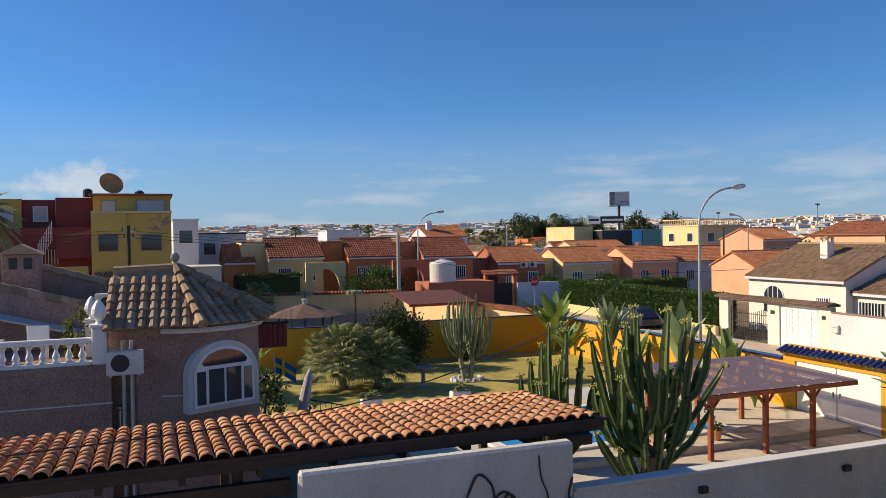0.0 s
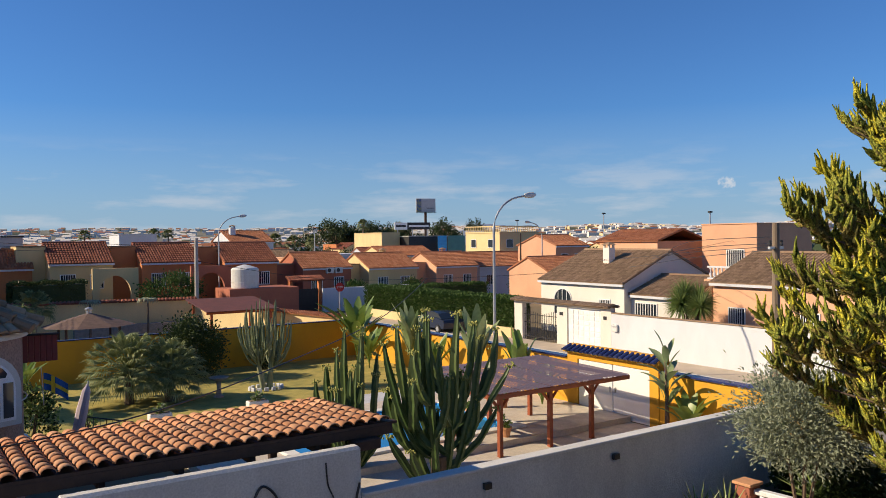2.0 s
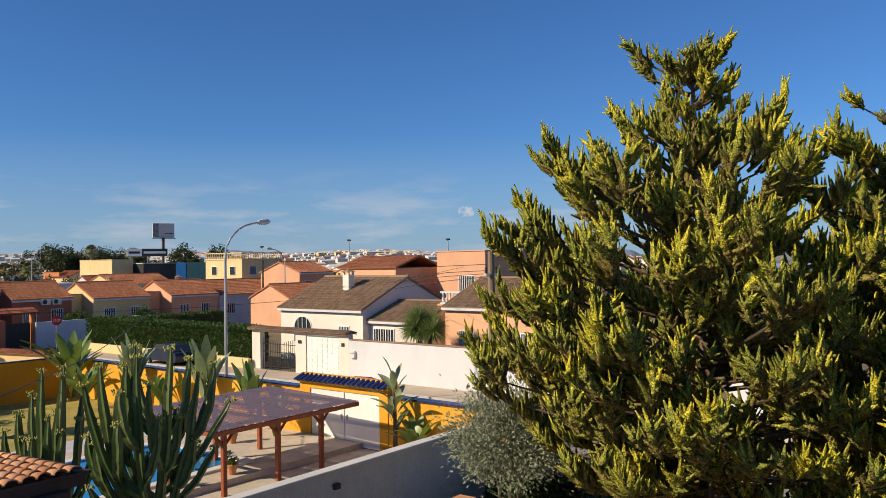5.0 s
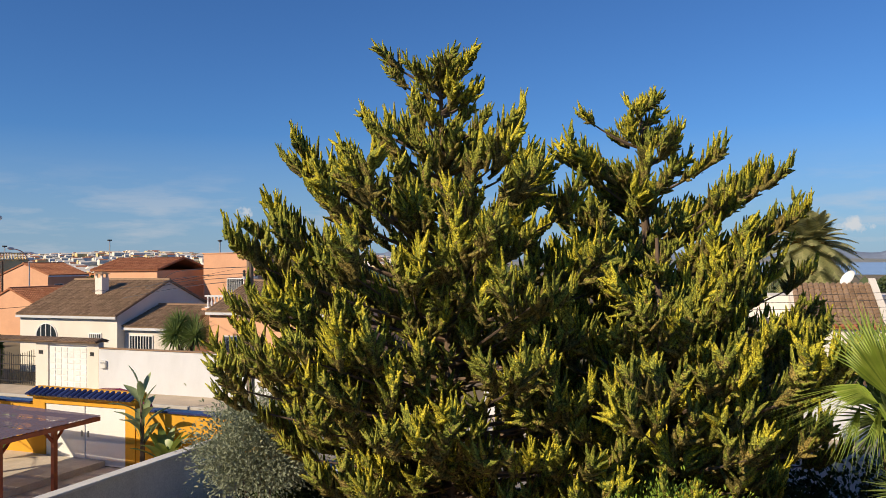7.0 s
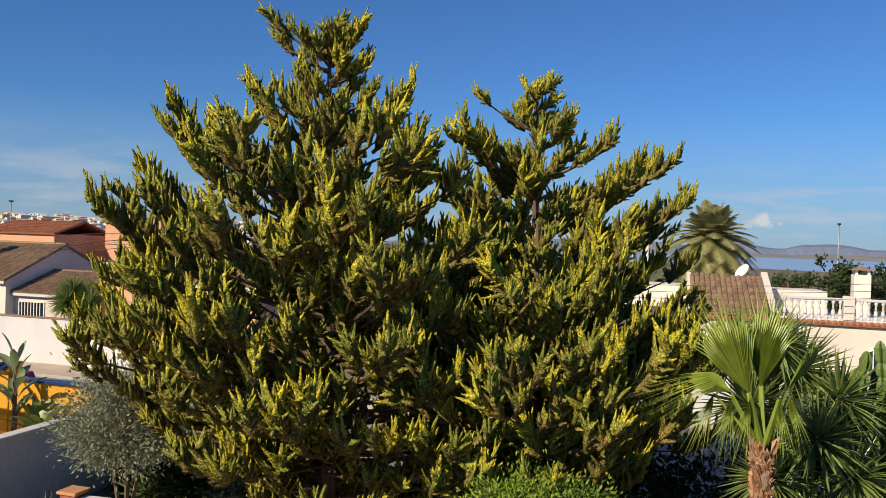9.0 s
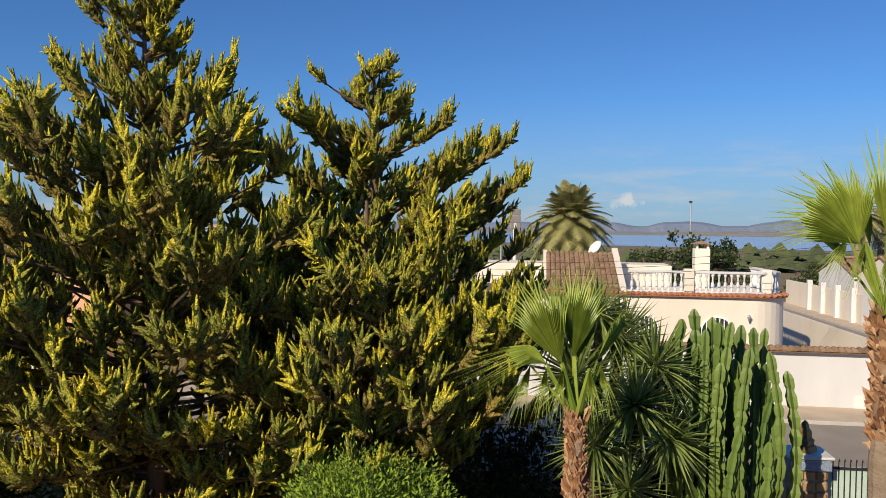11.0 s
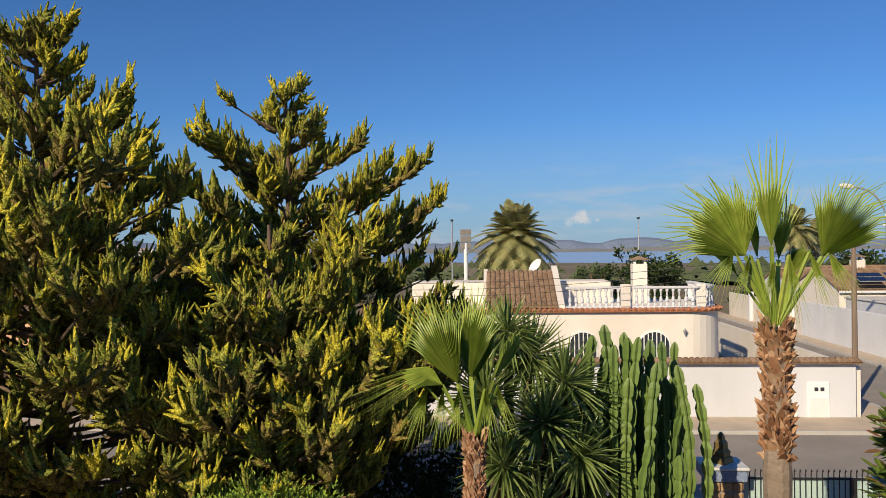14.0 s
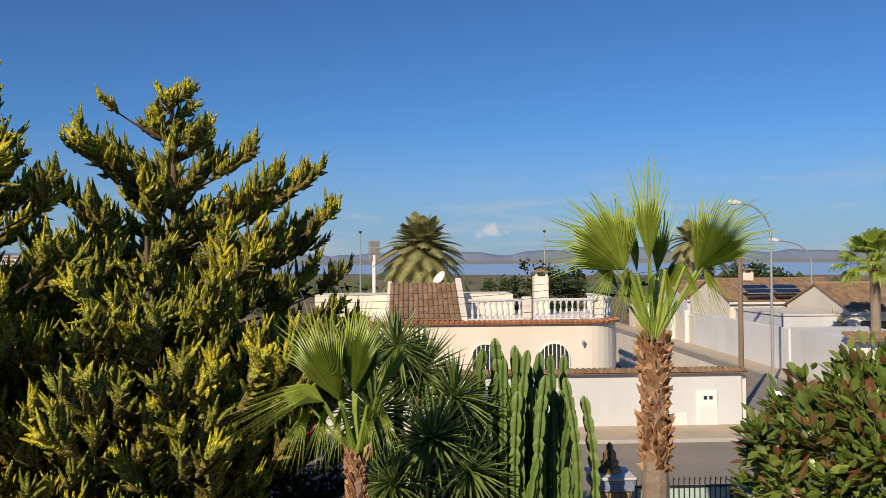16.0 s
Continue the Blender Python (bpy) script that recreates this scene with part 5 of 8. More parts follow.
capped_wall("wall_plot_back", "cream garden wall with a red tile coping", (2.0, 60.2), (17.3, 57.2), 2.45, M_CREAM, M_TILE_RED)
capped_wall("wall_plot_side", "cream garden wall with a terracotta tile coping", (17.3, 57.2), (21.0, 41.6), 2.1, M_CREAM, M_TILE_ORANGE)
solid("stone_plinth", cubed(9.0, 17.0, 56.3, 56.9, 0, 1.0), M_STONE, GRID, "low rubble stone bed below the cream wall", "stone bed")
solid("plot_floor", cubed(2.0, 20.8, 40.3, 57.0, -0.2, 0.02), M_PAVE, GRID, "beige paved yard behind the yellow wall", "yard", "structure")


def pergola(name, label, u0, u1, v0, v1, z0, z1, roofmat, wood):
    t = thing(name, label, "pergola", GRID)
    V, F = [], []
    a = (u1 - u0, 0, 0)
    b = (0, v1 - v0, z1 - z0)
    slab_lists(V, F, (u0, v0, z0), a, b, 0.05)
    raw("roof", V, F, roofmat, t)
    for u in (u0 + 0.4, u1 - 0.4):
        for v in (v0 + 0.4, v1 - 0.4):
            zt = z0 + (z1 - z0) * (v - v0) / (v1 - v0) - 0.1
            part("post", cubed(u - 0.07, u + 0.07, v - 0.07, v + 0.07, 0, zt, 0.01), wood, t)
    for v in (v0 + 0.4, v1 - 0.4):
        zt = z0 + (z1 - z0) * (v - v0) / (v1 - v0) - 0.06
        part("beam", cubed(u0 + 0.1, u1 - 0.1, v - 0.06, v + 0.06, zt - 0.18, zt, 0.01), wood, t)
    return t


M_REDSHEET = surf("dark red roof sheet", (0.15, 0.045, 0.034), (0.10, 0.035, 0.028), 0.5, 0.8, 0.2, 20)
pergola("pergola", "wooden pergola with a dark red sheet roof", 14.4, 18.9, 45.6, 50.0, 2.5, 3.0, M_REDSHEET, M_WOOD_RED)
gz = thing("barbecue_hut", "low brown shingled hut roof with a small chimney", "hut", at(8.6, 49.0))
bm = bmesh.new()
vs = [bm.verts.new((math.cos(a) * 2.6, math.sin(a) * 2.2, 1.85)) for a in (math.pi * k / 4 + 0.4 for k in range(8))]
top = bm.verts.new((0, 0, 2.6))
for k in range(8):
    bm.faces.new((vs[k], vs[(k + 1) % 8], top))
bm.faces.new(list(reversed(vs)))
part("roof", bm, surf("brown roof shingle", (0.17, 0.105, 0.08), (0.11, 0.07, 0.055), 0.3, 0.9, 0.4, 12), gz)
part("chimney", lathed([(0.16, 2.35), (0.16, 2.75), (0.22, 2.77), (0.22, 2.82), (0.08, 2.9)], 12), M_METAL, gz, "galvanised chimney pipe")
for k in range(4):
    a = math.pi * k / 2 + 0.8
    part("post", cubed(math.cos(a) * 2 - 0.06, math.cos(a) * 2 + 0.06, math.sin(a) * 1.7 - 0.06, math.sin(a) * 1.7 + 0.06, 0, 1.95), M_WOOD_DARK, gz)

# ---- terracotta shed roof in front, tile by tile ----
shed = thing("shed_roof", "terracotta tiled lean-to roof on dark beams", "roof", GRID)
EZ, RZ, U0, U1, V0, V1 = 3.16, 3.0, -4.2, 7.75, 12.85, 16.2
PITCH = 0.262
cols, rows_n = int((U1 - U0) / PITCH), 10
SL = (V1 - V0)
V, F = [], []
barrel_lists(V, F, (0, 0, 0), (PITCH, 0, 0), (0, SL / rows_n, 0.0), 1, 1, PITCH * 0.47, 6, 0.016)
V2 = [Vector((p.x - PITCH / 2, p.y * 1.13, p.z)) for p in V]
n_arc = 7
V2 += [Vector((p.x * 0.86, p.y, p.z * 0.86 - 0.002)) for p in V2[:n_arc]]
F2 = [f for f in F[:-1]] + [(k, 2 * n_arc + k, 2 * n_arc + k + 1, k + 1) for k in range(n_arc - 1)]
tile_mesh = bpy.data.meshes.new("tile")
tile_mesh.from_pydata(V2, [], F2)
tile_mesh.materials.append(M_TILE)
tile_mesh.shade_smooth()
rng = random.Random(77)
LV, LF = [], []
for c in range(cols):
    for w in range(rows_n):
        p = (U0 + PITCH * (c + 0.5), V0 + SL * w / rows_n, EZ + (RZ - EZ) * w / rows_n + 0.02)
        m = pose(p[0] + rng.uniform(-0.006, 0.006), p[1] + rng.uniform(-0.012, 0.012), p[2], -2.7 + rng.uniform(-1, 1), rng.uniform(-1.5, 1.5), rng.uniform(-1.3, 1.3))
        if w < 7:
            t = new("tile", tile_mesh)
            t.parent = shed
            t.matrix_basis = m
        else:
            i = len(LV)
            LV += [m @ q for q in V2]
            LF += [tuple(i + k for k in f) for f in F2]
tagged(raw("far_tiles", LV, LF, M_TILE, shed), kind="stuff")
V, F = [], []
slab_lists(V, F, (U0, V0 + 0.03, EZ - 0.01), (U1 - U0, 0, 0), (0, V1 - V0, RZ - EZ), 0.05)
raw("roof_deck", V, F, M_WOOD_DARK, shed)
part("fascia_beam", cubed(U0, U1 - 0.1, V0 + 0.02, V0 + 0.12, EZ - 0.24, EZ - 0.06, 0.01), M_WOOD_DARK, shed)
part("rear_beam", cubed(U0, U1 - 0.2, V1 - 0.3, V1 - 0.16, RZ - 0.3, RZ - 0.07), M_WOOD_DARK, shed)
for k in range(10):
    u = U0 + 0.5 + k * 1.22
    part("rafter", cubed(u, u + 0.1, V0 + 0.1, V1 - 0.1, RZ - 0.22, RZ - 0.06), M_WOOD_DARK, shed)
for u in (-3.8, 0.8, 6.3):
    part("post", cubed(u, u + 0.16, 13.1, 13.26, 0, 2.95, 0.01), M_WOOD_DARK, shed)
    part("post", cubed(u, u + 0.16, 15.7, 15.86, 0, 2.85, 0.01), M_WOOD_DARK, shed)
part("low_beam", cubed(U0, 1.7, 12.9, 13.05, 2.45, 2.7, 0.01), M_WOOD_DARK, shed)
part("corbel", cubed(6.75, 7.3, 12.7, 13.0, 2.72, 2.92, 0.02), M_WOOD_DARK, shed)

# ---- carport ----
car = thing("carport", "red wooden carport with translucent corrugated sheets", "carport", GRID)
M_SHEET = bpy.data.materials.new("smoked plastic sheet")
M_SHEET.use_nodes = True
sb = M_SHEET.node_tree.nodes["Principled BSDF"]
sb.inputs["Base Color"].default_value = (0.15, 0.112, 0.118, 1)
sb.inputs["Roughness"].default_value = 0.22
sn = M_SHEET.node_tree.nodes
s_tr, s_mix = sn.new("ShaderNodeBsdfTransparent"), sn.new("ShaderNodeMixShader")
s_tr.inputs["Color"].default_value = (0.78, 0.62, 0.56, 1)
s_mix.inputs[0].default_value = 0.14
M_SHEET.node_tree.links.new(sb.outputs[0], s_mix.inputs[1])
M_SHEET.node_tree.links.new(s_tr.outputs[0], s_mix.inputs[2])
M_SHEET.node_tree.links.new(s_mix.outputs[0], sn["Material Output"].inputs["Surface"])
CU0, CU1, CV0, CV1, CZ0, CZ1 = 13.8, 19.6, 17.75, 22.3, 2.12, 2.24
for q in range(5):
    V, F = [], []
    a0, a1 = CU0 + (CU1 - CU0) * q / 5, CU0 + (CU1 - CU0) * (q + 1) / 5 - 0.02
    for k in range(17):
        u = a0 + (a1 - a0) * k / 16
        lift = 0.009 * math.cos(k * math.pi)
        V += [(u, CV0, CZ0 + lift), (u, CV1, CZ1 + lift)]
    for k in range(16):
        F.append((2 * k, 2 * k + 2, 2 * k + 3, 2 * k + 1))
    raw("roof_sheet", V, F, M_SHEET, car, "smoked brown corrugated plastic sheet")
part("front_beam", cubed(CU0, CU1, CV0 + 0.02, CV0 + 0.1, CZ0 - 0.16, CZ0 - 0.03, 0.008), M_WOOD_RED, car)
part("rear_beam", cubed(CU0, CU1, CV1 - 0.1, CV1 - 0.02, CZ1 - 0.16, CZ1 - 0.03, 0.008), M_WOOD_RED, car)
for u in (CU0, CU1 - 0.08):
    part("side_beam", cubed(u, u + 0.08, CV0 + 0.1, CV1 - 0.1, CZ0 - 0.14, CZ0 - 0.03, 0.008), M_WOOD_RED, car)
for k in range(1, 5):
    u = CU0 + (CU1 - CU0) * k / 5
    part("rafter", cubed(u - 0.035, u + 0.035, CV0 + 0.1, CV1 - 0.1, CZ0 - 0.12, CZ0 - 0.03), M_WOOD_RED, car)
for u, v, zb in ((14.72, 18.5, 0.02), (16.73, 18.5, 0.02), (18.55, 18.5, 0.02), (14.75, 21.6, 0.22), (16.7, 21.6, 0.22), (18.55, 21.6, 0.22)):
    part("post", cubed(u - 0.07, u + 0.07, v - 0.07, v + 0.07, zb, 2.05, 0.01), M_WOOD_RED, car)
    if v < 20:
        part("plate", cubed(CU0 + 0.05, CU1 - 0.05, v - 0.05, v + 0.05, 1.98, 2.08, 0.008), M_WOOD_RED, car) if u < 15 else None
        for s in (-1, 1):
            part("brace", tubed([(u, v, 1.45), (u + s * 0.48, v, 1.98)], 0.055, 4), M_WOOD_RED, car)

# ---- pool ----
M_POOLTILE = surf("blue pool mosaic", (0.02, 0.22, 0.55), (0.03, 0.30, 0.62), 0.5, 0.25, 0.1, 30)
M_WATER = glassy("pool water", (0.02, 0.22, 0.50), 0.03)
pool = thing("swimming_pool", "bright blue swimming pool with pale coping", "swimming pool", GRID)
part("basin", cubed(9.6, 16.9, 20.7, 25.2, 0.1, 0.225), M_WATER, pool, "still blue pool water")
bm = bmesh.new()
for x0, x1, y0, y1 in ((9.2, 17.3, 20.3, 20.7), (9.2, 17.3, 25.2, 25.6), (9.2, 9.6, 20.7, 25.2), (16.9, 17.3, 20.7, 25.2)):
    box(bm, x0, x1, y0, y1, 0.2, 0.30, 0.02)
part("coping", bm, M_CAP, pool)
bm = bmesh.new()
for x0, x1, y0, y1 in ((9.6, 16.9, 25.14, 25.2), (16.84, 16.9, 20.7, 25.14)):
    box(bm, x0, x1, y0, y1, 0.22, 0.275)
part("mosaic_band", bm, M_POOLTILE, pool)

# ---- gateway opposite: coping, iron gate, panel door, letter boxes ----
cop = thing("gate_coping", "brown tile coping along the cream gateway", "coping", GRID)
V, F = [], []
for s in (-1, 1):
    slab_lists(V, F, (33.17 + s * 0.45, 31.3, 2.6), (0, 8.8, 0), (-s * 0.45, 0, 0.17), 0.03)
    barrel_lists(V, F, (33.17 + s * 0.47, 31.3, 2.61), (0, 8.8, 0), (-s * 0.46, 0, 0.17), 36, 1, 0.11)
raw("coping", V, F, M_TILE_BROWN, cop)
ig = thing("iron_gate", "black wrought iron double gate with curved top", "gate", at(33.15, 35.95))
for k in range(19):
    y = 0.08 + k * 0.17
    t = (y - 1.6) / 1.6
    part("bar", cubed(-0.012, 0.012, y - 0.012, y + 0.012, 0.15, 1.75 + 0.4 * abs(t)), M_BLACKIRON, ig)
for z in (0.3, 1.2, 1.7):
    part("rail", cubed(-0.015, 0.015, 0.05, 3.2, z, z + 0.04), M_BLACKIRON, ig)
gd = thing("garage_door", "white panelled garage door in the gateway wall", "garage door", at(33.08, 32.2))
part("leaf", cubed(0, 0.06, 0.02, 2.78, 0.1, 2.42), M_WHITEPAINT, gd)
for a in range(6):
    for b in range(7):
        part("panel", cubed(-0.02, 0.0, 0.12 + a * 0.44, 0.46 + a * 0.44, 0.2 + b * 0.31, 0.43 + b * 0.31, 0.006), M_WHITEPAINT, gd)
bx = thing("letter_box", "small grey letter box on the white wall", "letter box", at(32.99, 31.0, 1.3))
part("body", cubed(-0.14, 0.0, -0.18, 0.18, 0, 0.4, 0.02), M_AC, bx)
part("flap", cubed(-0.16, -0.14, -0.14, 0.14, 0.26, 0.32), M_METAL, bx)
for u, v, w, h in ((32.985, 35.5, 0.3, 0.2), (32.985, 31.85, 0.25, 0.2)):
    sg = thing("house_plate", "small dark plate of plain bars on the gateway", "sign", at(u, v, 1.9))
    part("plate", cubed(-0.01, 0.01, -w / 2, w / 2, 0, h, 0.004), M_DARK, sg)
# white coping on the long wall
solid("trim_white_wall", cubed(32.95, 33.25, 18.0, 31.35, 2.3, 2.36, 0.01), M_TILE_BROWN, GRID, "thin brownish coping on the white wall", "wall capping", "structure")
capt = thing("wall_coping", "brown tile coping on the white garden wall", "coping", GRID)
V, F = [], []
for s in (-1, 1):
    slab_lists(V, F, (33.1 + s * 0.35, -16.75, 2.2), (0, 26.7, 0), (-s * 0.35, 0, 0.14), 0.03)
    barrel_lists(V, F, (33.1 + s * 0.37, -16.75, 2.21), (0, 26.7, 0), (-s * 0.36, 0, 0.14), 118, 1, 0.1)
tagged(raw("coping", V, F, M_TILE_BROWN, capt), kind="stuff")
hatch = thing("meter_hatch", "white meter cupboard door set in the white wall", "meter cupboard", at(32.98, -15.6, 0.02))
part("frame", cubed(-0.03, 0.02, 0.0, 0.82, 0.05, 1.45, 0.01), M_PVC, hatch)
part("door", cubed(-0.05, -0.03, 0.08, 0.74, 0.1, 0.85, 0.008), M_WHITEPAINT, hatch)
part("window", cubed(-0.045, -0.03, 0.2, 0.34, 1.1, 1.24), M_GLASS, hatch)
part("window", cubed(-0.045, -0.03, 0.42, 0.56, 1.1, 1.24), M_GLASS, hatch)
hatch2 = thing("wall_vent", "small white vent plate low on the wall", "vent plate", at(32.98, -14.4, 0.1))
part("plate", cubed(-0.02, 0.02, 0, 0.45, 0, 0.5, 0.008), M_PVC, hatch2)

# ---- blue tiled canopy over the garage door in the yellow wall ----
cb = thing("door_canopy", "dark blue glazed tile canopy over the garage door", "canopy", GRID)
part("cornice", cubed(21.1, 21.7, 17.85, 22.6, 2.2, 2.3, 0.015), M_YELLOW, cb)
for k in range(19):
    V, F = [], []
    barrel_lists(V, F, (20.98, 17.9 + k * 0.245, 2.26), (0, 0.245, 0), (0.42, 0, 0.2), 1, 1, 0.11, 6, 0.02)
    raw("tile", V, F, M_TILE_BLUE, cb)
part("crest", cubed(21.36, 21.66, 17.85, 22.6, 2.3, 2.5, 0.02), M_YELLOW, cb)

# ---- white house, peach house and orange blocks behind the white wall ----
wh = gable_house("white_house", "cream white house under a brown tiled roof", GRID @ pose(38.0, 43.0, 0, 0, 0, -90), 8.0, 9.0, 3.65, 5.6, M_CREAM_WHITE, M_TILE_BROWN,
                 [(2.3, 1.3, 1.7, 1.75, 3, True), (6.3, 1.5, 0.9, 1.0, 5, False)], [], [(4.2, 2.6, 4.2, 6.2, 0.6)])
gable_house("white_house", "lower white wing with a brown tiled roof", GRID @ pose(38.6, 35.0, 0, 0, 0, -90), 4.6, 6.0, 2.95, 4.0, M_CREAM_WHITE, M_TILE_BROWN, [(1.3, 1.3, 1.7, 1.1, 7, False)])
gable_house("peach_house", "peach coloured house under a brown tiled roof", GRID @ pose(39.0, 29.0, 0, 0, 0, -90), 9.5, 8.0, 3.95, 5.5, M_PEACH, M_TILE_BROWN,
            [(1.6, 1.2, 1.0, 1.3, 6, False), (6.0, 1.2, 1.0, 1.3, 6, False)])
for u0, u1, v0, v1, z, mat, tint in ((50.0, 57.0, 33.5, 38.2, 7.5, M_PEACH, "peach"), (46.5, 52.0, 39.5, 45.5, 6.3, M_PEACH, "pale orange")):
    b = thing("flat_house", tint + " two-storey house with a plain facade", "house", GRID)
    part("wall", cubed(u0, u1, v0, v1, -0.1, z, 0.02), mat, b)
    if z > 7:
        window(b, u0 - 0.02, (v0 + v1) / 2 - 0.6, 4.4, 1.4, 1.2, "side", 7)
        part("parapet", cubed(u0 - 0.06, u1 + 0.06, v0 - 0.06, v1 + 0.06, z, z + 0.08, 0.01), mat, b)
    else:
        tiled_slope("roof", b, (u0 - 0.2, v1 + 0.2, z + 0.05), (0, v0 - v1 - 0.4, 0), (3.0, 0, 0.9), M_TILE_ORANGE)
        tiled_slope("roof", b, (u1 + 0.2, v0 - 0.2, z + 0.05), (0, v1 - v0 + 0.4, 0), (-3.0, 0, 0.9), M_TILE_ORANGE)


def baluster(h):
    return lathed([(0.075, 0), (0.075, 0.05), (0.045, 0.07), (0.085, h * 0.3), (0.075, h * 0.42), (0.04, h * 0.62), (0.035, h * 0.75), (0.06, h * 0.86), (0.075, h * 0.9), (0.075, h)], 8)


def balustrade(name, label, path, h=0.75, step=0.24, mat=None, m=None, posts=True):
    """A run of turned balusters between rails along the points."""
    t = thing(name, label, "balustrade", m or GRID)
    me = finish(baluster(h - 0.2), "baluster", mat or M_WHITE, True)
    for p0, p1 in zip(path, path[1:]):
        p0, p1 = Vector(p0), Vector(p1)
        ln = (p1 - p0).length
        ang = math.atan2(p1.y - p0.y, p1.x - p0.x)
        mm = Matrix.Translation(p0) @ Matrix.Rotation(ang, 4, "Z")
        part("base_rail", cubed(-0.06, ln + 0.06, -0.09, 0.09, 0, 0.08, 0.01, m=mm), mat or M_WHITE, t)
        part("handrail", cubed(-0.06, ln + 0.06, -0.10, 0.10, h - 0.12, h, 0.02, m=mm), mat or M_WHITE, t)
        n = max(1, int(ln / step))
        for k in range(n):
            o = new("baluster", me)
            o.parent = t
            o.matrix_basis = Matrix.Translation(p0.lerp(p1, (k + 0.5) / n) + Vector((0, 0, 0.08)))
    return t


balustrade("balustrade", "white balustrade of a roof terrace behind the wall", [(41.0, 30.8, 4.0), (41.0, 28.6, 4.0)], 0.8, 0.25)
solid("roof_terrace", cubed(40.8, 45.0, 28.2, 31.0, 0, 4.0), M_PEACH, GRID, "peach coloured block carrying a small roof terrace", "building")

# ---- white house with rounded terrace, seen past the palms ----
rh = thing("terrace_house", "warm white house with a rounded balustraded roof terrace", "house", GRID)
bm = bmesh.new()
outline = [(47.0, -1.5), (47.0, -13.6), (41.5, -13.6)] + [(40.9 + 1.9 * math.cos(math.radians(a)) - 0.0, -11.7 + 1.9 * math.sin(math.radians(a))) for a in range(270, 179, -10)] + [(39.0, -1.5)]
lo = [bm.verts.new((x, y, -0.1)) for x, y in outline]
hi = [bm.verts.new((x, y, 3.75)) for x, y in outline]
bm.faces.new(hi)
for k in range(len(outline)):
    j = (k + 1) % len(outline)
    bm.faces.new((lo[k], lo[j], hi[j], hi[k]))
bmesh.ops.recalc_face_normals(bm, faces=bm.faces)
part("wall", bm, M_CREAM_WHITE, rh)
bm = bmesh.new()
V, F = [], []
edge = outline[2:]
for (x0, y0), (x1, y1) in zip(edge, edge[1:]):
    d = Vector((x1 - x0, y1 - y0, 0))
    out = Vector((-d.y, d.x, 0)).normalized()
    if out.x > 0.3:
        out.negate()
    n = max(1, int(d.length / 0.24))
    barrel_lists(V, F, Vector((x0, y0, 3.72)) + out * 0.2, d, -out * 0.25 + Vector((0, 0, 0.12)), n, 1, 0.1)
    slab_lists(V, F, Vector((x0, y0, 3.72)) + out * 0.2, d, -out * 0.25 + Vector((0, 0, 0.12)), 0.05)
tagged(raw("eave_tiles", V, F, M_TILE_ORANGE, rh, "orange tile edging under the terrace"), kind="stuff")
bm.free()
window(rh, 38.98, -10.25, 1.15, 1.35, 1.6, "side", 6, M_PVC, True)
window(rh, 38.98, -7.0, 1.15, 1.2, 1.6, "side", 5, M_PVC, True)
fr = window(rh, 41.9, -13.62, 1.0, 1.1, 1.7, "front", 5, M_PVC, True)
part("tiled_block", cubed(40.6, 46.5, -5.9, -2.6, 3.75, 4.3), M_CREAM_WHITE, rh)
tiled_slope("roof", rh, (39.2, -5.9, 3.95), (0, 3.4, 0), (4.3, 0, 1.55), M_TILE_BROWN, 0.24, 0.4)
part("gable_wall", prismed([(39.3, 3.75), (44.0, 3.75), (44.0, 5.75), (39.3, 4.05)], -6.2, -5.9), M_CREAM_WHITE, rh)
part("gable_wall", prismed([(39.3, 3.75), (44.0, 3.75), (44.0, 5.6), (39.3, 4.0)], -2.55, -2.35), M_CREAM_WHITE, rh)
part("back_block", cubed(44.0, 47.0, -9.0, 1.5, 3.75, 4.9, 0.02), M_CREAM_WHITE, rh)
chimney(rh, 44.2, -10.5, 3.7, 6.1, 0.75, M_CREAM_WHITE)
dish = thing("satellite_dish", "small white satellite dish on the house roof", "satellite dish", at(45.0, -5.2, 4.9))
bm = lathed([(0.02, 0.0), (0.2, 0.03), (0.36, 0.09), (0.45, 0.16), (0.44, 0.17), (0.3, 0.08), (0.05, 0.02)], 18)
bm.transform(pose(0, 0, 0.75, 55, 0, -150))
part("reflector", bm, M_WHITEPAINT, dish)
part("mast", tubed([(0, 0, 0), (0, 0, 0.75)], 0.025, 8), M_METAL, dish)
balustrade("balustrade", "white balustrade round the curved roof terrace", [(39.25, -6.3, 3.85), (39.25, -11.6, 3.85)] + [(40.9 + 1.65 * math.cos(math.radians(a)), -11.7 + 1.65 * math.sin(math.radians(a)), 3.85) for a in (200, 225, 250, 270)] + [(45.5, -13.35, 3.85)], 1.0, 0.27)
for v, u in ((-9.0, 39.25), (-12.5, 39.6)):
    solid("balustrade_post", cubed(-0.22, 0.22, -0.22, 0.22, 0, 1.1, 0.03), M_CREAM_WHITE, at(u, v, 3.85), "square white pier of the terrace balustrade", "pier")
wl_ = thing("wall_lantern", "small wall lantern beside the arched window", "wall lamp", at(38.98, -11.6, 2.75))
part("bracket", cubed(-0.12, 0.0, -0.02, 0.02, 0.1, 0.14), M_BLACKIRON, wl_)
part("lantern", lathed([(0.03, -0.12), (0.08, 0.05), (0.1, 0.08), (0.02, 0.18)], 8, x=-0.14), M_METAL, wl_)
solid("wall_side_garden", cubed(33.2, 52.0, -16.85, -16.65, 0, 2.0), M_CREAM_WHITE, GRID, "cream side wall along the cross street", "garden wall", "structure")

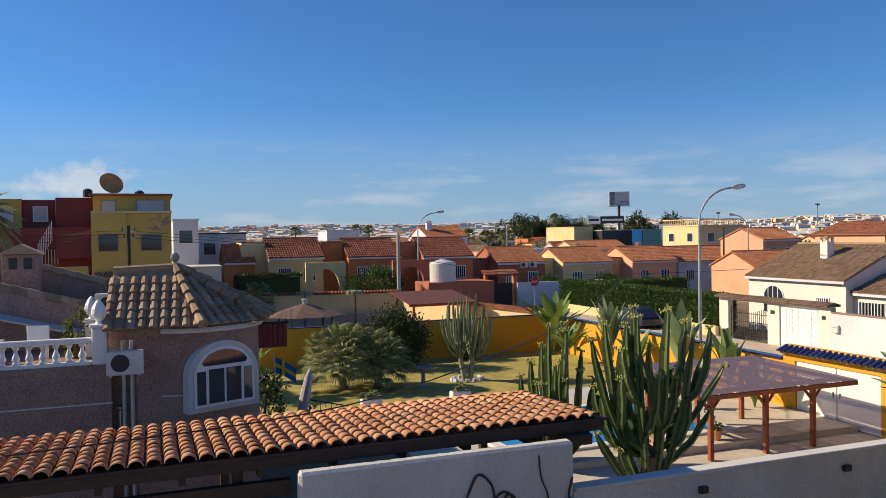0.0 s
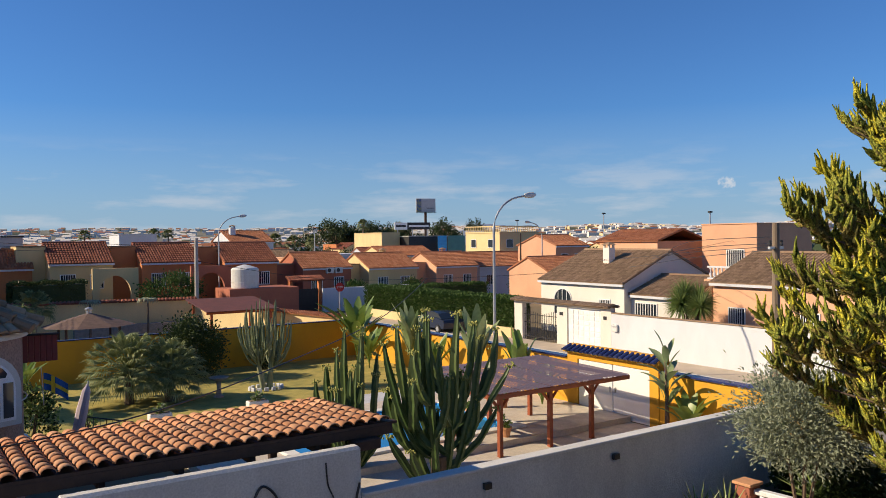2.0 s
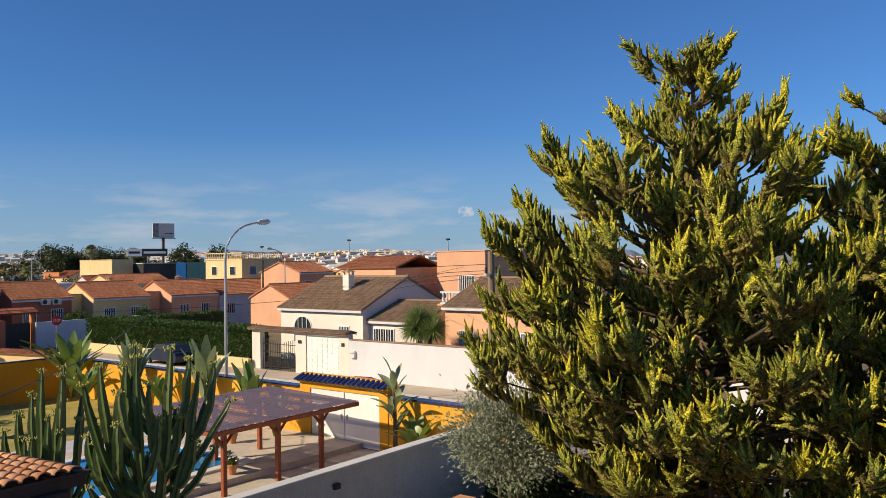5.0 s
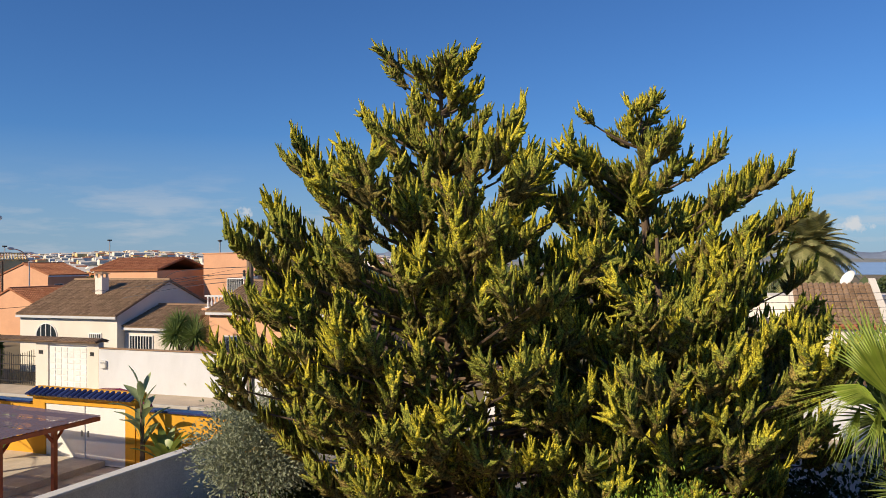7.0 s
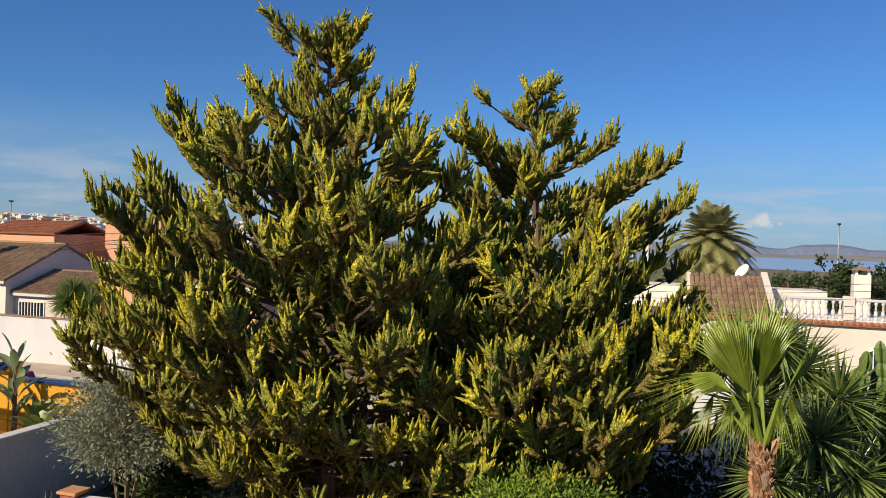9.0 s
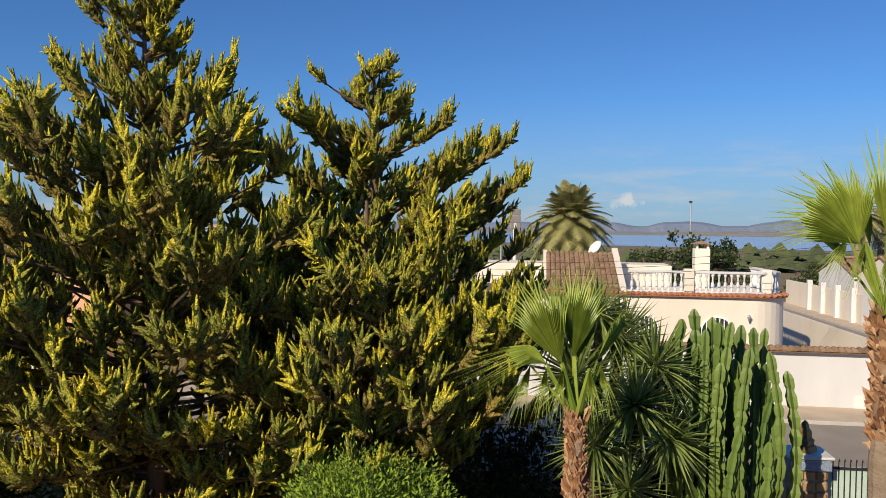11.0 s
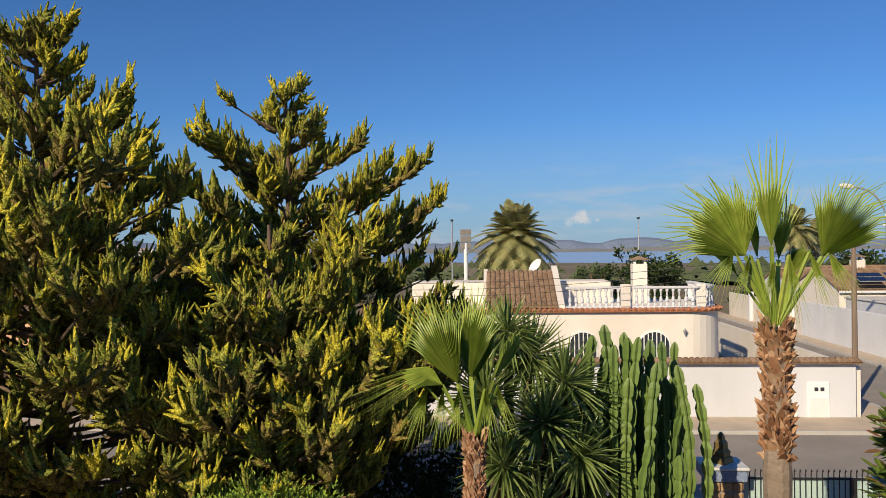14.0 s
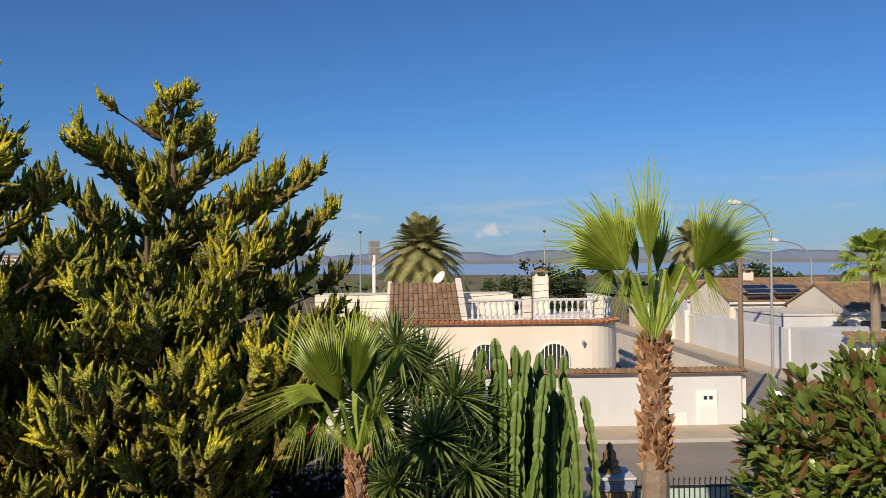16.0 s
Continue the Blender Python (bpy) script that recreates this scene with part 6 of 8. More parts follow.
# ---- neighbouring house with the round bay ----
def facet(V, F, e0, e1, t0, t1, pitch=0.23, course=0.33, r=0.105):
    """Tiles on a roof facet between an eave and its shorter top edge."""
    e0, e1, t0, t1 = (Vector(p) for p in (e0, e1, t0, t1))
    a = (e1 - e0)
    ua = a.normalized()
    mid = (t0 + t1) / 2 - e0
    up = mid - ua * mid.dot(ua)
    uu = up.normalized()
    H = up.length
    x0, x1 = (t0 - e0).dot(ua), (t1 - e0).dot(ua)
    L = a.length
    i = len(V)
    V += [e0, e1, t1, t0]
    F.append((i, i + 1, i + 2, i + 3) if (t1 - t0).length > 0.01 else (i, i + 1, i + 2))
    n = int(L / pitch)
    for c in range(n):
        x = (c + 0.5) * L / n
        h = H
        if x < x0:
            h = min(h, H * x / x0)
        if x > x1:
            h = min(h, H * (L - x) / (L - x1))
        rows = int(h / course)
        if rows < 1:
            continue
        barrel_lists(V, F, e0 + ua * (x - pitch / 2), ua * pitch, uu * rows * course, 1, rows, r, 4, 0.035)


bay = thing("bay_house", "pinkish pebble-dashed house with a rounded bay", "house", GRID)
bm = bmesh.new()
prof = [(0.5 + 1.75 * math.cos(math.radians(a)), 21.2 + 1.75 * math.sin(math.radians(a))) for a in range(-115, 61, 8)]
prof = [(-1.35, 19.9), (-0.75, 19.62)] + [p for p in prof if p[0] > -0.3] + [(1.5, 26.0), (-1.35, 26.0)]
lo = [bm.verts.new((x, y, 0)) for x, y in prof]
hi = [bm.verts.new((x, y, 4.62)) for x, y in prof]
bm.faces.new(hi)
for k in range(len(prof)):
    j = (k + 1) % len(prof)
    bm.faces.new((lo[k], lo[j], hi[j], hi[k]))
bmesh.ops.recalc_face_normals(bm, faces=bm.faces)
part("wall", bm, M_PINKSTONE, bay)
band = [(0.5 + 1.83 * math.cos(math.radians(a)), 21.2 + 1.83 * math.sin(math.radians(a))) for a in range(-112, 41, 8)]
for z, h, mat, nm in ((4.52, 0.12, M_CAP, "cornice"), (1.9, 0.14, M_WHITEPAINT, "ledge"), (3.0, 0.03, M_CAP, "groove")):
    bm = bmesh.new()
    tube(bm, [(x, y, z) for x, y in band], h * 0.55, 6)
    part(nm, bm, mat, bay)
AP, RL = (0.2, 21.1, 5.95), (-1.25, 21.1, 5.9)
E = [(-1.45, 19.25, 4.62), (0.72, 19.12, 4.62), (2.3, 19.95, 4.62), (2.7, 21.6, 4.62), (1.9, 23.3, 4.62)]
V, F = [], []
facet(V, F, E[0], E[1], RL, AP)
facet(V, F, E[1], E[2], AP, AP)
facet(V, F, E[2], E[3], AP, AP)
facet(V, F, E[3], E[4], AP, AP)
tagged(raw("roof", V, F, M_TILE_OLD, bay, "weathered half-round roof tiles"), kind="stuff")
for k in (1, 2, 3):
    for j in range(6):
        p0 = Vector(AP).lerp(Vector(E[k]), j / 6 + 0.02)
        p1 = Vector(AP).lerp(Vector(E[k]), (j + 1.08) / 6)
        part("hip_tile", tubed([p0 + Vector((0, 0, 0.06)), p1 + Vector((0, 0, 0.09))], [0.1, 0.13], 8), M_TILE_OLD, bay)
part("ridge_tile", tubed([RL, AP], 0.13, 8), M_TILE_OLD, bay)
part("finial", lathed([(0.07, 0), (0.09, 0.06), (0.04, 0.09), (0.09, 0.15), (0.115, 0.22), (0.09, 0.3), (0.03, 0.34)], 12, x=AP[0], y=AP[1], z=AP[2] + 0.05), M_STONE, bay)
WM = Matrix.Translation((0.5, 21.2, 0)) @ Matrix.Rotation(math.radians(23), 4, "Z") @ Matrix.Translation((0, -1.83, 2.7))
arch = [(-0.92, -0.12), (0.92, -0.12)] + [(0.92 * math.cos(math.pi * k / 14), 0.72 + 0.82 * math.sin(math.pi * k / 14)) for k in range(15)]
part("window_surround", prismed(arch, -0.04, 0.25, WM), M_CAP, bay, "pale arched window surround")
arch2 = [(-0.78, 0.0), (0.78, 0.0)] + [(0.78 * math.cos(math.pi * k / 14), 0.70 + 0.70 * math.sin(math.pi * k / 14)) for k in range(15)]
wn_ = part("window", prismed(arch2, -0.07, -0.03, WM), M_PVC, bay, "white arched window")
for x0, x1, top in ((-0.72, -0.5, 0.85), (-0.42, -0.03, 0.88), (0.03, 0.42, 0.88), (0.5, 0.72, 0.85)):
    part("pane", cubed(x0, x1, -0.085, -0.065, 0.07, top, m=WM), M_GLASS, wn_)
fan = [(-0.55, 0.97)] + [(0.62 * math.cos(math.pi - math.pi * k / 10), 0.93 + 0.40 * math.sin(math.pi * k / 10)) for k in range(1, 10)] + [(0.55, 0.97)]
part("pane", prismed(fan, -0.085, -0.065, WM), M_GLASS, wn_)
for x in (-1.02, -0.84):
    part("drain_pipe", tubed([(x, 19.55, 0.2), (x, 19.55, 4.35)], 0.05, 8), M_METAL, bay)
for k in range(6):
    part("awning_slat", cubed(2.25 + k * 0.13, 2.37 + k * 0.13, 21.2, 21.3, 3.75, 4.4, 0.01), M_DARKRED, bay, "maroon awning slat")
part("awning_frame", tubed([(2.1, 21.25, 4.42), (3.05, 21.1, 4.42)], 0.03, 6), M_DARK, bay)
wlamp = thing("wall_lamp", "grey cylindrical lamp on the pebble-dashed wall", "wall lamp", at(-1.12, 19.75, 2.3))
part("lamp_body", lathed([(0.05, 0), (0.05, 0.42), (0.11, 0.46), (0.11, 0.5), (0.03, 0.53)], 10), M_METAL, wlamp)
air_unit(at(-0.98, 19.5, 3.6), "dusty outdoor air conditioner beside the drain pipes")
flag = thing("flag", "small blue flag with a yellow cross on a pole", "flag", at(2.75, 21.6, 3.0))
M_FLAGB, M_FLAGY = surf("blue flag cloth", (0.02, 0.10, 0.32), (0.015, 0.08, 0.27), 0.3, 0.8), surf("yellow flag cloth", (0.7, 0.5, 0.03), (0.6, 0.42, 0.03), 0.3, 0.8)
V, F = [], []
for a in range(9):
    for b in range(2):
        V.append((a * 0.07, 0.03 * math.sin(a * 1.1), b * 0.42 - 0.35 * (a / 8) ** 1.3))
F = [(2 * a, 2 * a + 2, 2 * a + 3, 2 * a + 1) for a in range(8)]
raw("cloth", V, F, M_FLAGB, flag)
V = [(x, 0.03 * math.sin(x / 0.07 * 1.1) - 0.012, z - 0.35 * (x / 0.56) ** 1.3) for x, z in ((0, .16), (.14, .16), (.28, .16), (.42, .16), (.56, .16), (0, .26), (.14, .26), (.28, .26), (.42, .26), (.56, .26))]
raw("cross_bar", V, [(k, k + 1, k + 6, k + 5) for k in range(4)], M_FLAGY, flag)
raw("cross_bar", [(0.17, -0.02, -0.08), (0.26, -0.02, -0.13), (0.26, -0.02, 0.29), (0.17, -0.02, 0.34)], [(0, 1, 2, 3)], M_FLAGY, flag)
part("pole", tubed([(0.0, 0, -0.4), (-0.05, 0, 0.55)], 0.012, 6), M_METAL, flag)

# raised terrace with balustrade
ter = thing("raised_terrace", "pebble-dashed terrace block with scored bands", "terrace", GRID)
part("wall", cubed(-9.0, -1.28, 19.4, 23.0, 0, 3.85, 0.01), M_PINKSTONE, ter)
for z in (2.95, 2.3):
    part("band", cubed(-9.0, -1.26, 19.385, 19.4, z, z + 0.03), M_CAP, ter)
balustrade("balustrade", "white painted balustrade on the raised terrace", [(-9.0, 19.55, 3.85), (-1.75, 19.55, 3.85)], 0.62, 0.26, M_WHITEPAINT)
for u, v, s in ((-1.52, 19.55, 1.0), (-1.75, 20.9, 1.0)):
    pp = thing("urn_post", "white balustrade post with a pine cone finial", "post", at(u, v, 3.85))
    part("post", cubed(-0.16, 0.16, -0.16, 0.16, 0, 0.85, 0.03), M_WHITEPAINT, pp)
    part("cap", cubed(-0.2, 0.2, -0.2, 0.2, 0.85, 0.92, 0.02), M_WHITEPAINT, pp)
    part("finial", lathed([(0.1, 0.92), (0.06, 0.98), (0.14, 1.06), (0.17, 1.16), (0.15, 1.28), (0.09, 1.4), (0.03, 1.47)], 12), M_WHITEPAINT, pp)
cafe = thing("garden_chair", "white plastic garden chair on the raised terrace", "chair", at(-2.9, 20.4, 3.85))
part("seat", cubed(-0.24, 0.24, -0.22, 0.22, 0.4, 0.43, 0.012), M_WHITEPAINT, cafe)
part("backrest", cubed(-0.24, 0.24, 0.2, 0.24, 0.45, 0.85, 0.015), M_WHITEPAINT, cafe)
for x in (-0.2, 0.2):
    for y in (-0.18, 0.18):
        part("leg", tubed([(x, y, 0), (x, y, 0.41)], 0.02, 6), M_WHITEPAINT, cafe)
air_unit(at(-4.0, 20.6, 3.87), "large white air conditioner standing on the terrace")
bush("terrace_plant", "leggy green plant with yellow flowers on the terrace", at(-2.1, 20.8, 3.85), (0.3, 0.3, 0.55), 500, 0.1, [M_BANANA, M_DARKLEAF, M_BLOOM], 15, "plant")

# stepped gables behind the terrace
for v0, v1, ua, za, ub, zb in ((24.6, 25.2, -9.0, 7.5, -1.25, 5.25), (22.9, 23.4, -9.0, 6.75, -1.45, 4.7)):
    gb = thing("gable_wall", "dark pebble-dashed sloping gable with tiled edge", "gable", GRID)
    part("wall", prismed([(ua, 0), (ub, 0), (ub, zb), (ua, za)], v0, v1), M_PINKSTONE, gb)
    d = Vector((ub - ua, 0, zb - za))
    n = int(d.length / 0.4)
    for k in range(n):
        p = Vector((ua, (v0 + v1) / 2 - 0.1, za + 0.05)) + d * (k / n)
        q = p + d * (1.1 / n)
        part("edge_tile", tubed([p + Vector((0, 0, 0.05)), q], [0.15, 0.17], 6), M_TILE_OLD, gb)
    V, F = [], []
    slab_lists(V, F, (ua, v1, za - 0.1), d, (0, 4.0, -0.3), 0.1)
    raw("roof", V, F, M_TILE_OLD, gb)
V, F = [], []
slab_lists(V, F, (-9.0, 22.1, 6.1), (7.4, 0, -1.95), (0, 0.75, 0.05), 0.04)
leanto = thing("lean_to", "pale sheet roof strip below the gable", "lean-to", GRID)
raw("sheet", V, F, M_SHUTTER, leanto)
for u in (-8.5, -5.0, -1.8):
    part("post", cubed(u - 0.05, u + 0.05, 22.2, 22.3, 3.84, 6.02 - (u + 9.0) * 0.2635), M_METAL, leanto)
ch = thing("chimney_stack", "pebble-dashed chimney with two round vents", "chimney", at(-3.65, 23.9, 4.0))
part("shaft", cubed(-0.45, 0.45, -0.3, 0.3, -0.5, 2.35, 0.02), M_PINKSTONE, ch)
part("cap", prismed([(-0.55, 2.35), (0.55, 2.35), (0.0, 2.62)], -0.4, 0.4), M_TILE_OLD, ch)
for x in (-0.18, 0.18):
    part("vent", cubed(x - 0.1, x + 0.1, -0.32, -0.3, 1.95, 2.25), M_DARK, ch)
air_unit(at(-1.35, 22.3, 4.75), "white air conditioner fixed above the terrace")

# parasol, stair rail, pots and planters by the path
par = thing("closed_parasol", "folded striped parasol leaning by the steps", "parasol", at(3.9, 25.3, 0.05))
part("canopy", lathed([(0.03, 0.6), (0.16, 0.9), (0.17, 1.6), (0.12, 2.2), (0.03, 2.4)], 9), surf("faded striped cloth", (0.52, 0.42, 0.44), (0.34, 0.30, 0.38), 0.12, 0.9, 0.2, 20, streak=0.1), par)
part("pole", tubed([(0, 0, 0), (0, 0, 2.5)], 0.025, 8), M_METAL, par)
part("foot", lathed([(0.3, 0), (0.3, 0.06), (0.05, 0.1)], 14), M_DARK, par)
par.matrix_basis = at(3.9, 25.3, 0.05) @ pose(0, 0, 0, 0, 12, 0)
rail = thing("stair_rail", "black wrought iron stair railing beside the path", "railing", at(4.4, 26.6, 0.05))
for k in range(9):
    part("bar", tubed([(k * 0.19, 0, 0), (k * 0.19, 0, 1.15 - 0.05 * k)], 0.012, 6), M_BLACKIRON, rail)
part("handrail", tubed([(-0.1, 0, 1.18), (1.6, 0, 0.74)], 0.022, 6), M_BLACKIRON, rail)
pot = thing("potted_plant", "black pot with a small leafy plant", "plant", at(4.7, 27.5, 0.05))
part("pot", lathed([(0.14, 0), (0.2, 0.38), (0.22, 0.4), (0.2, 0.42)], 14), M_DARK, pot)
bush("pot_leaves", "sparse leafy stems growing from the black pot", at(4.7, 27.5, 0.42), (0.28, 0.28, 0.4), 260, 0.12, [M_BANANA], 17, "plant")
for u, v in ((7.5, 29.3), (11.2, 29.3)):
    pl = thing("planter", "pale stone planter with a small succulent", "planter", at(u, v, 0.05), "planters by the lawn")
    part("trough", cubed(-0.4, 0.4, -0.2, 0.2, 0.04, 0.36, 0.03), M_CREAM_WHITE, pl)
    part("soil", cubed(-0.34, 0.34, -0.15, 0.15, 0.36, 0.375), M_EARTH, pl)
    for x in (-0.32, 0.32):
        part("foot", cubed(x - 0.05, x + 0.05, -0.16, 0.16, 0, 0.05), M_CREAM_WHITE, pl)
    bush("succulent", "low green succulent in the stone planter", at(u, v, 0.42), (0.22, 0.14, 0.14), 160, 0.12, [M_BANANA, M_OLIVE], 19, "plant")
bathp = thing("bird_bath", "grey stone bird bath standing on the lawn", "bird bath", at(10.8, 32.7, 0.03))
part("pedestal", lathed([(0.22, 0), (0.22, 0.06), (0.12, 0.12), (0.08, 0.4), (0.1, 0.62), (0.16, 0.7)], 14), M_STONE, bathp)
part("bowl", lathed([(0.14, 0.7), (0.36, 0.78), (0.42, 0.86), (0.38, 0.86), (0.25, 0.8), (0.05, 0.79)], 18), M_STONE, bathp)
for u, v in ((15.9, 19.7), (16.6, 22.6), (18.6, 23.2), (13.9, 20.0)):
    tp = thing("terracotta_pot", "terracotta pot with a small green plant", "plant pot", at(u, v, 0.22 if v > 19.4 else 0.02), "pots round the pool")
    part("pot", lathed([(0.12, 0), (0.18, 0.26), (0.21, 0.27), (0.21, 0.32), (0.17, 0.32)], 14), M_TILE, tp)
    bush("pot_plant", "small bright plant in a terracotta pot", at(u, v, 0.5 if v > 19.4 else 0.3), (0.18, 0.18, 0.2), 130, 0.12, [M_BANANA], int(u * 7), "plant")
# two wall lights and black cables on the grey walls
for u, z in ((9.5, 1.63), (13.15, 1.62)):
    wl2 = thing("wall_light", "small black and white wall light on grey render", "wall lamp", at(u, 12.37, z))
    part("body", cubed(-0.09, 0.09, -0.1, 0.0, 0, 0.13, 0.01), M_DARK, wl2)
    part("lens", cubed(-0.07, 0.07, -0.08, -0.01, -0.03, 0.0), M_AC, wl2)


def cable(name, label, pts, r=0.012, mat=None, category="cable"):
    """A smooth loose cable through the points."""
    pts = [Vector(p) for p in pts]
    out = []
    for k in range(len(pts) - 1):
        p0, p1, p2, p3 = pts[max(k - 1, 0)], pts[k], pts[k + 1], pts[min(k + 2, len(pts) - 1)]
        for j in range(6):
            t = j / 6
            out.append(0.5 * ((2 * p1) + (p2 - p0) * t + (2 * p0 - 5 * p1 + 4 * p2 - p3) * t * t + (3 * p1 - p0 - 3 * p2 + p3) * t ** 3))
    out.append(pts[-1])
    return solid(name, tubed(out, r, 6), mat or M_DARK, GRID, label, category)


cable("loose_cable", "thick black cable bundle hanging on the grey wall", [(4.45, 12.33, 1.9), (4.6, 12.33, 2.2), (4.8, 12.33, 2.55), (5.05, 12.33, 2.35), (5.15, 12.31, 1.95), (5.35, 12.3, 2.15), (5.5, 12.31, 2.0), (5.4, 12.32, 1.5)], 0.022)
cable("loose_cable", "thick black cable bundle hanging on the grey wall", [(4.75, 12.33, 1.4), (5.0, 12.32, 1.95), (5.25, 12.31, 2.2), (5.45, 12.3, 2.05), (5.5, 12.31, 1.6)], 0.022)
cable("loose_cable", "single black cable hanging down the grey wall", [(5.98, 12.34, 2.75), (6.02, 12.34, 2.35), (6.15, 12.34, 2.0), (6.15, 12.34, 1.4)], 0.014)
cable("loose_cable", "thick black cable end curling at the wall corner", [(6.62, 12.3, 2.3), (6.55, 12.3, 1.95), (6.75, 12.28, 1.85), (7.1, 12.27, 1.75), (7.4, 12.28, 1.4)], 0.022)
cable("loose_cable", "black cable arching beside the shed corner", [(6.2, 12.3, 1.5), (6.4, 12.3, 1.85), (6.65, 12.29, 1.9), (6.9, 12.29, 1.5)], 0.02)
cable("overhead_cable", "thin black cable slung across the shed roof", [(-2.5, 13.3, 3.45), (3.0, 14.6, 3.45), (8.0, 17.8, 3.8), (14.0, 24.0, 4.0), (22.6, 34.5, 4.6)], 0.014)

# ---- red and yellow apartment house ----
ap = thing("apartment_house", "mustard yellow apartment house with peeling plaster", "house", GRID)
part("wall", cubed(-3.85, 0.95, 55.0, 64.0, 0, 8.45, 0.02), M_MUSTARD, ap)
part("upper_wall", cubed(-3.85, 0.95, 56.2, 64.0, 8.45, 9.65), M_MUSTARD, ap)
part("parapet", cubed(-3.9, 1.0, 54.9, 55.1, 8.45, 8.62, 0.02), M_CREAM, ap)
part("roof_edge", cubed(-4.1, 1.1, 55.9, 64.2, 9.65, 9.8, 0.02), M_TILE_RED, ap)
part("bay_wall", cubed(-3.9, -1.85, 54.75, 55.0, 3.5, 8.5), M_MUSTARD, ap)
for x, z, w, h in ((-2.9, 6.05, 1.1, 1.0), (-0.3, 6.05, 1.2, 1.0), (-2.9, 3.2, 0.9, 1.2)):
    window(ap, x, 54.72 if x < -1.85 else 54.97, z, w, h, "front", 0, M_STONE)
window(ap, -2.9, 56.17, 8.55, 0.8, 0.75, "front", 0, M_STONE, pane_mat=M_SHUTTER)
window(ap, -0.3, 56.17, 8.5, 1.7, 0.85, "front", 0, M_STONE, pane_mat=M_SHUTTER)
rng = random.Random(5)
for k in range(26):
    x, z = rng.gauss(0.35, 0.35), rng.gauss(7.9, 0.35)
    if x > 0.9 or z > 8.4:
        continue
    n = 7
    pts = [(x + math.cos(6.28 * j / n) * rng.uniform(0.08, 0.2), z + math.sin(6.28 * j / n) * rng.uniform(0.06, 0.16)) for j in range(n)]
    part("plaster_patch", prismed(pts, 54.985, 54.999), M_PEEL, ap, "bare patch of peeled plaster")
tiled_slope("porch_roof", ap, (-3.8, 53.9, 4.35), (2.0, 0, 0), (0, 1.0, 0.35), M_TILE_OLD)
part("porch_wall", cubed(-3.6, -1.9, 54.2, 54.75, 0, 4.3), M_MUSTARD, ap)
rd = thing("apartment_house", "dark red apartment house with outside stairs", "house", GRID)
part("wall", cubed(-14.0, -3.9, 56.5, 64.0, 0, 7.6, 0.02), M_DARKRED, rd)
part("upper_wall", cubed(-14.0, -6.2, 58.5, 64.0, 7.6, 9.5, 0.02), M_DARKRED, rd)
part("upper_wall", cubed(-6.2, -3.9, 57.5, 64.0, 7.6, 9.6, 0.02), M_DARKRED, rd)
part("yellow_wall", cubed(-14.0, -8.3, 58.2, 58.5, 7.6, 9.55), M_MUSTARD, rd, "mustard painted upper wall")
part("balcony_wall", cubed(-6.0, -3.9, 55.2, 56.5, 5.6, 7.4), M_DARKRED, rd)
window(rd, -7.2, 58.47, 8.1, 0.8, 0.9, "front", 0, M_PVC, pane_mat=M_SHUTTER)
window(rd, -9.2, 58.17, 8.1, 0.7, 0.8, "front", 0, M_PVC, pane_mat=M_SHUTTER)
window(rd, -8.6, 56.47, 4.6, 1.9, 1.2, "front", 0, M_PVC)
for k in range(9):
    part("stair_rail", cubed(-7.1 + k * 0.1, -7.06 + k * 0.1, 55.9, 55.95, 5.3 + k * 0.18, 6.6 + k * 0.18), M_WHITEPAINT, rd)
for k in range(12):
    part("balcony_bar", cubed(-8.0 + k * 0.18, -7.95 + k * 0.18, 56.2, 56.25, 5.2, 6.2), M_METAL, rd)
solid("yard_wall", cubed(-9.0, -3.8, 50.0, 50.3, 0, 5.2), M_MUSTARD, GRID, "dull ochre yard wall before the red house", "wall")
sd = thing("satellite_dish", "big rust brown satellite dish on the roof", "satellite dish", at(-2.9, 59.0, 9.8))
bm = lathed([(0.02, 0), (0.3, 0.03), (0.6, 0.12), (0.82, 0.25), (0.81, 0.27), (0.5, 0.1), (0.05, 0.03)], 22)
bm.transform(pose(0, 0, 0.75, 62, 0, 25))
part("reflector", bm, surf("rusty orange dish", (0.60, 0.30, 0.10), (0.45, 0.20, 0.07), 0.5, 0.7, 0.1, 20), sd)
part("mast", tubed([(0, 0.1, 0), (0, 0.1, 0.8)], 0.05, 8), M_METAL, sd)
for u, v, h in ((-4.2, 57.0, 0.45), (-1.0, 58.0, 0.4)):
    solid("roof_vent", lathed([(0.3, 0), (0.3, h), (0.15, h + 0.12)], 12), M_DARK, at(u, v, 9.6), "small dark roof vent cowl", "roof vent")

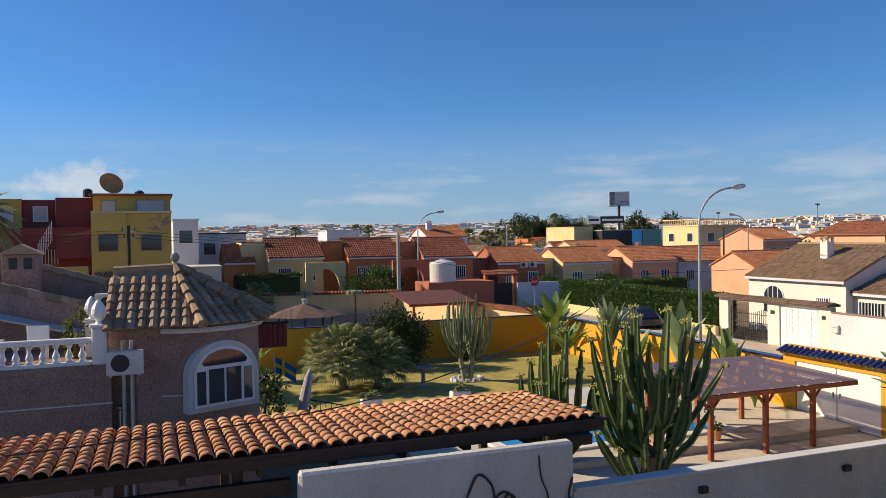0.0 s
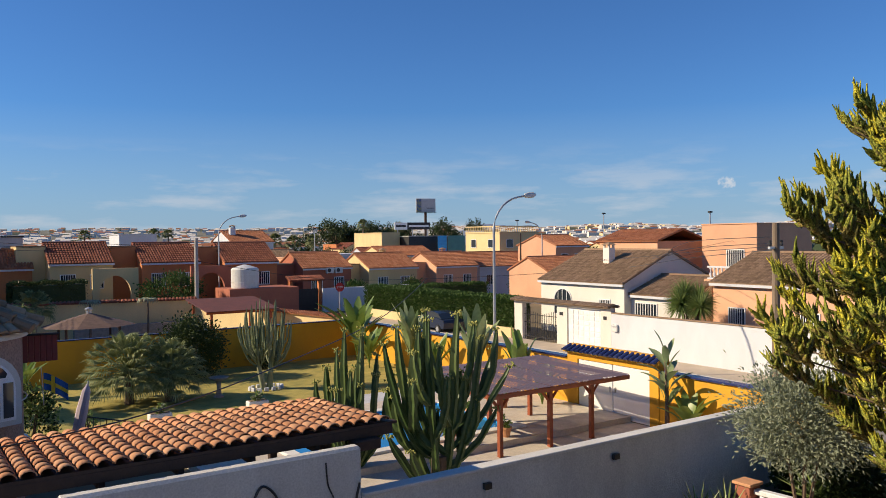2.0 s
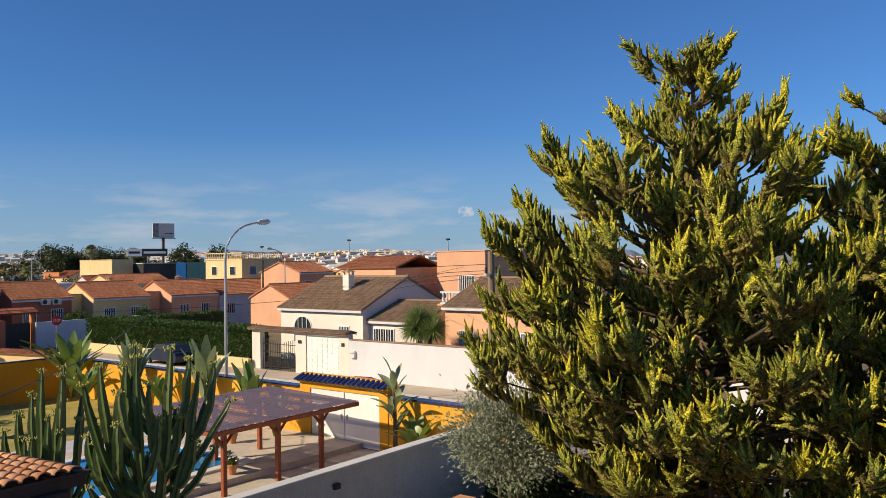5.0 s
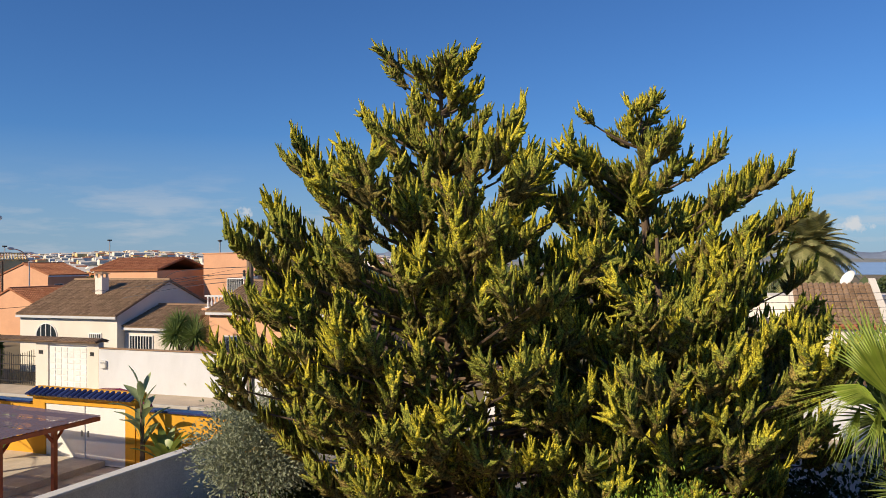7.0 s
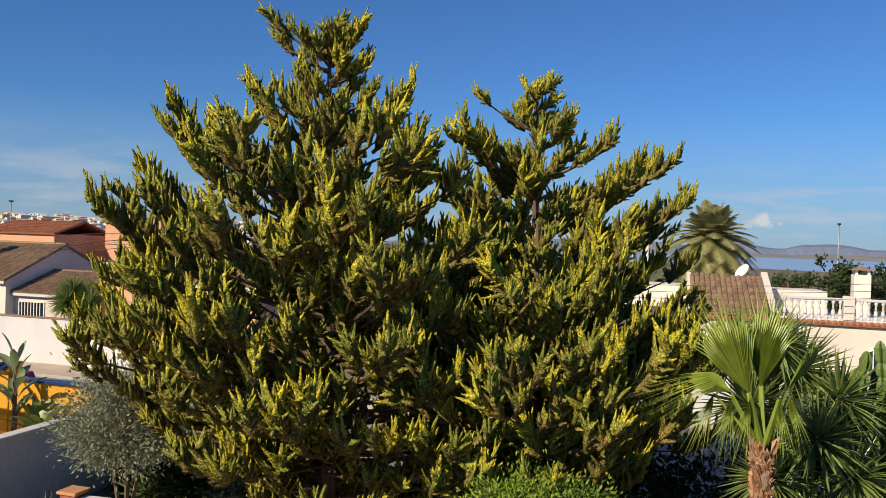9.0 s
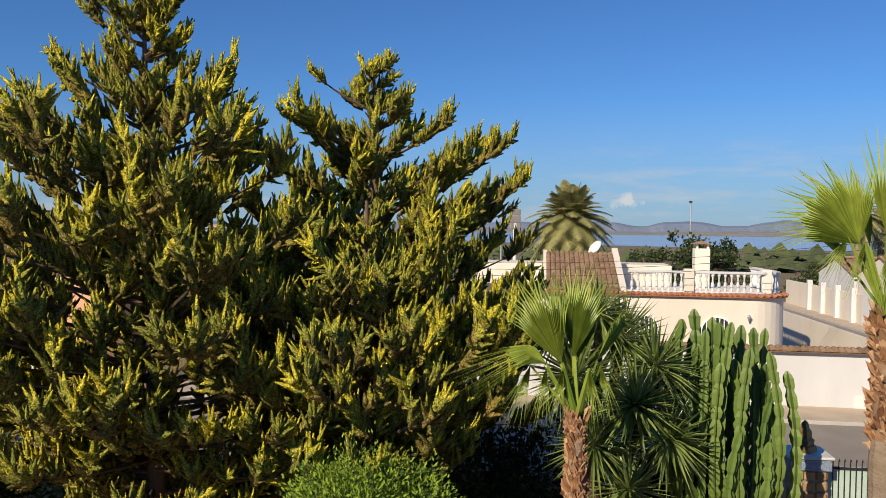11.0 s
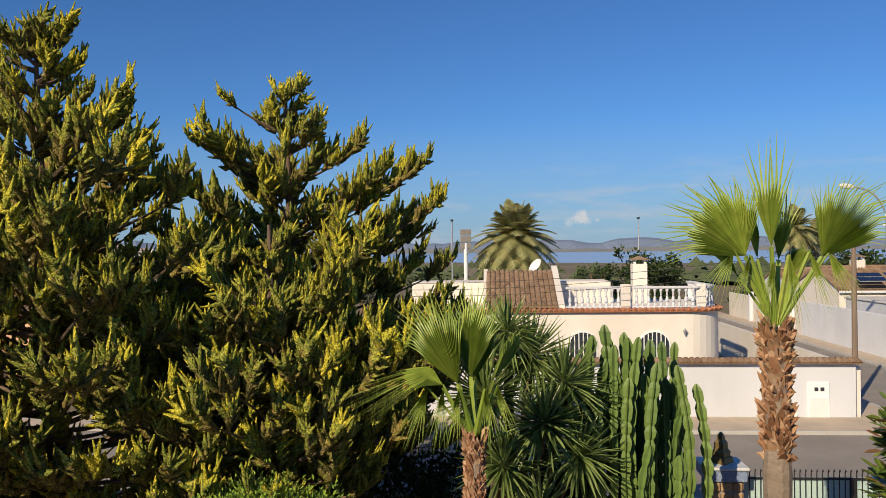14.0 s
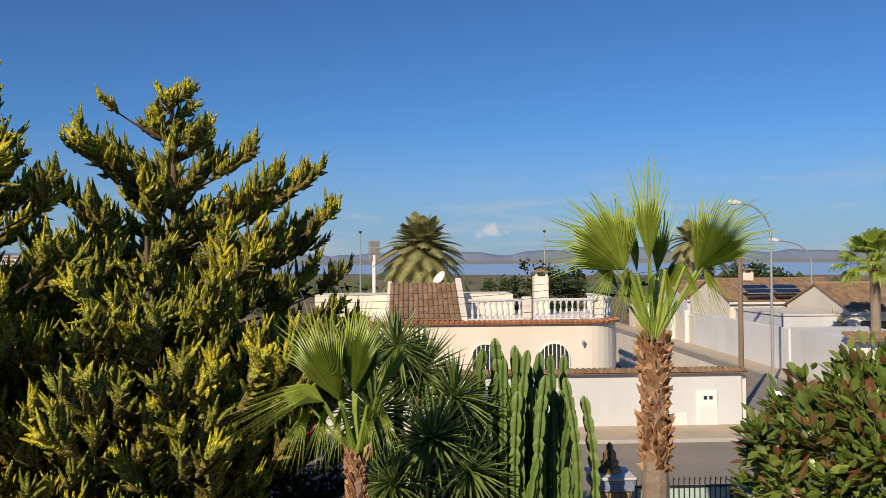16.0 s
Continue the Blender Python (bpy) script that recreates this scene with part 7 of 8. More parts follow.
# ---- hedge, cars, poles, lamps ----
def hedge(name, label, u0, u1, v0, v1, z0, z1, n, mats, seed, leaf=0.16):
    rng = np.random.RandomState(seed)
    t = thing(name, label, "hedge", GRID)
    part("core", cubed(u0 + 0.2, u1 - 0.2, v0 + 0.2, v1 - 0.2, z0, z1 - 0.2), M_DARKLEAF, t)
    face = rng.rand(n)
    p = np.stack([rng.uniform(u0, u1, n), rng.uniform(v0, v1, n), rng.uniform(z0, z1, n)], 1)
    out = np.zeros((n, 3))
    for lim, ax, val, s in ((0.45, 0, u0, -1), (0.6, 1, v0, -1), (1.1, 2, z1, 1)):
        k = (face < lim) & (np.abs(out).sum(1) == 0)
        p[k, ax] = val + s * rng.uniform(-0.22, 0.05, k.sum()) + 0.05 * np.sin(p[k, (ax + 1) % 3] * 3.0)
        out[k, ax] = s
    d = out * 0.8 + rng.normal(size=(n, 3)) * 0.5 + np.array([0, 0, 0.5])
    d /= np.linalg.norm(d, axis=1)[:, None]
    s = np.cross(d, rng.normal(size=(n, 3)))
    s /= np.linalg.norm(s, axis=1)[:, None]
    ln = leaf * rng.uniform(0.7, 1.5, (n, 1))
    V = np.stack([p, p + d * ln * 0.5 + s * ln * 0.22, p + d * ln, p + d * ln * 0.5 - s * ln * 0.22], 1).reshape(-1, 3)
    F = (np.arange(n)[:, None] * 4 + np.array([[0, 1, 2, 3]])).tolist()
    raw("foliage", V.tolist(), F, mats, t)
    return t


hedge("hedge", "long clipped green hedge behind a low wall", 33.0, 34.6, 40.4, 60.5, 0.3, 2.55, 26000, [M_HEDGE], 3)
hedge("hedge", "clipped green hedge along the far yard", 34.6, 46.0, 59.5, 61.0, 0.3, 2.4, 12000, [M_HEDGE], 4)
hedge("hedge", "dark clipped hedge before the cream house", 6.2, 11.6, 66.0, 67.6, 0.3, 3.6, 6000, [M_DARKLEAF], 5)
for u, v, s, z in ((18.0, 66.5, (2.3, 1.6, 1.35), 1.2), (36.6, 69.0, (1.4, 1.0, 1.2), 0), (43.0, 69.0, (1.5, 1.0, 1.2), 0), (56.0, 66.0, (1.8, 1.4, 1.5), 0)):
    bush("shrub", "rounded green shrub in a front yard", at(u, v, z), s, 3000, 0.22, [M_HEDGE], int(u), hollow=0.7)
for u, v, h, r in ((4.6, 45.5, 2.6, 0.85), (6.2, 52.5, 2.8, 1.1)):
    fan_palm("small_palm", "small dark palm behind the yellow wall", at(u, v), h, 0.14, 22, int(u * 3), mat=M_FANDARK, stalk=0.5, radius=r * 0.75)
rng = random.Random(41)
paddle_plant("strelitzia", "bright green broad-leaved plant beside the bay", at(3.9, 37.2), paddles(rng, 14, 0.9, 1.2, 0.6), M_BANANA, 3)
bush("climber", "leafy climber by the maroon awning", at(3.0, 27.0), (0.7, 0.8, 1.2), 2200, 0.14, [M_DARKLEAF, M_BANANA], 24)
bush("shrub", "small round bush beside the pergola", at(13.0, 44.5), (0.8, 0.8, 1.25), 1800, 0.16, [M_HEDGE], 25)
solid("blue_barrel", lathed([(0.3, 0), (0.33, 0.1), (0.33, 0.9), (0.28, 1.0)], 16), M_POOLTILE, at(14.2, 46.5), "blue plastic barrel under the pergola", "barrel")
for k, (u, v) in enumerate(((9.8, 55.5), (13.4, 55.3))):
    t = thing("dry_palm", "slender half-dry young palm in the yard", "palm tree", at(u, v))
    part("trunk", tubed([(0, 0, 0), (0.04, 0, 1.4), (0.02, 0, 2.7)], [0.09, 0.07, 0.06], 7), M_TRUNK, t)
    V, F = [], []
    for j in range(12):
        a = j * 2.4
        fan_leaf(V, F, Vector((0.02, 0, 2.7)) + Vector((math.cos(a), math.sin(a), 0.5)) * 0.2, (math.cos(a), math.sin(a), 0.1), 0.55, 1.2, 6, 1.0)
    raw("crown", V, F, M_OLIVE, t)


def street_lamp(m, h, arm, label="tall grey street lamp with a curved arm", r=0.085):
    t = thing("street_lamp", label, "street lamp", m)
    pts = [(0, 0, 0), (0, 0, h * 0.5), (0, 0, h * 0.80)]
    for k in range(1, 8):
        a = math.pi / 2 * k / 8
        pts.append((arm * 0.85 * (1 - math.cos(a)), 0, h * 0.80 + h * 0.185 * math.sin(a)))
    pts.append((arm * 0.9, 0, h * 0.99))
    part("pole", tubed(pts, [r, r * 0.8, r * 0.7] + [r * 0.55] * (len(pts) - 3), 10), M_METAL, t)
    bm = bmesh.new()
    lathe(bm, [(0.03, 0), (0.1, 0.08), (0.14, 0.3), (0.13, 0.6), (0.05, 0.75)], 10, squeeze=0.6)
    bm.transform(pose(arm * 0.86, 0, h * 0.99, 0, 84, 0))
    part("lamp_head", bm, M_AC, t)
    part("base", cubed(-0.16, 0.16, -0.16, 0.16, 0, 0.35, 0.02), M_METAL, t)
    return t


def pole(name, label, m, h, r=0.13, mat=None, arms=()):
    t = thing(name, label, "utility pole", m)
    part("pole", tubed([(0, 0, 0), (0, 0, h)], [r, r * 0.75], 10), mat or M_POLEWOOD, t)
    for z, w in arms:
        part("crossarm", cubed(-w / 2, w / 2, -0.04, 0.04, z, z + 0.08), M_METAL, t)
        for x in (-w / 2 + 0.05, 0, w / 2 - 0.05):
            part("insulator", lathed([(0.03, 0), (0.05, 0.06), (0.03, 0.12), (0.05, 0.16), (0.02, 0.2)], 8, x=x, z=z + 0.08), M_DARK, t)
    return t


street_lamp(at(22.2, 28.3, 0.12, 0), 8.6, 2.1)
street_lamp(at(23.1, 69.6, 0, 0), 9.0, 2.2, "grey street lamp beyond the row of walls")
street_lamp(at(56.15, 63.4, 0, 180), 8.4, 1.9, "far grey street lamp with a curved arm")
street_lamp(at(43.1, -22.6, 0.0, 90), 9.7, 1.8, "tall grey street lamp on the cross street")
street_lamp(at(55.6, -31.3, 0.0, 90), 8.0, 2.6, "grey street lamp with a long curved arm")
pole("utility_pole", "weathered wooden utility pole above the street wall", at(21.95, 14.0, 0.12), 6.9, 0.14, arms=[(6.1, 0.7)])
pole("utility_pole", "slim wooden utility pole at the street corner", at(36.4, -18.05, 0.12), 6.7, 0.13)
pole("utility_pole", "grey concrete utility pole behind the garden", at(17.7, 58.4), 6.9, 0.17, M_KERB)
pole("utility_pole", "dark wooden pole before the yellow house", at(-1.6, 51.0), 7.6, 0.14, M_WOOD_DARK, [(7.2, 0.8), (6.8, 0.6)])
pole("utility_pole", "thin dark pole among the far roofs", at(57.0, 68.0), 7.2, 0.12, M_WOOD_DARK)
for z0, z1, v in ((6.6, 6.9, 31.5), (6.4, 6.5, 33.0), (6.2, 5.9, 35.0), (6.3, 6.3, 37.5)):
    cable("overhead_cable", "thin black overhead cable above the street", [(21.95, 14.0, z0), (28.0, 22.0, (z0 + z1) / 2 - 0.35), (38.5, v, z1 - 1.2), (50.0, v + 4, z1 - 0.6)], 0.012)
cable("overhead_cable", "sagging black cable across the street", [(17.7, 58.4, 5.2), (26.0, 55.0, 3.7), (34.0, 50.0, 3.6), (41.0, 43.0, 4.1)], 0.018)
for z in (6.9, 7.1, 7.3):
    cable("overhead_cable", "thin black cable before the yellow house", [(-14.0, 52.5, z + 0.1), (-6.0, 51.5, z - 0.25), (-1.6, 51.0, z - 0.05), (8.0, 60.0, z - 0.8), (17.7, 58.4, 6.6)], 0.014)
for z in (5.2, 5.5, 5.8):
    cable("overhead_cable", "thin cable across the front of the terrace house", [(36.4, -18.05, z + 0.8), (37.6, -8.0, z - 0.35), (38.6, 2.0, z - 0.7), (40.0, 14.0, z)], 0.012)
stop = thing("stop_sign", "red octagonal stop sign on a grey post", "road sign", at(31.4, 62.2))
part("post", tubed([(0, 0, 0), (0, 0, 2.3)], 0.04, 8), M_METAL, stop)
bm = lathed([(0.42, 0), (0.42, 0.03)], 8)
bm.transform(pose(0, -0.05, 2.5, 90, 22.5, 0))
plate = part("plate", bm, surf("red sign face", (0.45, 0.02, 0.02), (0.4, 0.02, 0.02), 0.3, 0.4), stop)
cu = bpy.data.curves.new("word", "FONT")
cu.body, cu.size, cu.align_x, cu.extrude = "STOP", 0.27, "CENTER", 0.003
tmp = bpy.data.objects.new("word", cu)
me = bpy.data.meshes.new_from_object(tmp)
bpy.data.objects.remove(tmp)
me.transform(pose(0, -0.09, 2.41, 90, 0, 0))
me.materials.clear()
me.materials.append(M_WHITEPAINT)
wd = new("lettering", me)
wd.parent = stop


def parked_car(label, m, paint):
    """A small hatchback; its length runs along local x."""
    c = thing("car", label, "car", m)
    side = [(-2.0, 0.35), (-2.05, 0.75), (-1.95, 0.95), (-1.35, 1.02), (-1.0, 1.08), (1.3, 1.05), (1.85, 0.95), (2.1, 0.7), (2.1, 0.35)]
    part("body", prismed(side, -0.83, 0.83), paint, c)
    roof = [(-1.55, 1.02), (-1.1, 1.38), (-0.5, 1.47), (0.45, 1.44), (1.15, 1.04)]
    part("cabin", prismed(roof, -0.70, 0.70), M_GLASS, c, "dark glass cabin")
    part("roof_panel", prismed([(-1.05, 1.39), (-0.5, 1.485), (0.4, 1.46), (0.45, 1.44), (-0.5, 1.46), (-1.1, 1.37)], -0.68, 0.68), paint, c)
    for x in (-1.3, 1.3):
        for y in (-0.8, 0.8):
            bm = lathed([(0.3, -0.1), (0.32, -0.05), (0.32, 0.05), (0.3, 0.1)], 16)
            bm.transform(pose(x, y, 0.32, 90, 0, 0))
            w = part("wheel", bm, M_DARK, c)
            bm = lathed([(0.18, -0.11), (0.18, 0.11)], 12)
            bm.transform(pose(x, y, 0.32, 90, 0, 0))
            part("rim", bm, M_METAL, w)
    for y in (-0.6, 0.6):
        part("headlight", cubed(2.05, 2.12, y - 0.15, y + 0.15, 0.68, 0.82, 0.01), M_AC, c)
    return c


parked_car("dark blue car parked by the hedge", at(31.5, 46.8, 0.02, 88), surf("dark blue car paint", (0.02, 0.03, 0.06), (0.018, 0.026, 0.05), 0.5, 0.2, 0.0))
parked_car("red car parked on the street behind the wall", at(26.3, 24.6, 0.02, 92), surf("red car paint", (0.35, 0.02, 0.03), (0.3, 0.02, 0.03), 0.5, 0.2, 0.0))
parked_car("bright red car parked across the street", at(29.7, 1.5, 0.02, 90), surf("bright red car paint", (0.45, 0.02, 0.02), (0.4, 0.02, 0.02), 0.5, 0.2, 0.0))
yucca("yucca_tree", "round-headed yucca beside the peach house", at(36.2, 28.4, 0.3), [(-0.5, 0.3, 2.6, 1.1, 180), (0.4, -0.3, 2.8, 1.1, 180), (0.0, 0.4, 3.1, 1.05, 180), (-0.3, -0.9, 2.5, 1.0, 160), (0.3, 0.9, 2.5, 1.0, 160)], 9)

# ---- fence, gate and tiled pillar of the own garden ----
M_FENCECLOTH = surf("pale green screening", (0.42, 0.55, 0.50), (0.34, 0.47, 0.43), 0.6, 0.8, 0.2, 40)
M_RUBBLE = island("ochre rubble", (0.30, 0.19, 0.09), (0.40, 0.27, 0.14), (0.24, 0.16, 0.09), 0.9)
M_MOSAIC = surf("blue white mosaic", (0.35, 0.42, 0.5), (0.06, 0.10, 0.25), 0.035, 0.35, 0.1, 30)
M_BRONZE = surf("gilded brown ornament", (0.23, 0.17, 0.06), (0.15, 0.11, 0.05), 0.1, 0.45, 0.3, 30, metal=0.4)
fn = thing("garden_gate", "black iron gate with pale green screening", "gate", at(19.2, -12.6))
for k in range(38):
    part("bar", tubed([(0, k * 0.115, 0.05), (0, k * 0.115, 1.86), (-0.02, k * 0.115, 1.93), (-0.06, k * 0.115, 1.9)], 0.011, 5), M_BLACKIRON, fn)
for z in (0.3, 1.0, 1.72):
    part("rail", cubed(-0.02, 0.02, -0.05, 4.35, z, z + 0.04), M_BLACKIRON, fn)
part("screen", cubed(0.03, 0.045, -0.05, 4.35, 0.1, 1.76), M_FENCECLOTH, fn, "pale green screening cloth")
part("gate_stile", cubed(-0.03, 0.03, 2.1, 2.2, 0.05, 1.75), M_BLACKIRON, fn)
pil = thing("gate_pillar", "rubble gate pillar with mosaic top and ornament", "pillar", at(19.15, -7.75))
rng = random.Random(8)
part("core", cubed(-0.33, 0.33, -0.33, 0.33, 0, 1.78), M_STONE, pil)
for z in range(8):
    for k in range(3):
        for f in range(2):
            y0 = -0.34 + k * 0.23
            mm = Matrix() if f == 0 else Matrix.Rotation(math.radians(90), 4, "Z")
            part("stone", cubed(-0.38 + rng.uniform(-0.015, 0.015), -0.32, y0, y0 + 0.21, 0.03 + z * 0.22, 0.22 + z * 0.22, 0.025, m=mm), M_RUBBLE, pil)
part("mosaic_cap", cubed(-0.42, 0.42, -0.42, 0.42, 1.78, 2.02, 0.015), M_MOSAIC, pil, "blue and white mosaic block")
part("cap_slab", cubed(-0.46, 0.46, -0.46, 0.46, 2.02, 2.08, 0.015), M_AC, pil)
bm = lathed([(0.26, 2.08), (0.24, 2.2), (0.19, 2.22), (0.2, 2.32), (0.15, 2.36), (0.14, 2.5), (0.09, 2.56), (0.07, 2.66), (0.02, 2.72)], 4)
part("ornament", bm, M_BRONZE, pil, "stepped bronze-coloured ornament")
solid("wall_own_front", cubed(19.1, 19.3, -7.4, 12.4, 0, 1.3), M_GREY, GRID, "low grey front wall under the trees", "garden wall", "structure")
balustrade("balustrade", "white garden balustrade in front of the trees", [(16.1, 10.72, 0.0), (16.62, 5.05, 0.0)], 0.8, 0.24, M_WHITEPAINT)
for u, v in ((16.08, 10.98), (16.68, 4.8)):
    bp_ = thing("brick_post", "red brick post at the balustrade's end", "post", at(u, v), "brick posts of the balustrade")
    part("post", cubed(-0.2, 0.2, -0.2, 0.2, 0, 0.86, 0.015), M_BRICKRED, bp_)
    part("cap", cubed(-0.25, 0.25, -0.25, 0.25, 0.86, 0.93, 0.012), M_TILE, bp_)
bush("shrub", "low grey-green shrub below the juniper", at(18.3, 7.9), (0.95, 0.95, 0.7), 5000, 0.11, [M_OLIVE, M_HEDGE], 61)
rng = random.Random(64)
for k in range(13):
    rock = bmesh.new()
    lathe(rock, [(0.05, 0), (0.22, 0.04), (0.25, 0.14), (0.17, 0.25), (0.05, 0.29)], 7, squeeze=rng.uniform(0.6, 0.9))
    for vert in rock.verts:
        vert.co += Vector((rng.uniform(-1, 1), rng.uniform(-1, 1), rng.uniform(-1, 1))) * 0.035
    solid("garden_rock", rock, M_PEEL, at(18.9 + rng.uniform(-0.15, 0.15), 6.6 - k * 0.36, 0.0, rng.uniform(0, 360)), "rough ochre stone edging the bed", "rock", "", "rocks edging the bed")
yucca("agave", "spiky grey-green agave beside the balustrade", at(15.2, 10.9), [(0, 0, 0.3, 0.8, 60)], 12)
yucca("agave", "spiky agave under the olive shrub", at(17.6, 10.2), [(0, 0, 0.4, 1.0, 60)], 13)
yucca("agave", "spiky agave below the grey wall", at(14.6, 11.2), [(0, 0, 0.3, 0.8, 50)], 14)

# ---- beyond the streets ----
def block(label, u0, u1, v0, v1, z, wall, flat=None, wins=0, cat="building", side=0):
    b = thing("building", label, cat, GRID)
    part("wall", cubed(u0, u1, v0, v1, -0.1, z, 0.02), wall, b)
    part("parapet", cubed(u0 - 0.08, u1 + 0.08, v0 - 0.08, v1 + 0.08, z, z + 0.12, 0.02), flat or wall, b)
    for k in range(wins):
        window(b, u0 + (u1 - u0) * (k + 0.5) / wins, v0 - 0.02, z - 2.0, 1.1, 1.1)
    for k in range(side):
        window(b, u0 - 0.02, v0 + (v1 - v0) * (k + 0.5) / side, z - 2.0, 1.1, 1.1, "side")
    return b


block("white flat-roofed house beyond the yellow one", 1.5, 3.6, 72, 80, 8.4, M_WHITE, wins=1)
block("grey flat-roofed house with a dark roof edge", 3.9, 8.6, 80, 90, 7.2, M_GREY, M_DARK, 2)
block("low grey wall and garage block", 0.6, 5.0, 66, 71, 4.4, M_GREY)
gable_house("small_house", "small red-roofed house beside the row", at(5.9, 73.0), 2.6, 5.0, 4.6, 6.0, M_ORANGE, M_TILE_ORANGE)
block("white rooftop block among the far houses", 22.5, 27.2, 107, 113, 7.6, M_WHITE)
gable_house("far_house", "white two-storey house under an orange roof", at(39.0, 112.0), 6.5, 9.0, 6.5, 8.1, M_WHITE, M_TILE_ORANGE, [(1.6, 4.2, 1.2, 1.2, 0, False), (4.6, 4.2, 1.2, 1.2, 0, False)], [], [(1.2, 3.0, 6.5, 9.0, 0.8)])
block("cream shop building by the main road", 74.0, 78.0, 129.0, 140.0, 7.9, M_CREAM)
block("dark shop building with a long sign", 78.2, 88.0, 126.0, 138.0, 7.2, M_DARK, M_GREY)
block("cream building with a roof terrace", 67.5, 74.5, 85.0, 93.0, 7.4, M_CREAM, wins=2, side=2)
balustrade("balustrade", "cream roof balustrade on the far building", [(67.6, 93.0, 7.5), (67.6, 85.1, 7.5), (74.4, 85.1, 7.5)], 0.9, 0.4, M_CREAM)
gable_house("far_house", "reddish two-storey house under an orange roof", at(63.7, 69.5), 5.2, 7.0, 5.7, 6.9, M_PEACH, M_TILE_ORANGE, [(1.4, 3.6, 1.0, 1.1, 0, False), (3.6, 3.6, 1.0, 1.1, 0, False)])
gable_house("row_house", "white house with a bluish wall and orange roof", at(55.0, 73.0), 6.0, 6.5, 3.4, 4.9, M_WHITE, M_TILE_ORANGE, [(1.5, 1.3, 1.0, 1.1, 3, False)])
gable_house("row_house", "cream house under an orange tiled roof", at(63.5, 76.0), 6.0, 6.5, 3.4, 4.8, M_CREAM, M_TILE_ORANGE)
gable_house("row_house", "low house under an orange tiled roof", at(52.5, 58.5), 7.0, 6.0, 3.3, 4.6, M_PEACH, M_TILE_ORANGE)
gable_house("row_house", "low house under a dark red roof", at(61.0, 52.0), 7.0, 6.0, 3.6, 5.0, M_BRICKRED, M_TILE_RED)
gable_house("row_house", "cream bungalow under a brown roof", at(62.0, 41.0), 8.0, 7.0, 4.2, 5.6, M_CREAM, M_TILE_ORANGE)
wall_r = [(M_WHITE, "white"), (M_CREAM, "cream"), (M_PEACH, "peach"), (M_ORANGE, "orange"), (M_CREAM_WHITE, "pale")]
rng = random.Random(99)
for k in range(46):
    u, v = rng.uniform(14, 150), rng.uniform(86, 190)
    if 66 < u < 92 and 80 < v < 142 or 36 < u < 48 and 108 < v < 124 or u < 30 and v < 118 and 20 < u:
        continue
    wl3, tint = wall_r[rng.randrange(5)]
    ev = rng.uniform(3.0, 4.4)
    if rng.random() < 0.6:
        gable_house("far_house", tint + " house under an orange roof in the far town", at(u, v, 0, rng.choice((0, 90))), rng.uniform(6, 10), rng.uniform(6, 9), ev, ev + 1.4, wl3,
                    rng.choice((M_TILE_ORANGE, M_TILE_RED, M_TILE_BROWN)), [(2.0, ev - 1.9, 1.1, 1.1, 0, False), (4.5, ev - 1.9, 1.1, 1.1, 0, False)], group="far houses")
    else:
        block(tint + " flat-roofed house in the far town", u, u + rng.uniform(6, 11), v, v + 8, rng.uniform(3.2, 6.4), wl3, None, 3)

bbd = thing("billboard", "large pale billboard on a tall dark post", "billboard", Matrix.Translation((42.9, 184.9, 0)))
part("post", tubed([(0, 0.3, 0), (0, 0.3, 13.4)], 0.32, 10), M_WOOD_DARK, bbd)
bd = part("panel", cubed(-2.4, 2.4, -0.2, 0.2, 13.2, 16.5, 0.03), M_SHUTTER, bbd)
part("picture", cubed(-2.3, -1.1, -0.23, -0.2, 13.3, 16.4), surf("blue and yellow picture", (0.05, 0.12, 0.35), (0.5, 0.45, 0.1), 0.5, 0.6), bd, "blue and yellow printed picture")
part("text_bar", cubed(0.2, 2.0, -0.23, -0.2, 14.1, 14.25), M_DARK, bd)
part("catwalk", cubed(-2.5, 2.5, -0.9, 0.2, 13.0, 13.1), M_DARK, bbd)
sg = thing("shop_sign", "white rooftop shop sign with dark bars", "sign", Matrix.Translation((31.5, 152.0, 0)))
part("panel", cubed(-2.6, 0.0, -0.1, 0.1, 8.6, 10.0, 0.03), M_WHITEPAINT, sg)
part("panel", cubed(0.0, 4.6, -0.1, 0.1, 8.6, 10.0, 0.03), M_DARK, sg)
part("text_bar", cubed(-2.3, -0.3, -0.13, -0.1, 9.1, 9.5), M_DARK, sg)
part("text_bar", cubed(0.3, 4.3, -0.13, -0.1, 9.1, 9.5), M_WHITEPAINT, sg)
for x in (-2, 1, 4):
    part("support", cubed(x, x + 0.15, 0.1, 0.25, 0, 8.7), M_METAL, sg)
ven = thing("hoarding", "white hoarding with black lettering by the road", "billboard", Matrix.Translation((45.3, 153.0, 0)) @ pose(0, 0, 0, 0, 0, -14))
part("panel", cubed(-2.0, 2.2, -0.1, 0.1, 5.3, 8.3, 0.03), M_WHITEPAINT, ven)
for x in (-1.5, 1.5):
    part("leg", cubed(x - 0.1, x + 0.1, 0.1, 0.3, 0, 5.4), M_METAL, ven)
for line, z in (("¿VENDES", 7.35), ("TU", 6.5), ("CASA?", 5.65)):
    cu = bpy.data.curves.new("word", "FONT")
    cu.body, cu.size, cu.align_x, cu.extrude = line, 0.85, "CENTER", 0.01
    tmp = bpy.data.objects.new("word", cu)
    me = bpy.data.meshes.new_from_object(tmp)
    bpy.data.objects.remove(tmp)
    me.transform(pose(0.1, -0.13, z, 90, 0, 0))
    me.materials.clear()
    me.materials.append(M_DARK)
    wd = new("lettering", me)
    wd.parent = ven
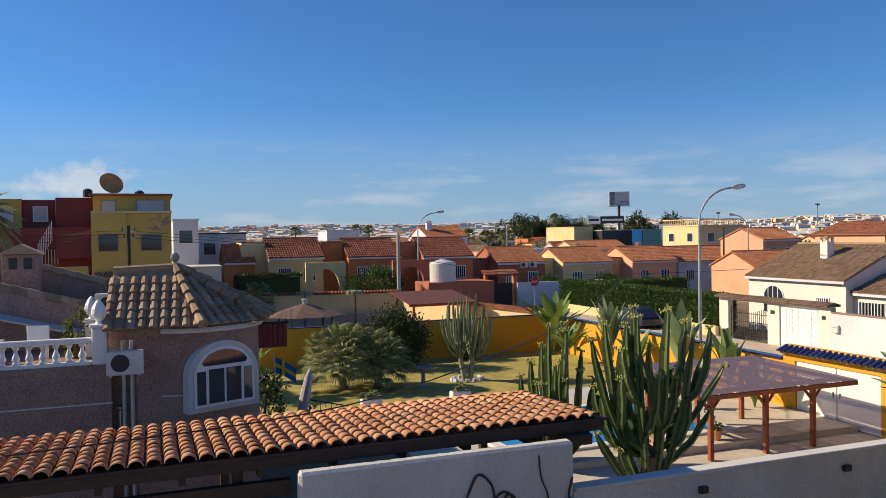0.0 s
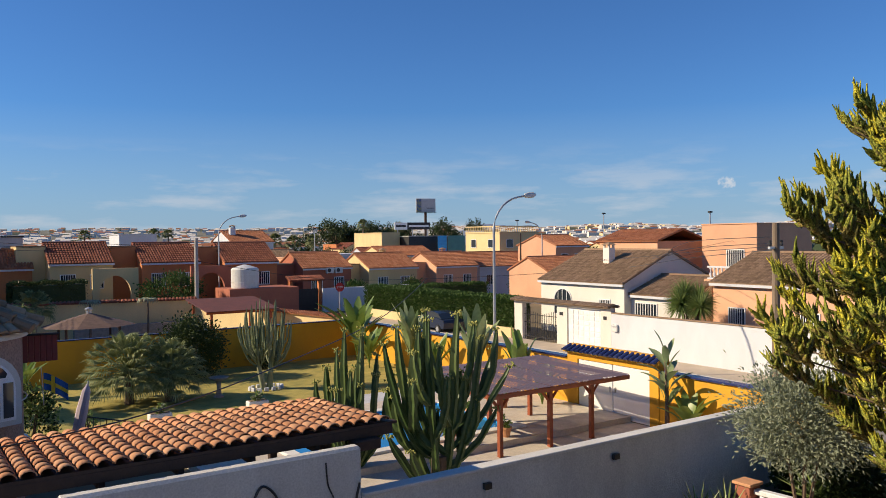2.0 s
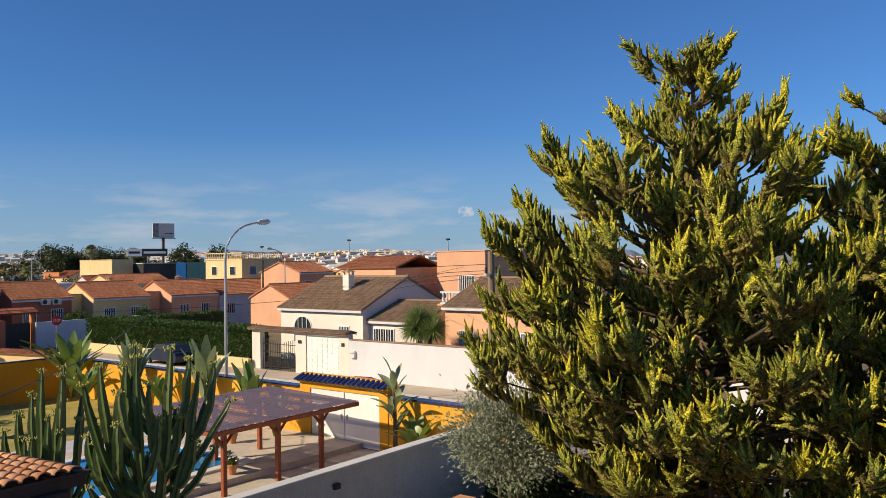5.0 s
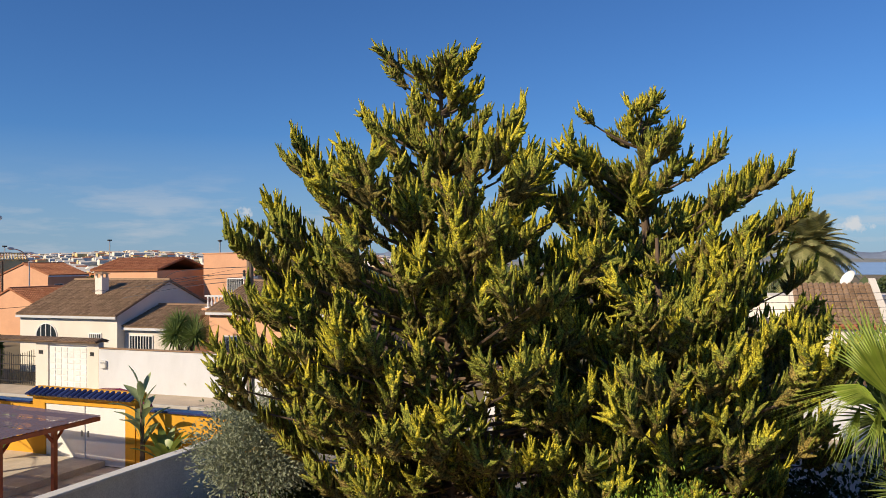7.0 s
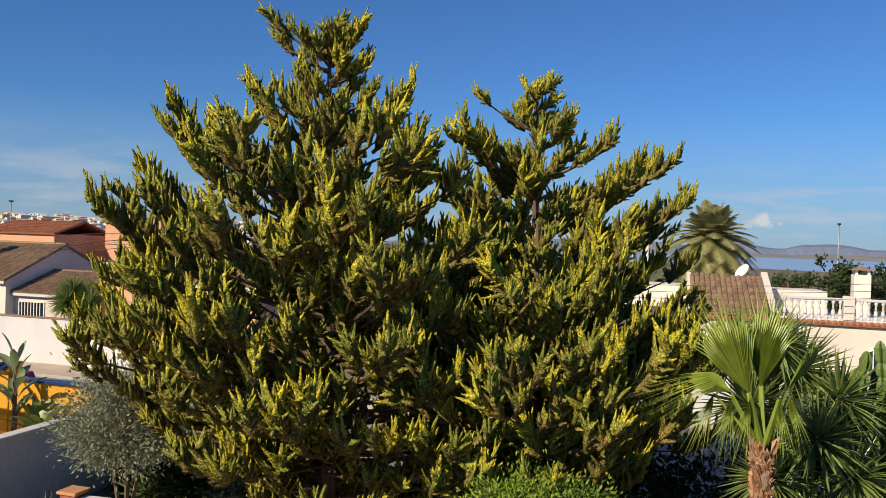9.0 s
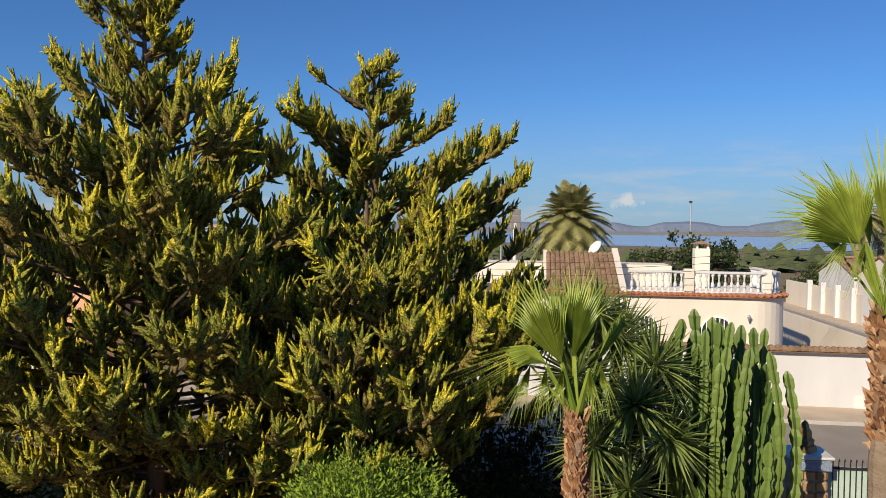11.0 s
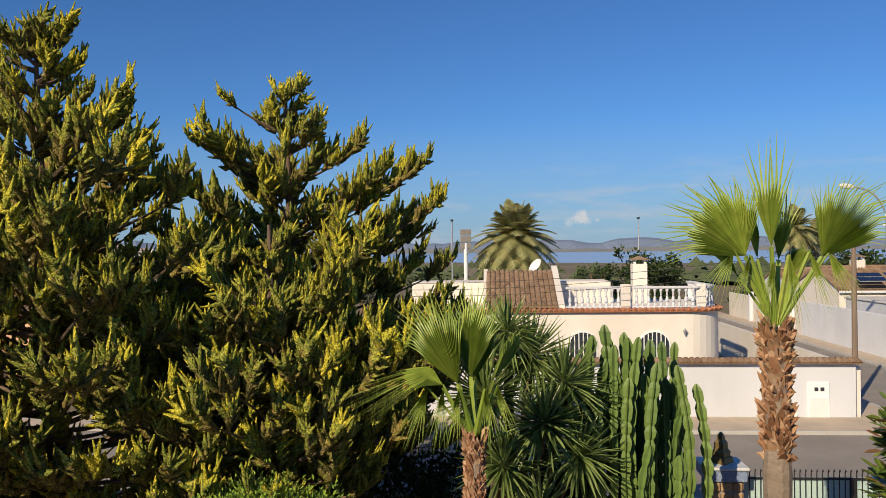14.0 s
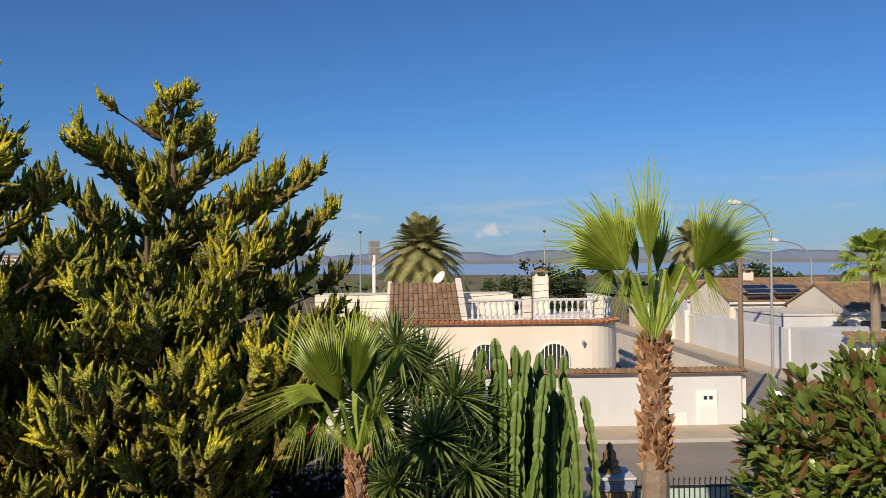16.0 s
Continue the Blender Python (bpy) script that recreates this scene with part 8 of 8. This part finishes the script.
bl = thing("hoarding", "blue and green advertising panels by the road", "billboard", Matrix.Translation((38.3, 144.5, 0)) @ pose(0, 0, 0, 0, 0, -14))
part("panel", cubed(-2.4, -0.7, -0.1, 0.1, 4.4, 7.3, 0.02), M_POOLTILE, bl)
part("panel", cubed(-0.5, 2.8, -0.1, 0.1, 4.2, 7.3, 0.02), surf("sea green panel", (0.06, 0.2, 0.2), (0.05, 0.16, 0.18), 0.6, 0.6), bl)
for x in (-1.5, 1.0):
    part("leg", cubed(x - 0.1, x + 0.1, 0.1, 0.3, 0, 4.5), M_METAL, bl)


def far_tree(name, label, m, h, r, seed, mat, flat=0.5, n=1500):
    """A pine or carob: a trunk, limbs and a crown of loose leaf clumps."""
    rg = np.random.RandomState(seed)
    t = thing(name, label, "tree", m)
    bm = bmesh.new()
    tube(bm, [(0, 0, -0.1), (0.1, 0, h * 0.45), (0, 0.1, h * 0.8)], [0.25, 0.2, 0.08], 7)
    for k in range(4):
        a = k * 1.6 + seed
        tube(bm, [(0.05, 0, h * 0.45), (math.cos(a) * r * 0.6, math.sin(a) * r * 0.6, h * 0.75)], [0.12, 0.04], 5)
    part("trunk", bm, M_TRUNK, t)
    k = rg.normal(size=(28, 3))
    k /= np.linalg.norm(k, axis=1)[:, None]
    k *= rg.uniform(0.35, 1.0, (28, 1))
    c = k[rg.randint(28, size=n)] + rg.normal(size=(n, 3)) * 0.13
    p = c * np.array([r, r, h * flat * 0.5]) + np.array([0, 0, h * (1 - flat * 0.5)])
    p[:, 2] = np.maximum(p[:, 2], 0.2)
    d = rg.normal(size=(n, 3)) + np.array([0, 0, 0.6])
    d /= np.linalg.norm(d, axis=1)[:, None]
    s = np.cross(d, rg.normal(size=(n, 3)))
    s /= np.linalg.norm(s, axis=1)[:, None]
    ln = 0.11 * r * rg.uniform(0.7, 1.5, (n, 1))
    V = np.stack([p, p + d * ln * 0.5 + s * ln * 0.35, p + d * ln, p + d * ln * 0.5 - s * ln * 0.35], 1).reshape(-1, 3)
    raw("crown", V.tolist(), (np.arange(n)[:, None] * 4 + np.array([[0, 1, 2, 3]])).tolist(), mat, t)
    return t


rng = random.Random(57)
for k in range(15):
    t = k / 14
    far_tree("pine_tree", "dark rounded pine beyond the town", Matrix.Translation((20 + 27 * t + rng.uniform(-2, 2), 228 + rng.uniform(-6, 10), 0)), rng.uniform(10.5, 13.0), rng.uniform(3.0, 4.5), k, M_DARKLEAF, 0.7)
for k in range(6):
    t = k / 5
    far_tree("pine_tree", "dark rounded pine beyond the billboard", Matrix.Translation((54 + 12 * t, 222 + rng.uniform(-5, 5), 0)), rng.uniform(10.5, 13.5), rng.uniform(3.0, 4.2), 40 + k, M_DARKLEAF, 0.7)
for k in range(30):
    far_tree("far_tree", "green tree among the far houses", at(rng.uniform(15, 170), rng.uniform(95, 210)), rng.uniform(4.0, 6.8), rng.uniform(1.5, 3.0), 70 + k, M_DARKLEAF, 0.8, 700)


M_DATE = island("grey-green date palm leaf", (0.24, 0.25, 0.10), (0.33, 0.33, 0.14), (0.42, 0.38, 0.18), 0.5, 0.3, 0.4)


def date_palm(label, m, h, r, n, seed, fruit=True, lean=0.0):
    rg = random.Random(seed)
    t = thing("date_palm", label, "palm tree", m)
    part("trunk", tubed([(0, 0, -0.05), (lean * 0.5, 0, h * 0.5), (lean, 0, h)], [0.34, 0.28, 0.32], 10), M_PALMTRUNK, t)
    for k in range(n):
        az = k * 2.399
        el = math.radians(82 - 125 * (k + 0.5) / n)
        d = Vector((math.cos(az) * math.cos(el), math.sin(az) * math.cos(el), math.sin(el)))
        L = r * rg.uniform(0.85, 1.1)
        pts = [Vector((lean, 0, h)) + d * L * s + Vector((0, 0, -0.55 * L * s * s * (0.35 + 0.65 * math.cos(el)))) for s in (j / 11 for j in range(12))]
        V, F = [], []
        for j in range(1, 12):
            f = (pts[j] - pts[j - 1]).normalized()
            sd_ = f.cross((0, 0, 1)).normalized()
            w = r * 0.25 * math.sin(math.pi * min(1, 0.12 + 0.85 * j / 12))
            for s in (-1, 1):
                for q in (0.0, 0.5):
                    p = pts[j - 1].lerp(pts[j], q)
                    i = len(V)
                    tip = p + sd_ * s * w + f * w * 0.9 + Vector((0, 0, -0.25 * w))
                    V += [p, p + f * 0.075 * r, tip]
                    F.append((i, i + 1, i + 2))
            i = len(V)
            V += [pts[j - 1] - sd_ * 0.02, pts[j - 1] + sd_ * 0.02, pts[j] + sd_ * 0.02, pts[j] - sd_ * 0.02]
            F.append((i, i + 1, i + 2, i + 3))
        raw("frond", V, F, M_DATE, t)
    if fruit:
        for k in range(9):
            a = k * 2.4
            bm = bmesh.new()
            tube(bm, [(lean, 0, h), (lean + math.cos(a) * 0.7, math.sin(a) * 0.7, h + 0.6), (lean + math.cos(a) * 1.1, math.sin(a) * 1.1, h + 0.0)], [0.04, 0.08, 0.2], 6)
            part("fruit_stalk", bm, surf("orange dates", (0.5, 0.22, 0.03), (0.4, 0.16, 0.02), 0.2, 0.7) if k == 0 else bpy.data.materials["orange dates"], t)
    return t


date_palm("big date palm with orange fruit behind the terrace house", at(63.4, -4.4), 7.6, 3.6, 95, 1)
date_palm("tall date palm beyond the cross street", at(74.0, -29.5), 8.3, 2.6, 40, 2, False)
date_palm("tall date palm beside the far street", at(78.0, -33.0), 7.6, 2.3, 36, 3, False)
date_palm("palm tree at the edge of the red house", at(-7.4, 39.5), 8.0, 1.9, 44, 4, False)
for x, y, h in ((30.6, 205, 10.5), (41.0, 210, 10.0), (-42, 232, 8.6), (-25, 240, 9.0), (-21, 240, 8.8), (6.5, 170, 6.6), (10.5, 172, 6.2), (14.5, 168, 6.4)):
    fan_palm("far_palm", "slender fan palm rising above the far roofs", Matrix.Translation((x, y, 0)), h, 0.22, 30, int(x + 60), mat=M_FANDARK, stalk=0.9, radius=1.1)
fan_palm("washingtonia_palm", "bushy fan palm beside the white garage", at(43.4, -28.4), 6.4, 0.3, 34, 71, stalk=1.0, radius=1.1, boots=0.6, smooth_r=0.24)
yucca("yucca_tree", "small yucca beside the brown house", at(50.5, -30.0), [(0, 0, 2.6, 1.0, 60), (0.4, 0.6, 2.1, 0.9, 50)], 21)

# cross street: long white walls, garages and bungalows
solid("wall_cross_street", cubed(47.0, 62.0, -25.6, -25.4, 0, 2.6, 0.02), M_WHITE, GRID, "long white street wall beside the pavement", "garden wall", "structure")
solid("wall_cross_street_far", cubed(62.0, 80.0, -25.6, -25.4, 0, 2.3, 0.02), M_CREAM_WHITE, GRID, "cream street wall further down the street", "garden wall", "structure")
for k in range(4):
    solid("gate_pier", cubed(-0.2, 0.2, -0.2, 0.2, 0, 2.7, 0.02), M_WHITE, at(63.5 + k * 3.2, -25.3), "white square gate pier by the pavement", "pier")
gr = thing("garage", "white garage with a tiled edge and wide door", "garage", GRID)
part("wall", cubed(40.5, 47.0, -30.0, -25.5, 0, 2.7, 0.02), M_WHITE, gr)
part("door", cubed(40.46, 40.5, -28.8, -26.2, 0.05, 2.2), M_SHUTTER, gr)
tiled_slope("tile_edge", gr, (39.9, -25.1, 2.65), (0, -5.2, 0), (1.0, 0, 0.3), M_TILE_BROWN)
part("wood_door", cubed(40.45, 40.5, -29.9, -29.1, 0.05, 2.1), M_WOOD_RED, gr)
gable_house("bungalow", "cream bungalow with solar panels on its roof", GRID @ pose(58.0, -26.5, 0, 0, 0, -90), 9.0, 8.0, 3.6, 5.0, M_CREAM_WHITE, M_TILE_BROWN, [(2.0, 1.3, 1.2, 1.1, 3, False)], [], [(3.0, 4.0, 4.5, 5.9, 0.8)])
gable_house("bungalow", "brown-roofed bungalow with large windows", GRID @ pose(49.5, -30.5, 0, 0, 0, -90), 9.0, 8.0, 3.4, 4.9, M_CREAM_WHITE, M_TILE_BROWN, [(1.5, 0.9, 1.8, 1.9, 0, False), (5.5, 0.9, 1.8, 1.9, 0, False)])
gable_house("bungalow", "white bungalow under a long brown roof", GRID @ pose(68.0, -27.0, 0, 0, 0, -90), 12.0, 8.0, 3.3, 4.6, M_WHITE, M_TILE_BROWN)
block("white flat-roofed carport block", 50.0, 57.0, -30.0, -26.5, 3.1, M_WHITE, M_GREY)
M_SOLAR = glassy("solar panel", (0.012, 0.02, 0.05), 0.12)
for k in range(4):
    sp = thing("solar_panel", "dark blue solar panel tilted on the roof", "solar panel", at(57.4 + 0.7 * (k // 2), -28.4 - 2.1 * (k % 2), 4.35 + 0.28 * (k // 2)) @ pose(0, 0, 0, 0, -20, 0), "solar panels")
    part("panel", cubed(-0.3, 0.3, -0.9, 0.9, 0.0, 0.05, 0.008), M_SOLAR, sp)
    part("frame", cubed(-0.33, 0.33, -0.93, 0.93, -0.05, -0.002, 0.008), M_METAL, sp)
for u, v, h in ((112.2, 3.3, 10.7), (130.5, -25.7, 11.4), (107.5, 104.2, 11.0), (100.0, 75.0, 10.2), (98, 118, 10.0), (70.0, 150, 9.0)):
    t = thing("light_mast", "tall thin floodlight mast in the distance", "mast", at(u, v))
    part("pole", tubed([(0, 0, 0), (0, 0, h)], [0.14, 0.09], 8), M_METAL, t)
    part("lamp_head", cubed(-0.35, 0.35, -0.2, 0.2, h, h + 0.25, 0.03), M_DARK, t)
sp = thing("sign_tower", "grey panel sign on a white post by the lake", "sign", at(112.3, 1.4) @ pose(0, 0, 0, 0, 0, -70))
part("post", tubed([(0, 0, 0), (0, 0, 7.6)], 0.28, 10), M_WHITEPAINT, sp)
for k in range(3):
    part("panel", cubed(-0.75, 0.75, -0.2, 0.2, 6.8 + k * 0.95, 7.65 + k * 0.95, 0.04), M_STONE, sp)
for k in range(14):
    u, v = rng.uniform(78, 110), rng.uniform(-45, 26)
    far_tree("carob_tree", "rounded dark tree before the lake", at(u, v), rng.uniform(2.6, 4.2), rng.uniform(1.6, 2.8), 130 + k, M_DARKLEAF, 0.8, 900)
for u, v, h, r in ((84.0, -17.5, 6.8, 3.0), (88.0, -21.0, 6.0, 2.6), (86.0, -13.0, 5.2, 2.4), (90.0, -42.0, 6.4, 3.4), (95.0, -46.0, 6.0, 3.6)):
    far_tree("pine_tree", "spreading pine before the lake", at(u, v), h, r, int(u), M_DARKLEAF, 0.7, 1600)

# lake, far shore, hills and the town on the slope
M_LAKE = surf("lake water", (0.30, 0.38, 0.50), (0.34, 0.42, 0.54), 60.0, 0.25, 0.02, 0.4)
bm = bmesh.new()
vs = [bm.verts.new(p) for p in ((360, -700, 0.05), (1750, -1500, 0.05), (1900, 1050, 0.05), (520, 420, 0.05), (400, 190, 0.05), (360, 40, 0.05))]
bm.faces.new(vs)
bmesh.ops.recalc_face_normals(bm, faces=bm.faces)
solid("lake", bm, M_LAKE, Matrix(), "wide pale blue salt lake before the hills", "lake", "structure")
# Aerial haze is mixed into the base colours of hills and shore.
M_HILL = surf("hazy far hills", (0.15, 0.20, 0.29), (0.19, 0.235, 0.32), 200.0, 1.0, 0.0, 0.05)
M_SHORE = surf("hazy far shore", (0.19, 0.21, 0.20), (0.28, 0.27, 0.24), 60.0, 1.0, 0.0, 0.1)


def ridge(name, label, dist, a0, a1, height, seed, mat, n=150):
    """A long hill on the horizon between two bearings."""
    verts, faces = [], []
    for k in range(n + 1):
        t = k / n
        a = radians(a0 + (a1 - a0) * t)
        h = height * (0.35 + 0.9 * noise.noise((t * 5 + seed, seed, 0)) ** 2 + 0.5 * abs(noise.noise((t * 14, seed, 3))) + 0.22 * abs(noise.noise((t * 50, seed, 8)))) * min(1, 8 * t, 8 * (1 - t))
        c, s = math.cos(a), math.sin(a)
        verts += [(c * (dist - 120), s * (dist - 120), -1), (c * dist, s * dist, h * 0.8), (c * (dist + 150), s * (dist + 150), h), (c * (dist + 300), s * (dist + 300), -1)]
    for k in range(n):
        for j in range(3):
            i = k * 4 + j
            faces.append((i, i + 4, i + 5, i + 1))
    ob = raw(name, verts, faces, mat)
    return tagged(ob, label, "hill", "", "structure")


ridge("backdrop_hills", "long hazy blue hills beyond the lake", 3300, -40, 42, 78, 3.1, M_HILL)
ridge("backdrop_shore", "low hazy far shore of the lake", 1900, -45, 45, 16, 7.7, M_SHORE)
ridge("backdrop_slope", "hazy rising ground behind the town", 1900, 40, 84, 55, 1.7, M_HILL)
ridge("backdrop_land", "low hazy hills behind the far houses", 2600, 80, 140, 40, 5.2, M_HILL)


def upland(a, d):
    """The height of the rising ground north of the town, by bearing and distance."""
    s = max(0.0, min(1.0, (d - 420) / 1450))
    return 34 * s * s * (3 - 2 * s) * max(0.0, min(1.0, (a - 41) / 9, (138 - a) / 9)) * (0.85 + 0.3 * noise.noise((a * 0.15, d * 0.002, 2.0)))


M_UPLAND = surf("far fields and groves", (0.11, 0.115, 0.085), (0.20, 0.185, 0.14), 45.0, 1.0, 0.0, 0.06)
verts, faces = [], []
for k in range(121):
    a = 40 + 100 * k / 120
    for j in range(13):
        d = 420 + 125 * j
        verts.append((math.cos(radians(a)) * d, math.sin(radians(a)) * d, upland(a, d) - (0.5 if j == 0 else 0.0)))
for k in range(120):
    for j in range(12):
        i = k * 13 + j
        faces.append((i, i + 1, i + 14, i + 13))
tagged(raw("backdrop_upland", verts, faces, M_UPLAND), "gently rising far land with fields and groves", "far land", "", "structure")


def far_town(name, label, n, bearing, dist, size, seed):
    """Many tiny houses, too far off to tell apart."""
    rg = random.Random(seed)
    V, F, S = [], [], []
    for k in range(n):
        a = radians(rg.uniform(*bearing))
        d = dist[0] + (dist[1] - dist[0]) * rg.random() ** 1.3
        x, y = math.cos(a) * d, math.sin(a) * d
        w, h = rg.uniform(*size), rg.uniform(2.5, 5.5)
        z = upland(math.degrees(a), d) - 0.3
        h += z
        i = len(V)
        V += [(x - w, y - w * 0.6, z), (x + w, y - w * 0.6, z), (x + w, y + w * 0.6, z), (x - w, y + w * 0.6, z),
              (x - w, y - w * 0.6, h), (x + w, y - w * 0.6, h), (x + w, y + w * 0.6, h), (x - w, y + w * 0.6, h), (x - w, y, h + 1.2), (x + w, y, h + 1.2)]
        F += [(i, i + 1, i + 5, i + 4), (i + 1, i + 2, i + 6, i + 9, i + 5), (i + 2, i + 3, i + 7, i + 6), (i + 3, i, i + 4, i + 8, i + 7), (i + 4, i + 5, i + 9, i + 8), (i + 7, i + 8, i + 9, i + 6)]
        s = rg.randrange(3)
        tiled = 3 if rg.random() < 0.3 else 2
        S += [s, s, s, s, tiled, tiled]
    ob = raw(name, V, F, [M_WHITE, M_CREAM, M_CREAM_WHITE, M_TILE_ORANGE], None, "", S)
    return tagged(ob, label, "town", "", "stuff")


far_town("far_houses", "scattered pale houses far behind the town", 2800, (42, 132), (330, 1850), (2.5, 6), 1)
far_town("hill_town", "white town on the far slope", 900, (44, 76), (1300, 1890), (4, 9), 2)
V, F = [], []
rg = np.random.RandomState(4)
n = 5000
a, d = np.radians(rg.uniform(-38, 130, n)), 150 + 900 * rg.rand(n) ** 1.5
keep = ~((np.degrees(a) < 36) & (d > 170)) & ~((np.degrees(a) > 40) & (d < 210))
a, d = a[keep], d[keep]
n = len(a)
p = np.stack([np.cos(a) * d, np.sin(a) * d, np.zeros(n)], 1)
w, h = rg.uniform(1.2, 3.5, n), rg.uniform(1.5, 5.0, n)
for k in range(n):
    for j in range(5):
        o = Vector(p[k]) + Vector((rg.uniform(-1, 1) * w[k], rg.uniform(-1, 1) * w[k], h[k] * rg.uniform(0.2, 0.9)))
        s = w[k] * rg.uniform(0.4, 0.8)
        i = len(V)
        V += [o + Vector((s, 0, -s * 0.3)), o + Vector((-s * 0.5, s * 0.87, -s * 0.2)), o + Vector((-s * 0.5, -s * 0.87, -s * 0.4)), o + Vector((0, 0, s * 0.7))]
        F += [(i, i + 1, i + 3), (i + 1, i + 2, i + 3), (i + 2, i, i + 3)]
tagged(raw("far_scrub", V, F, M_DARKLEAF), "dark scrub and small trees over the far plain", "scrub", "", "stuff")
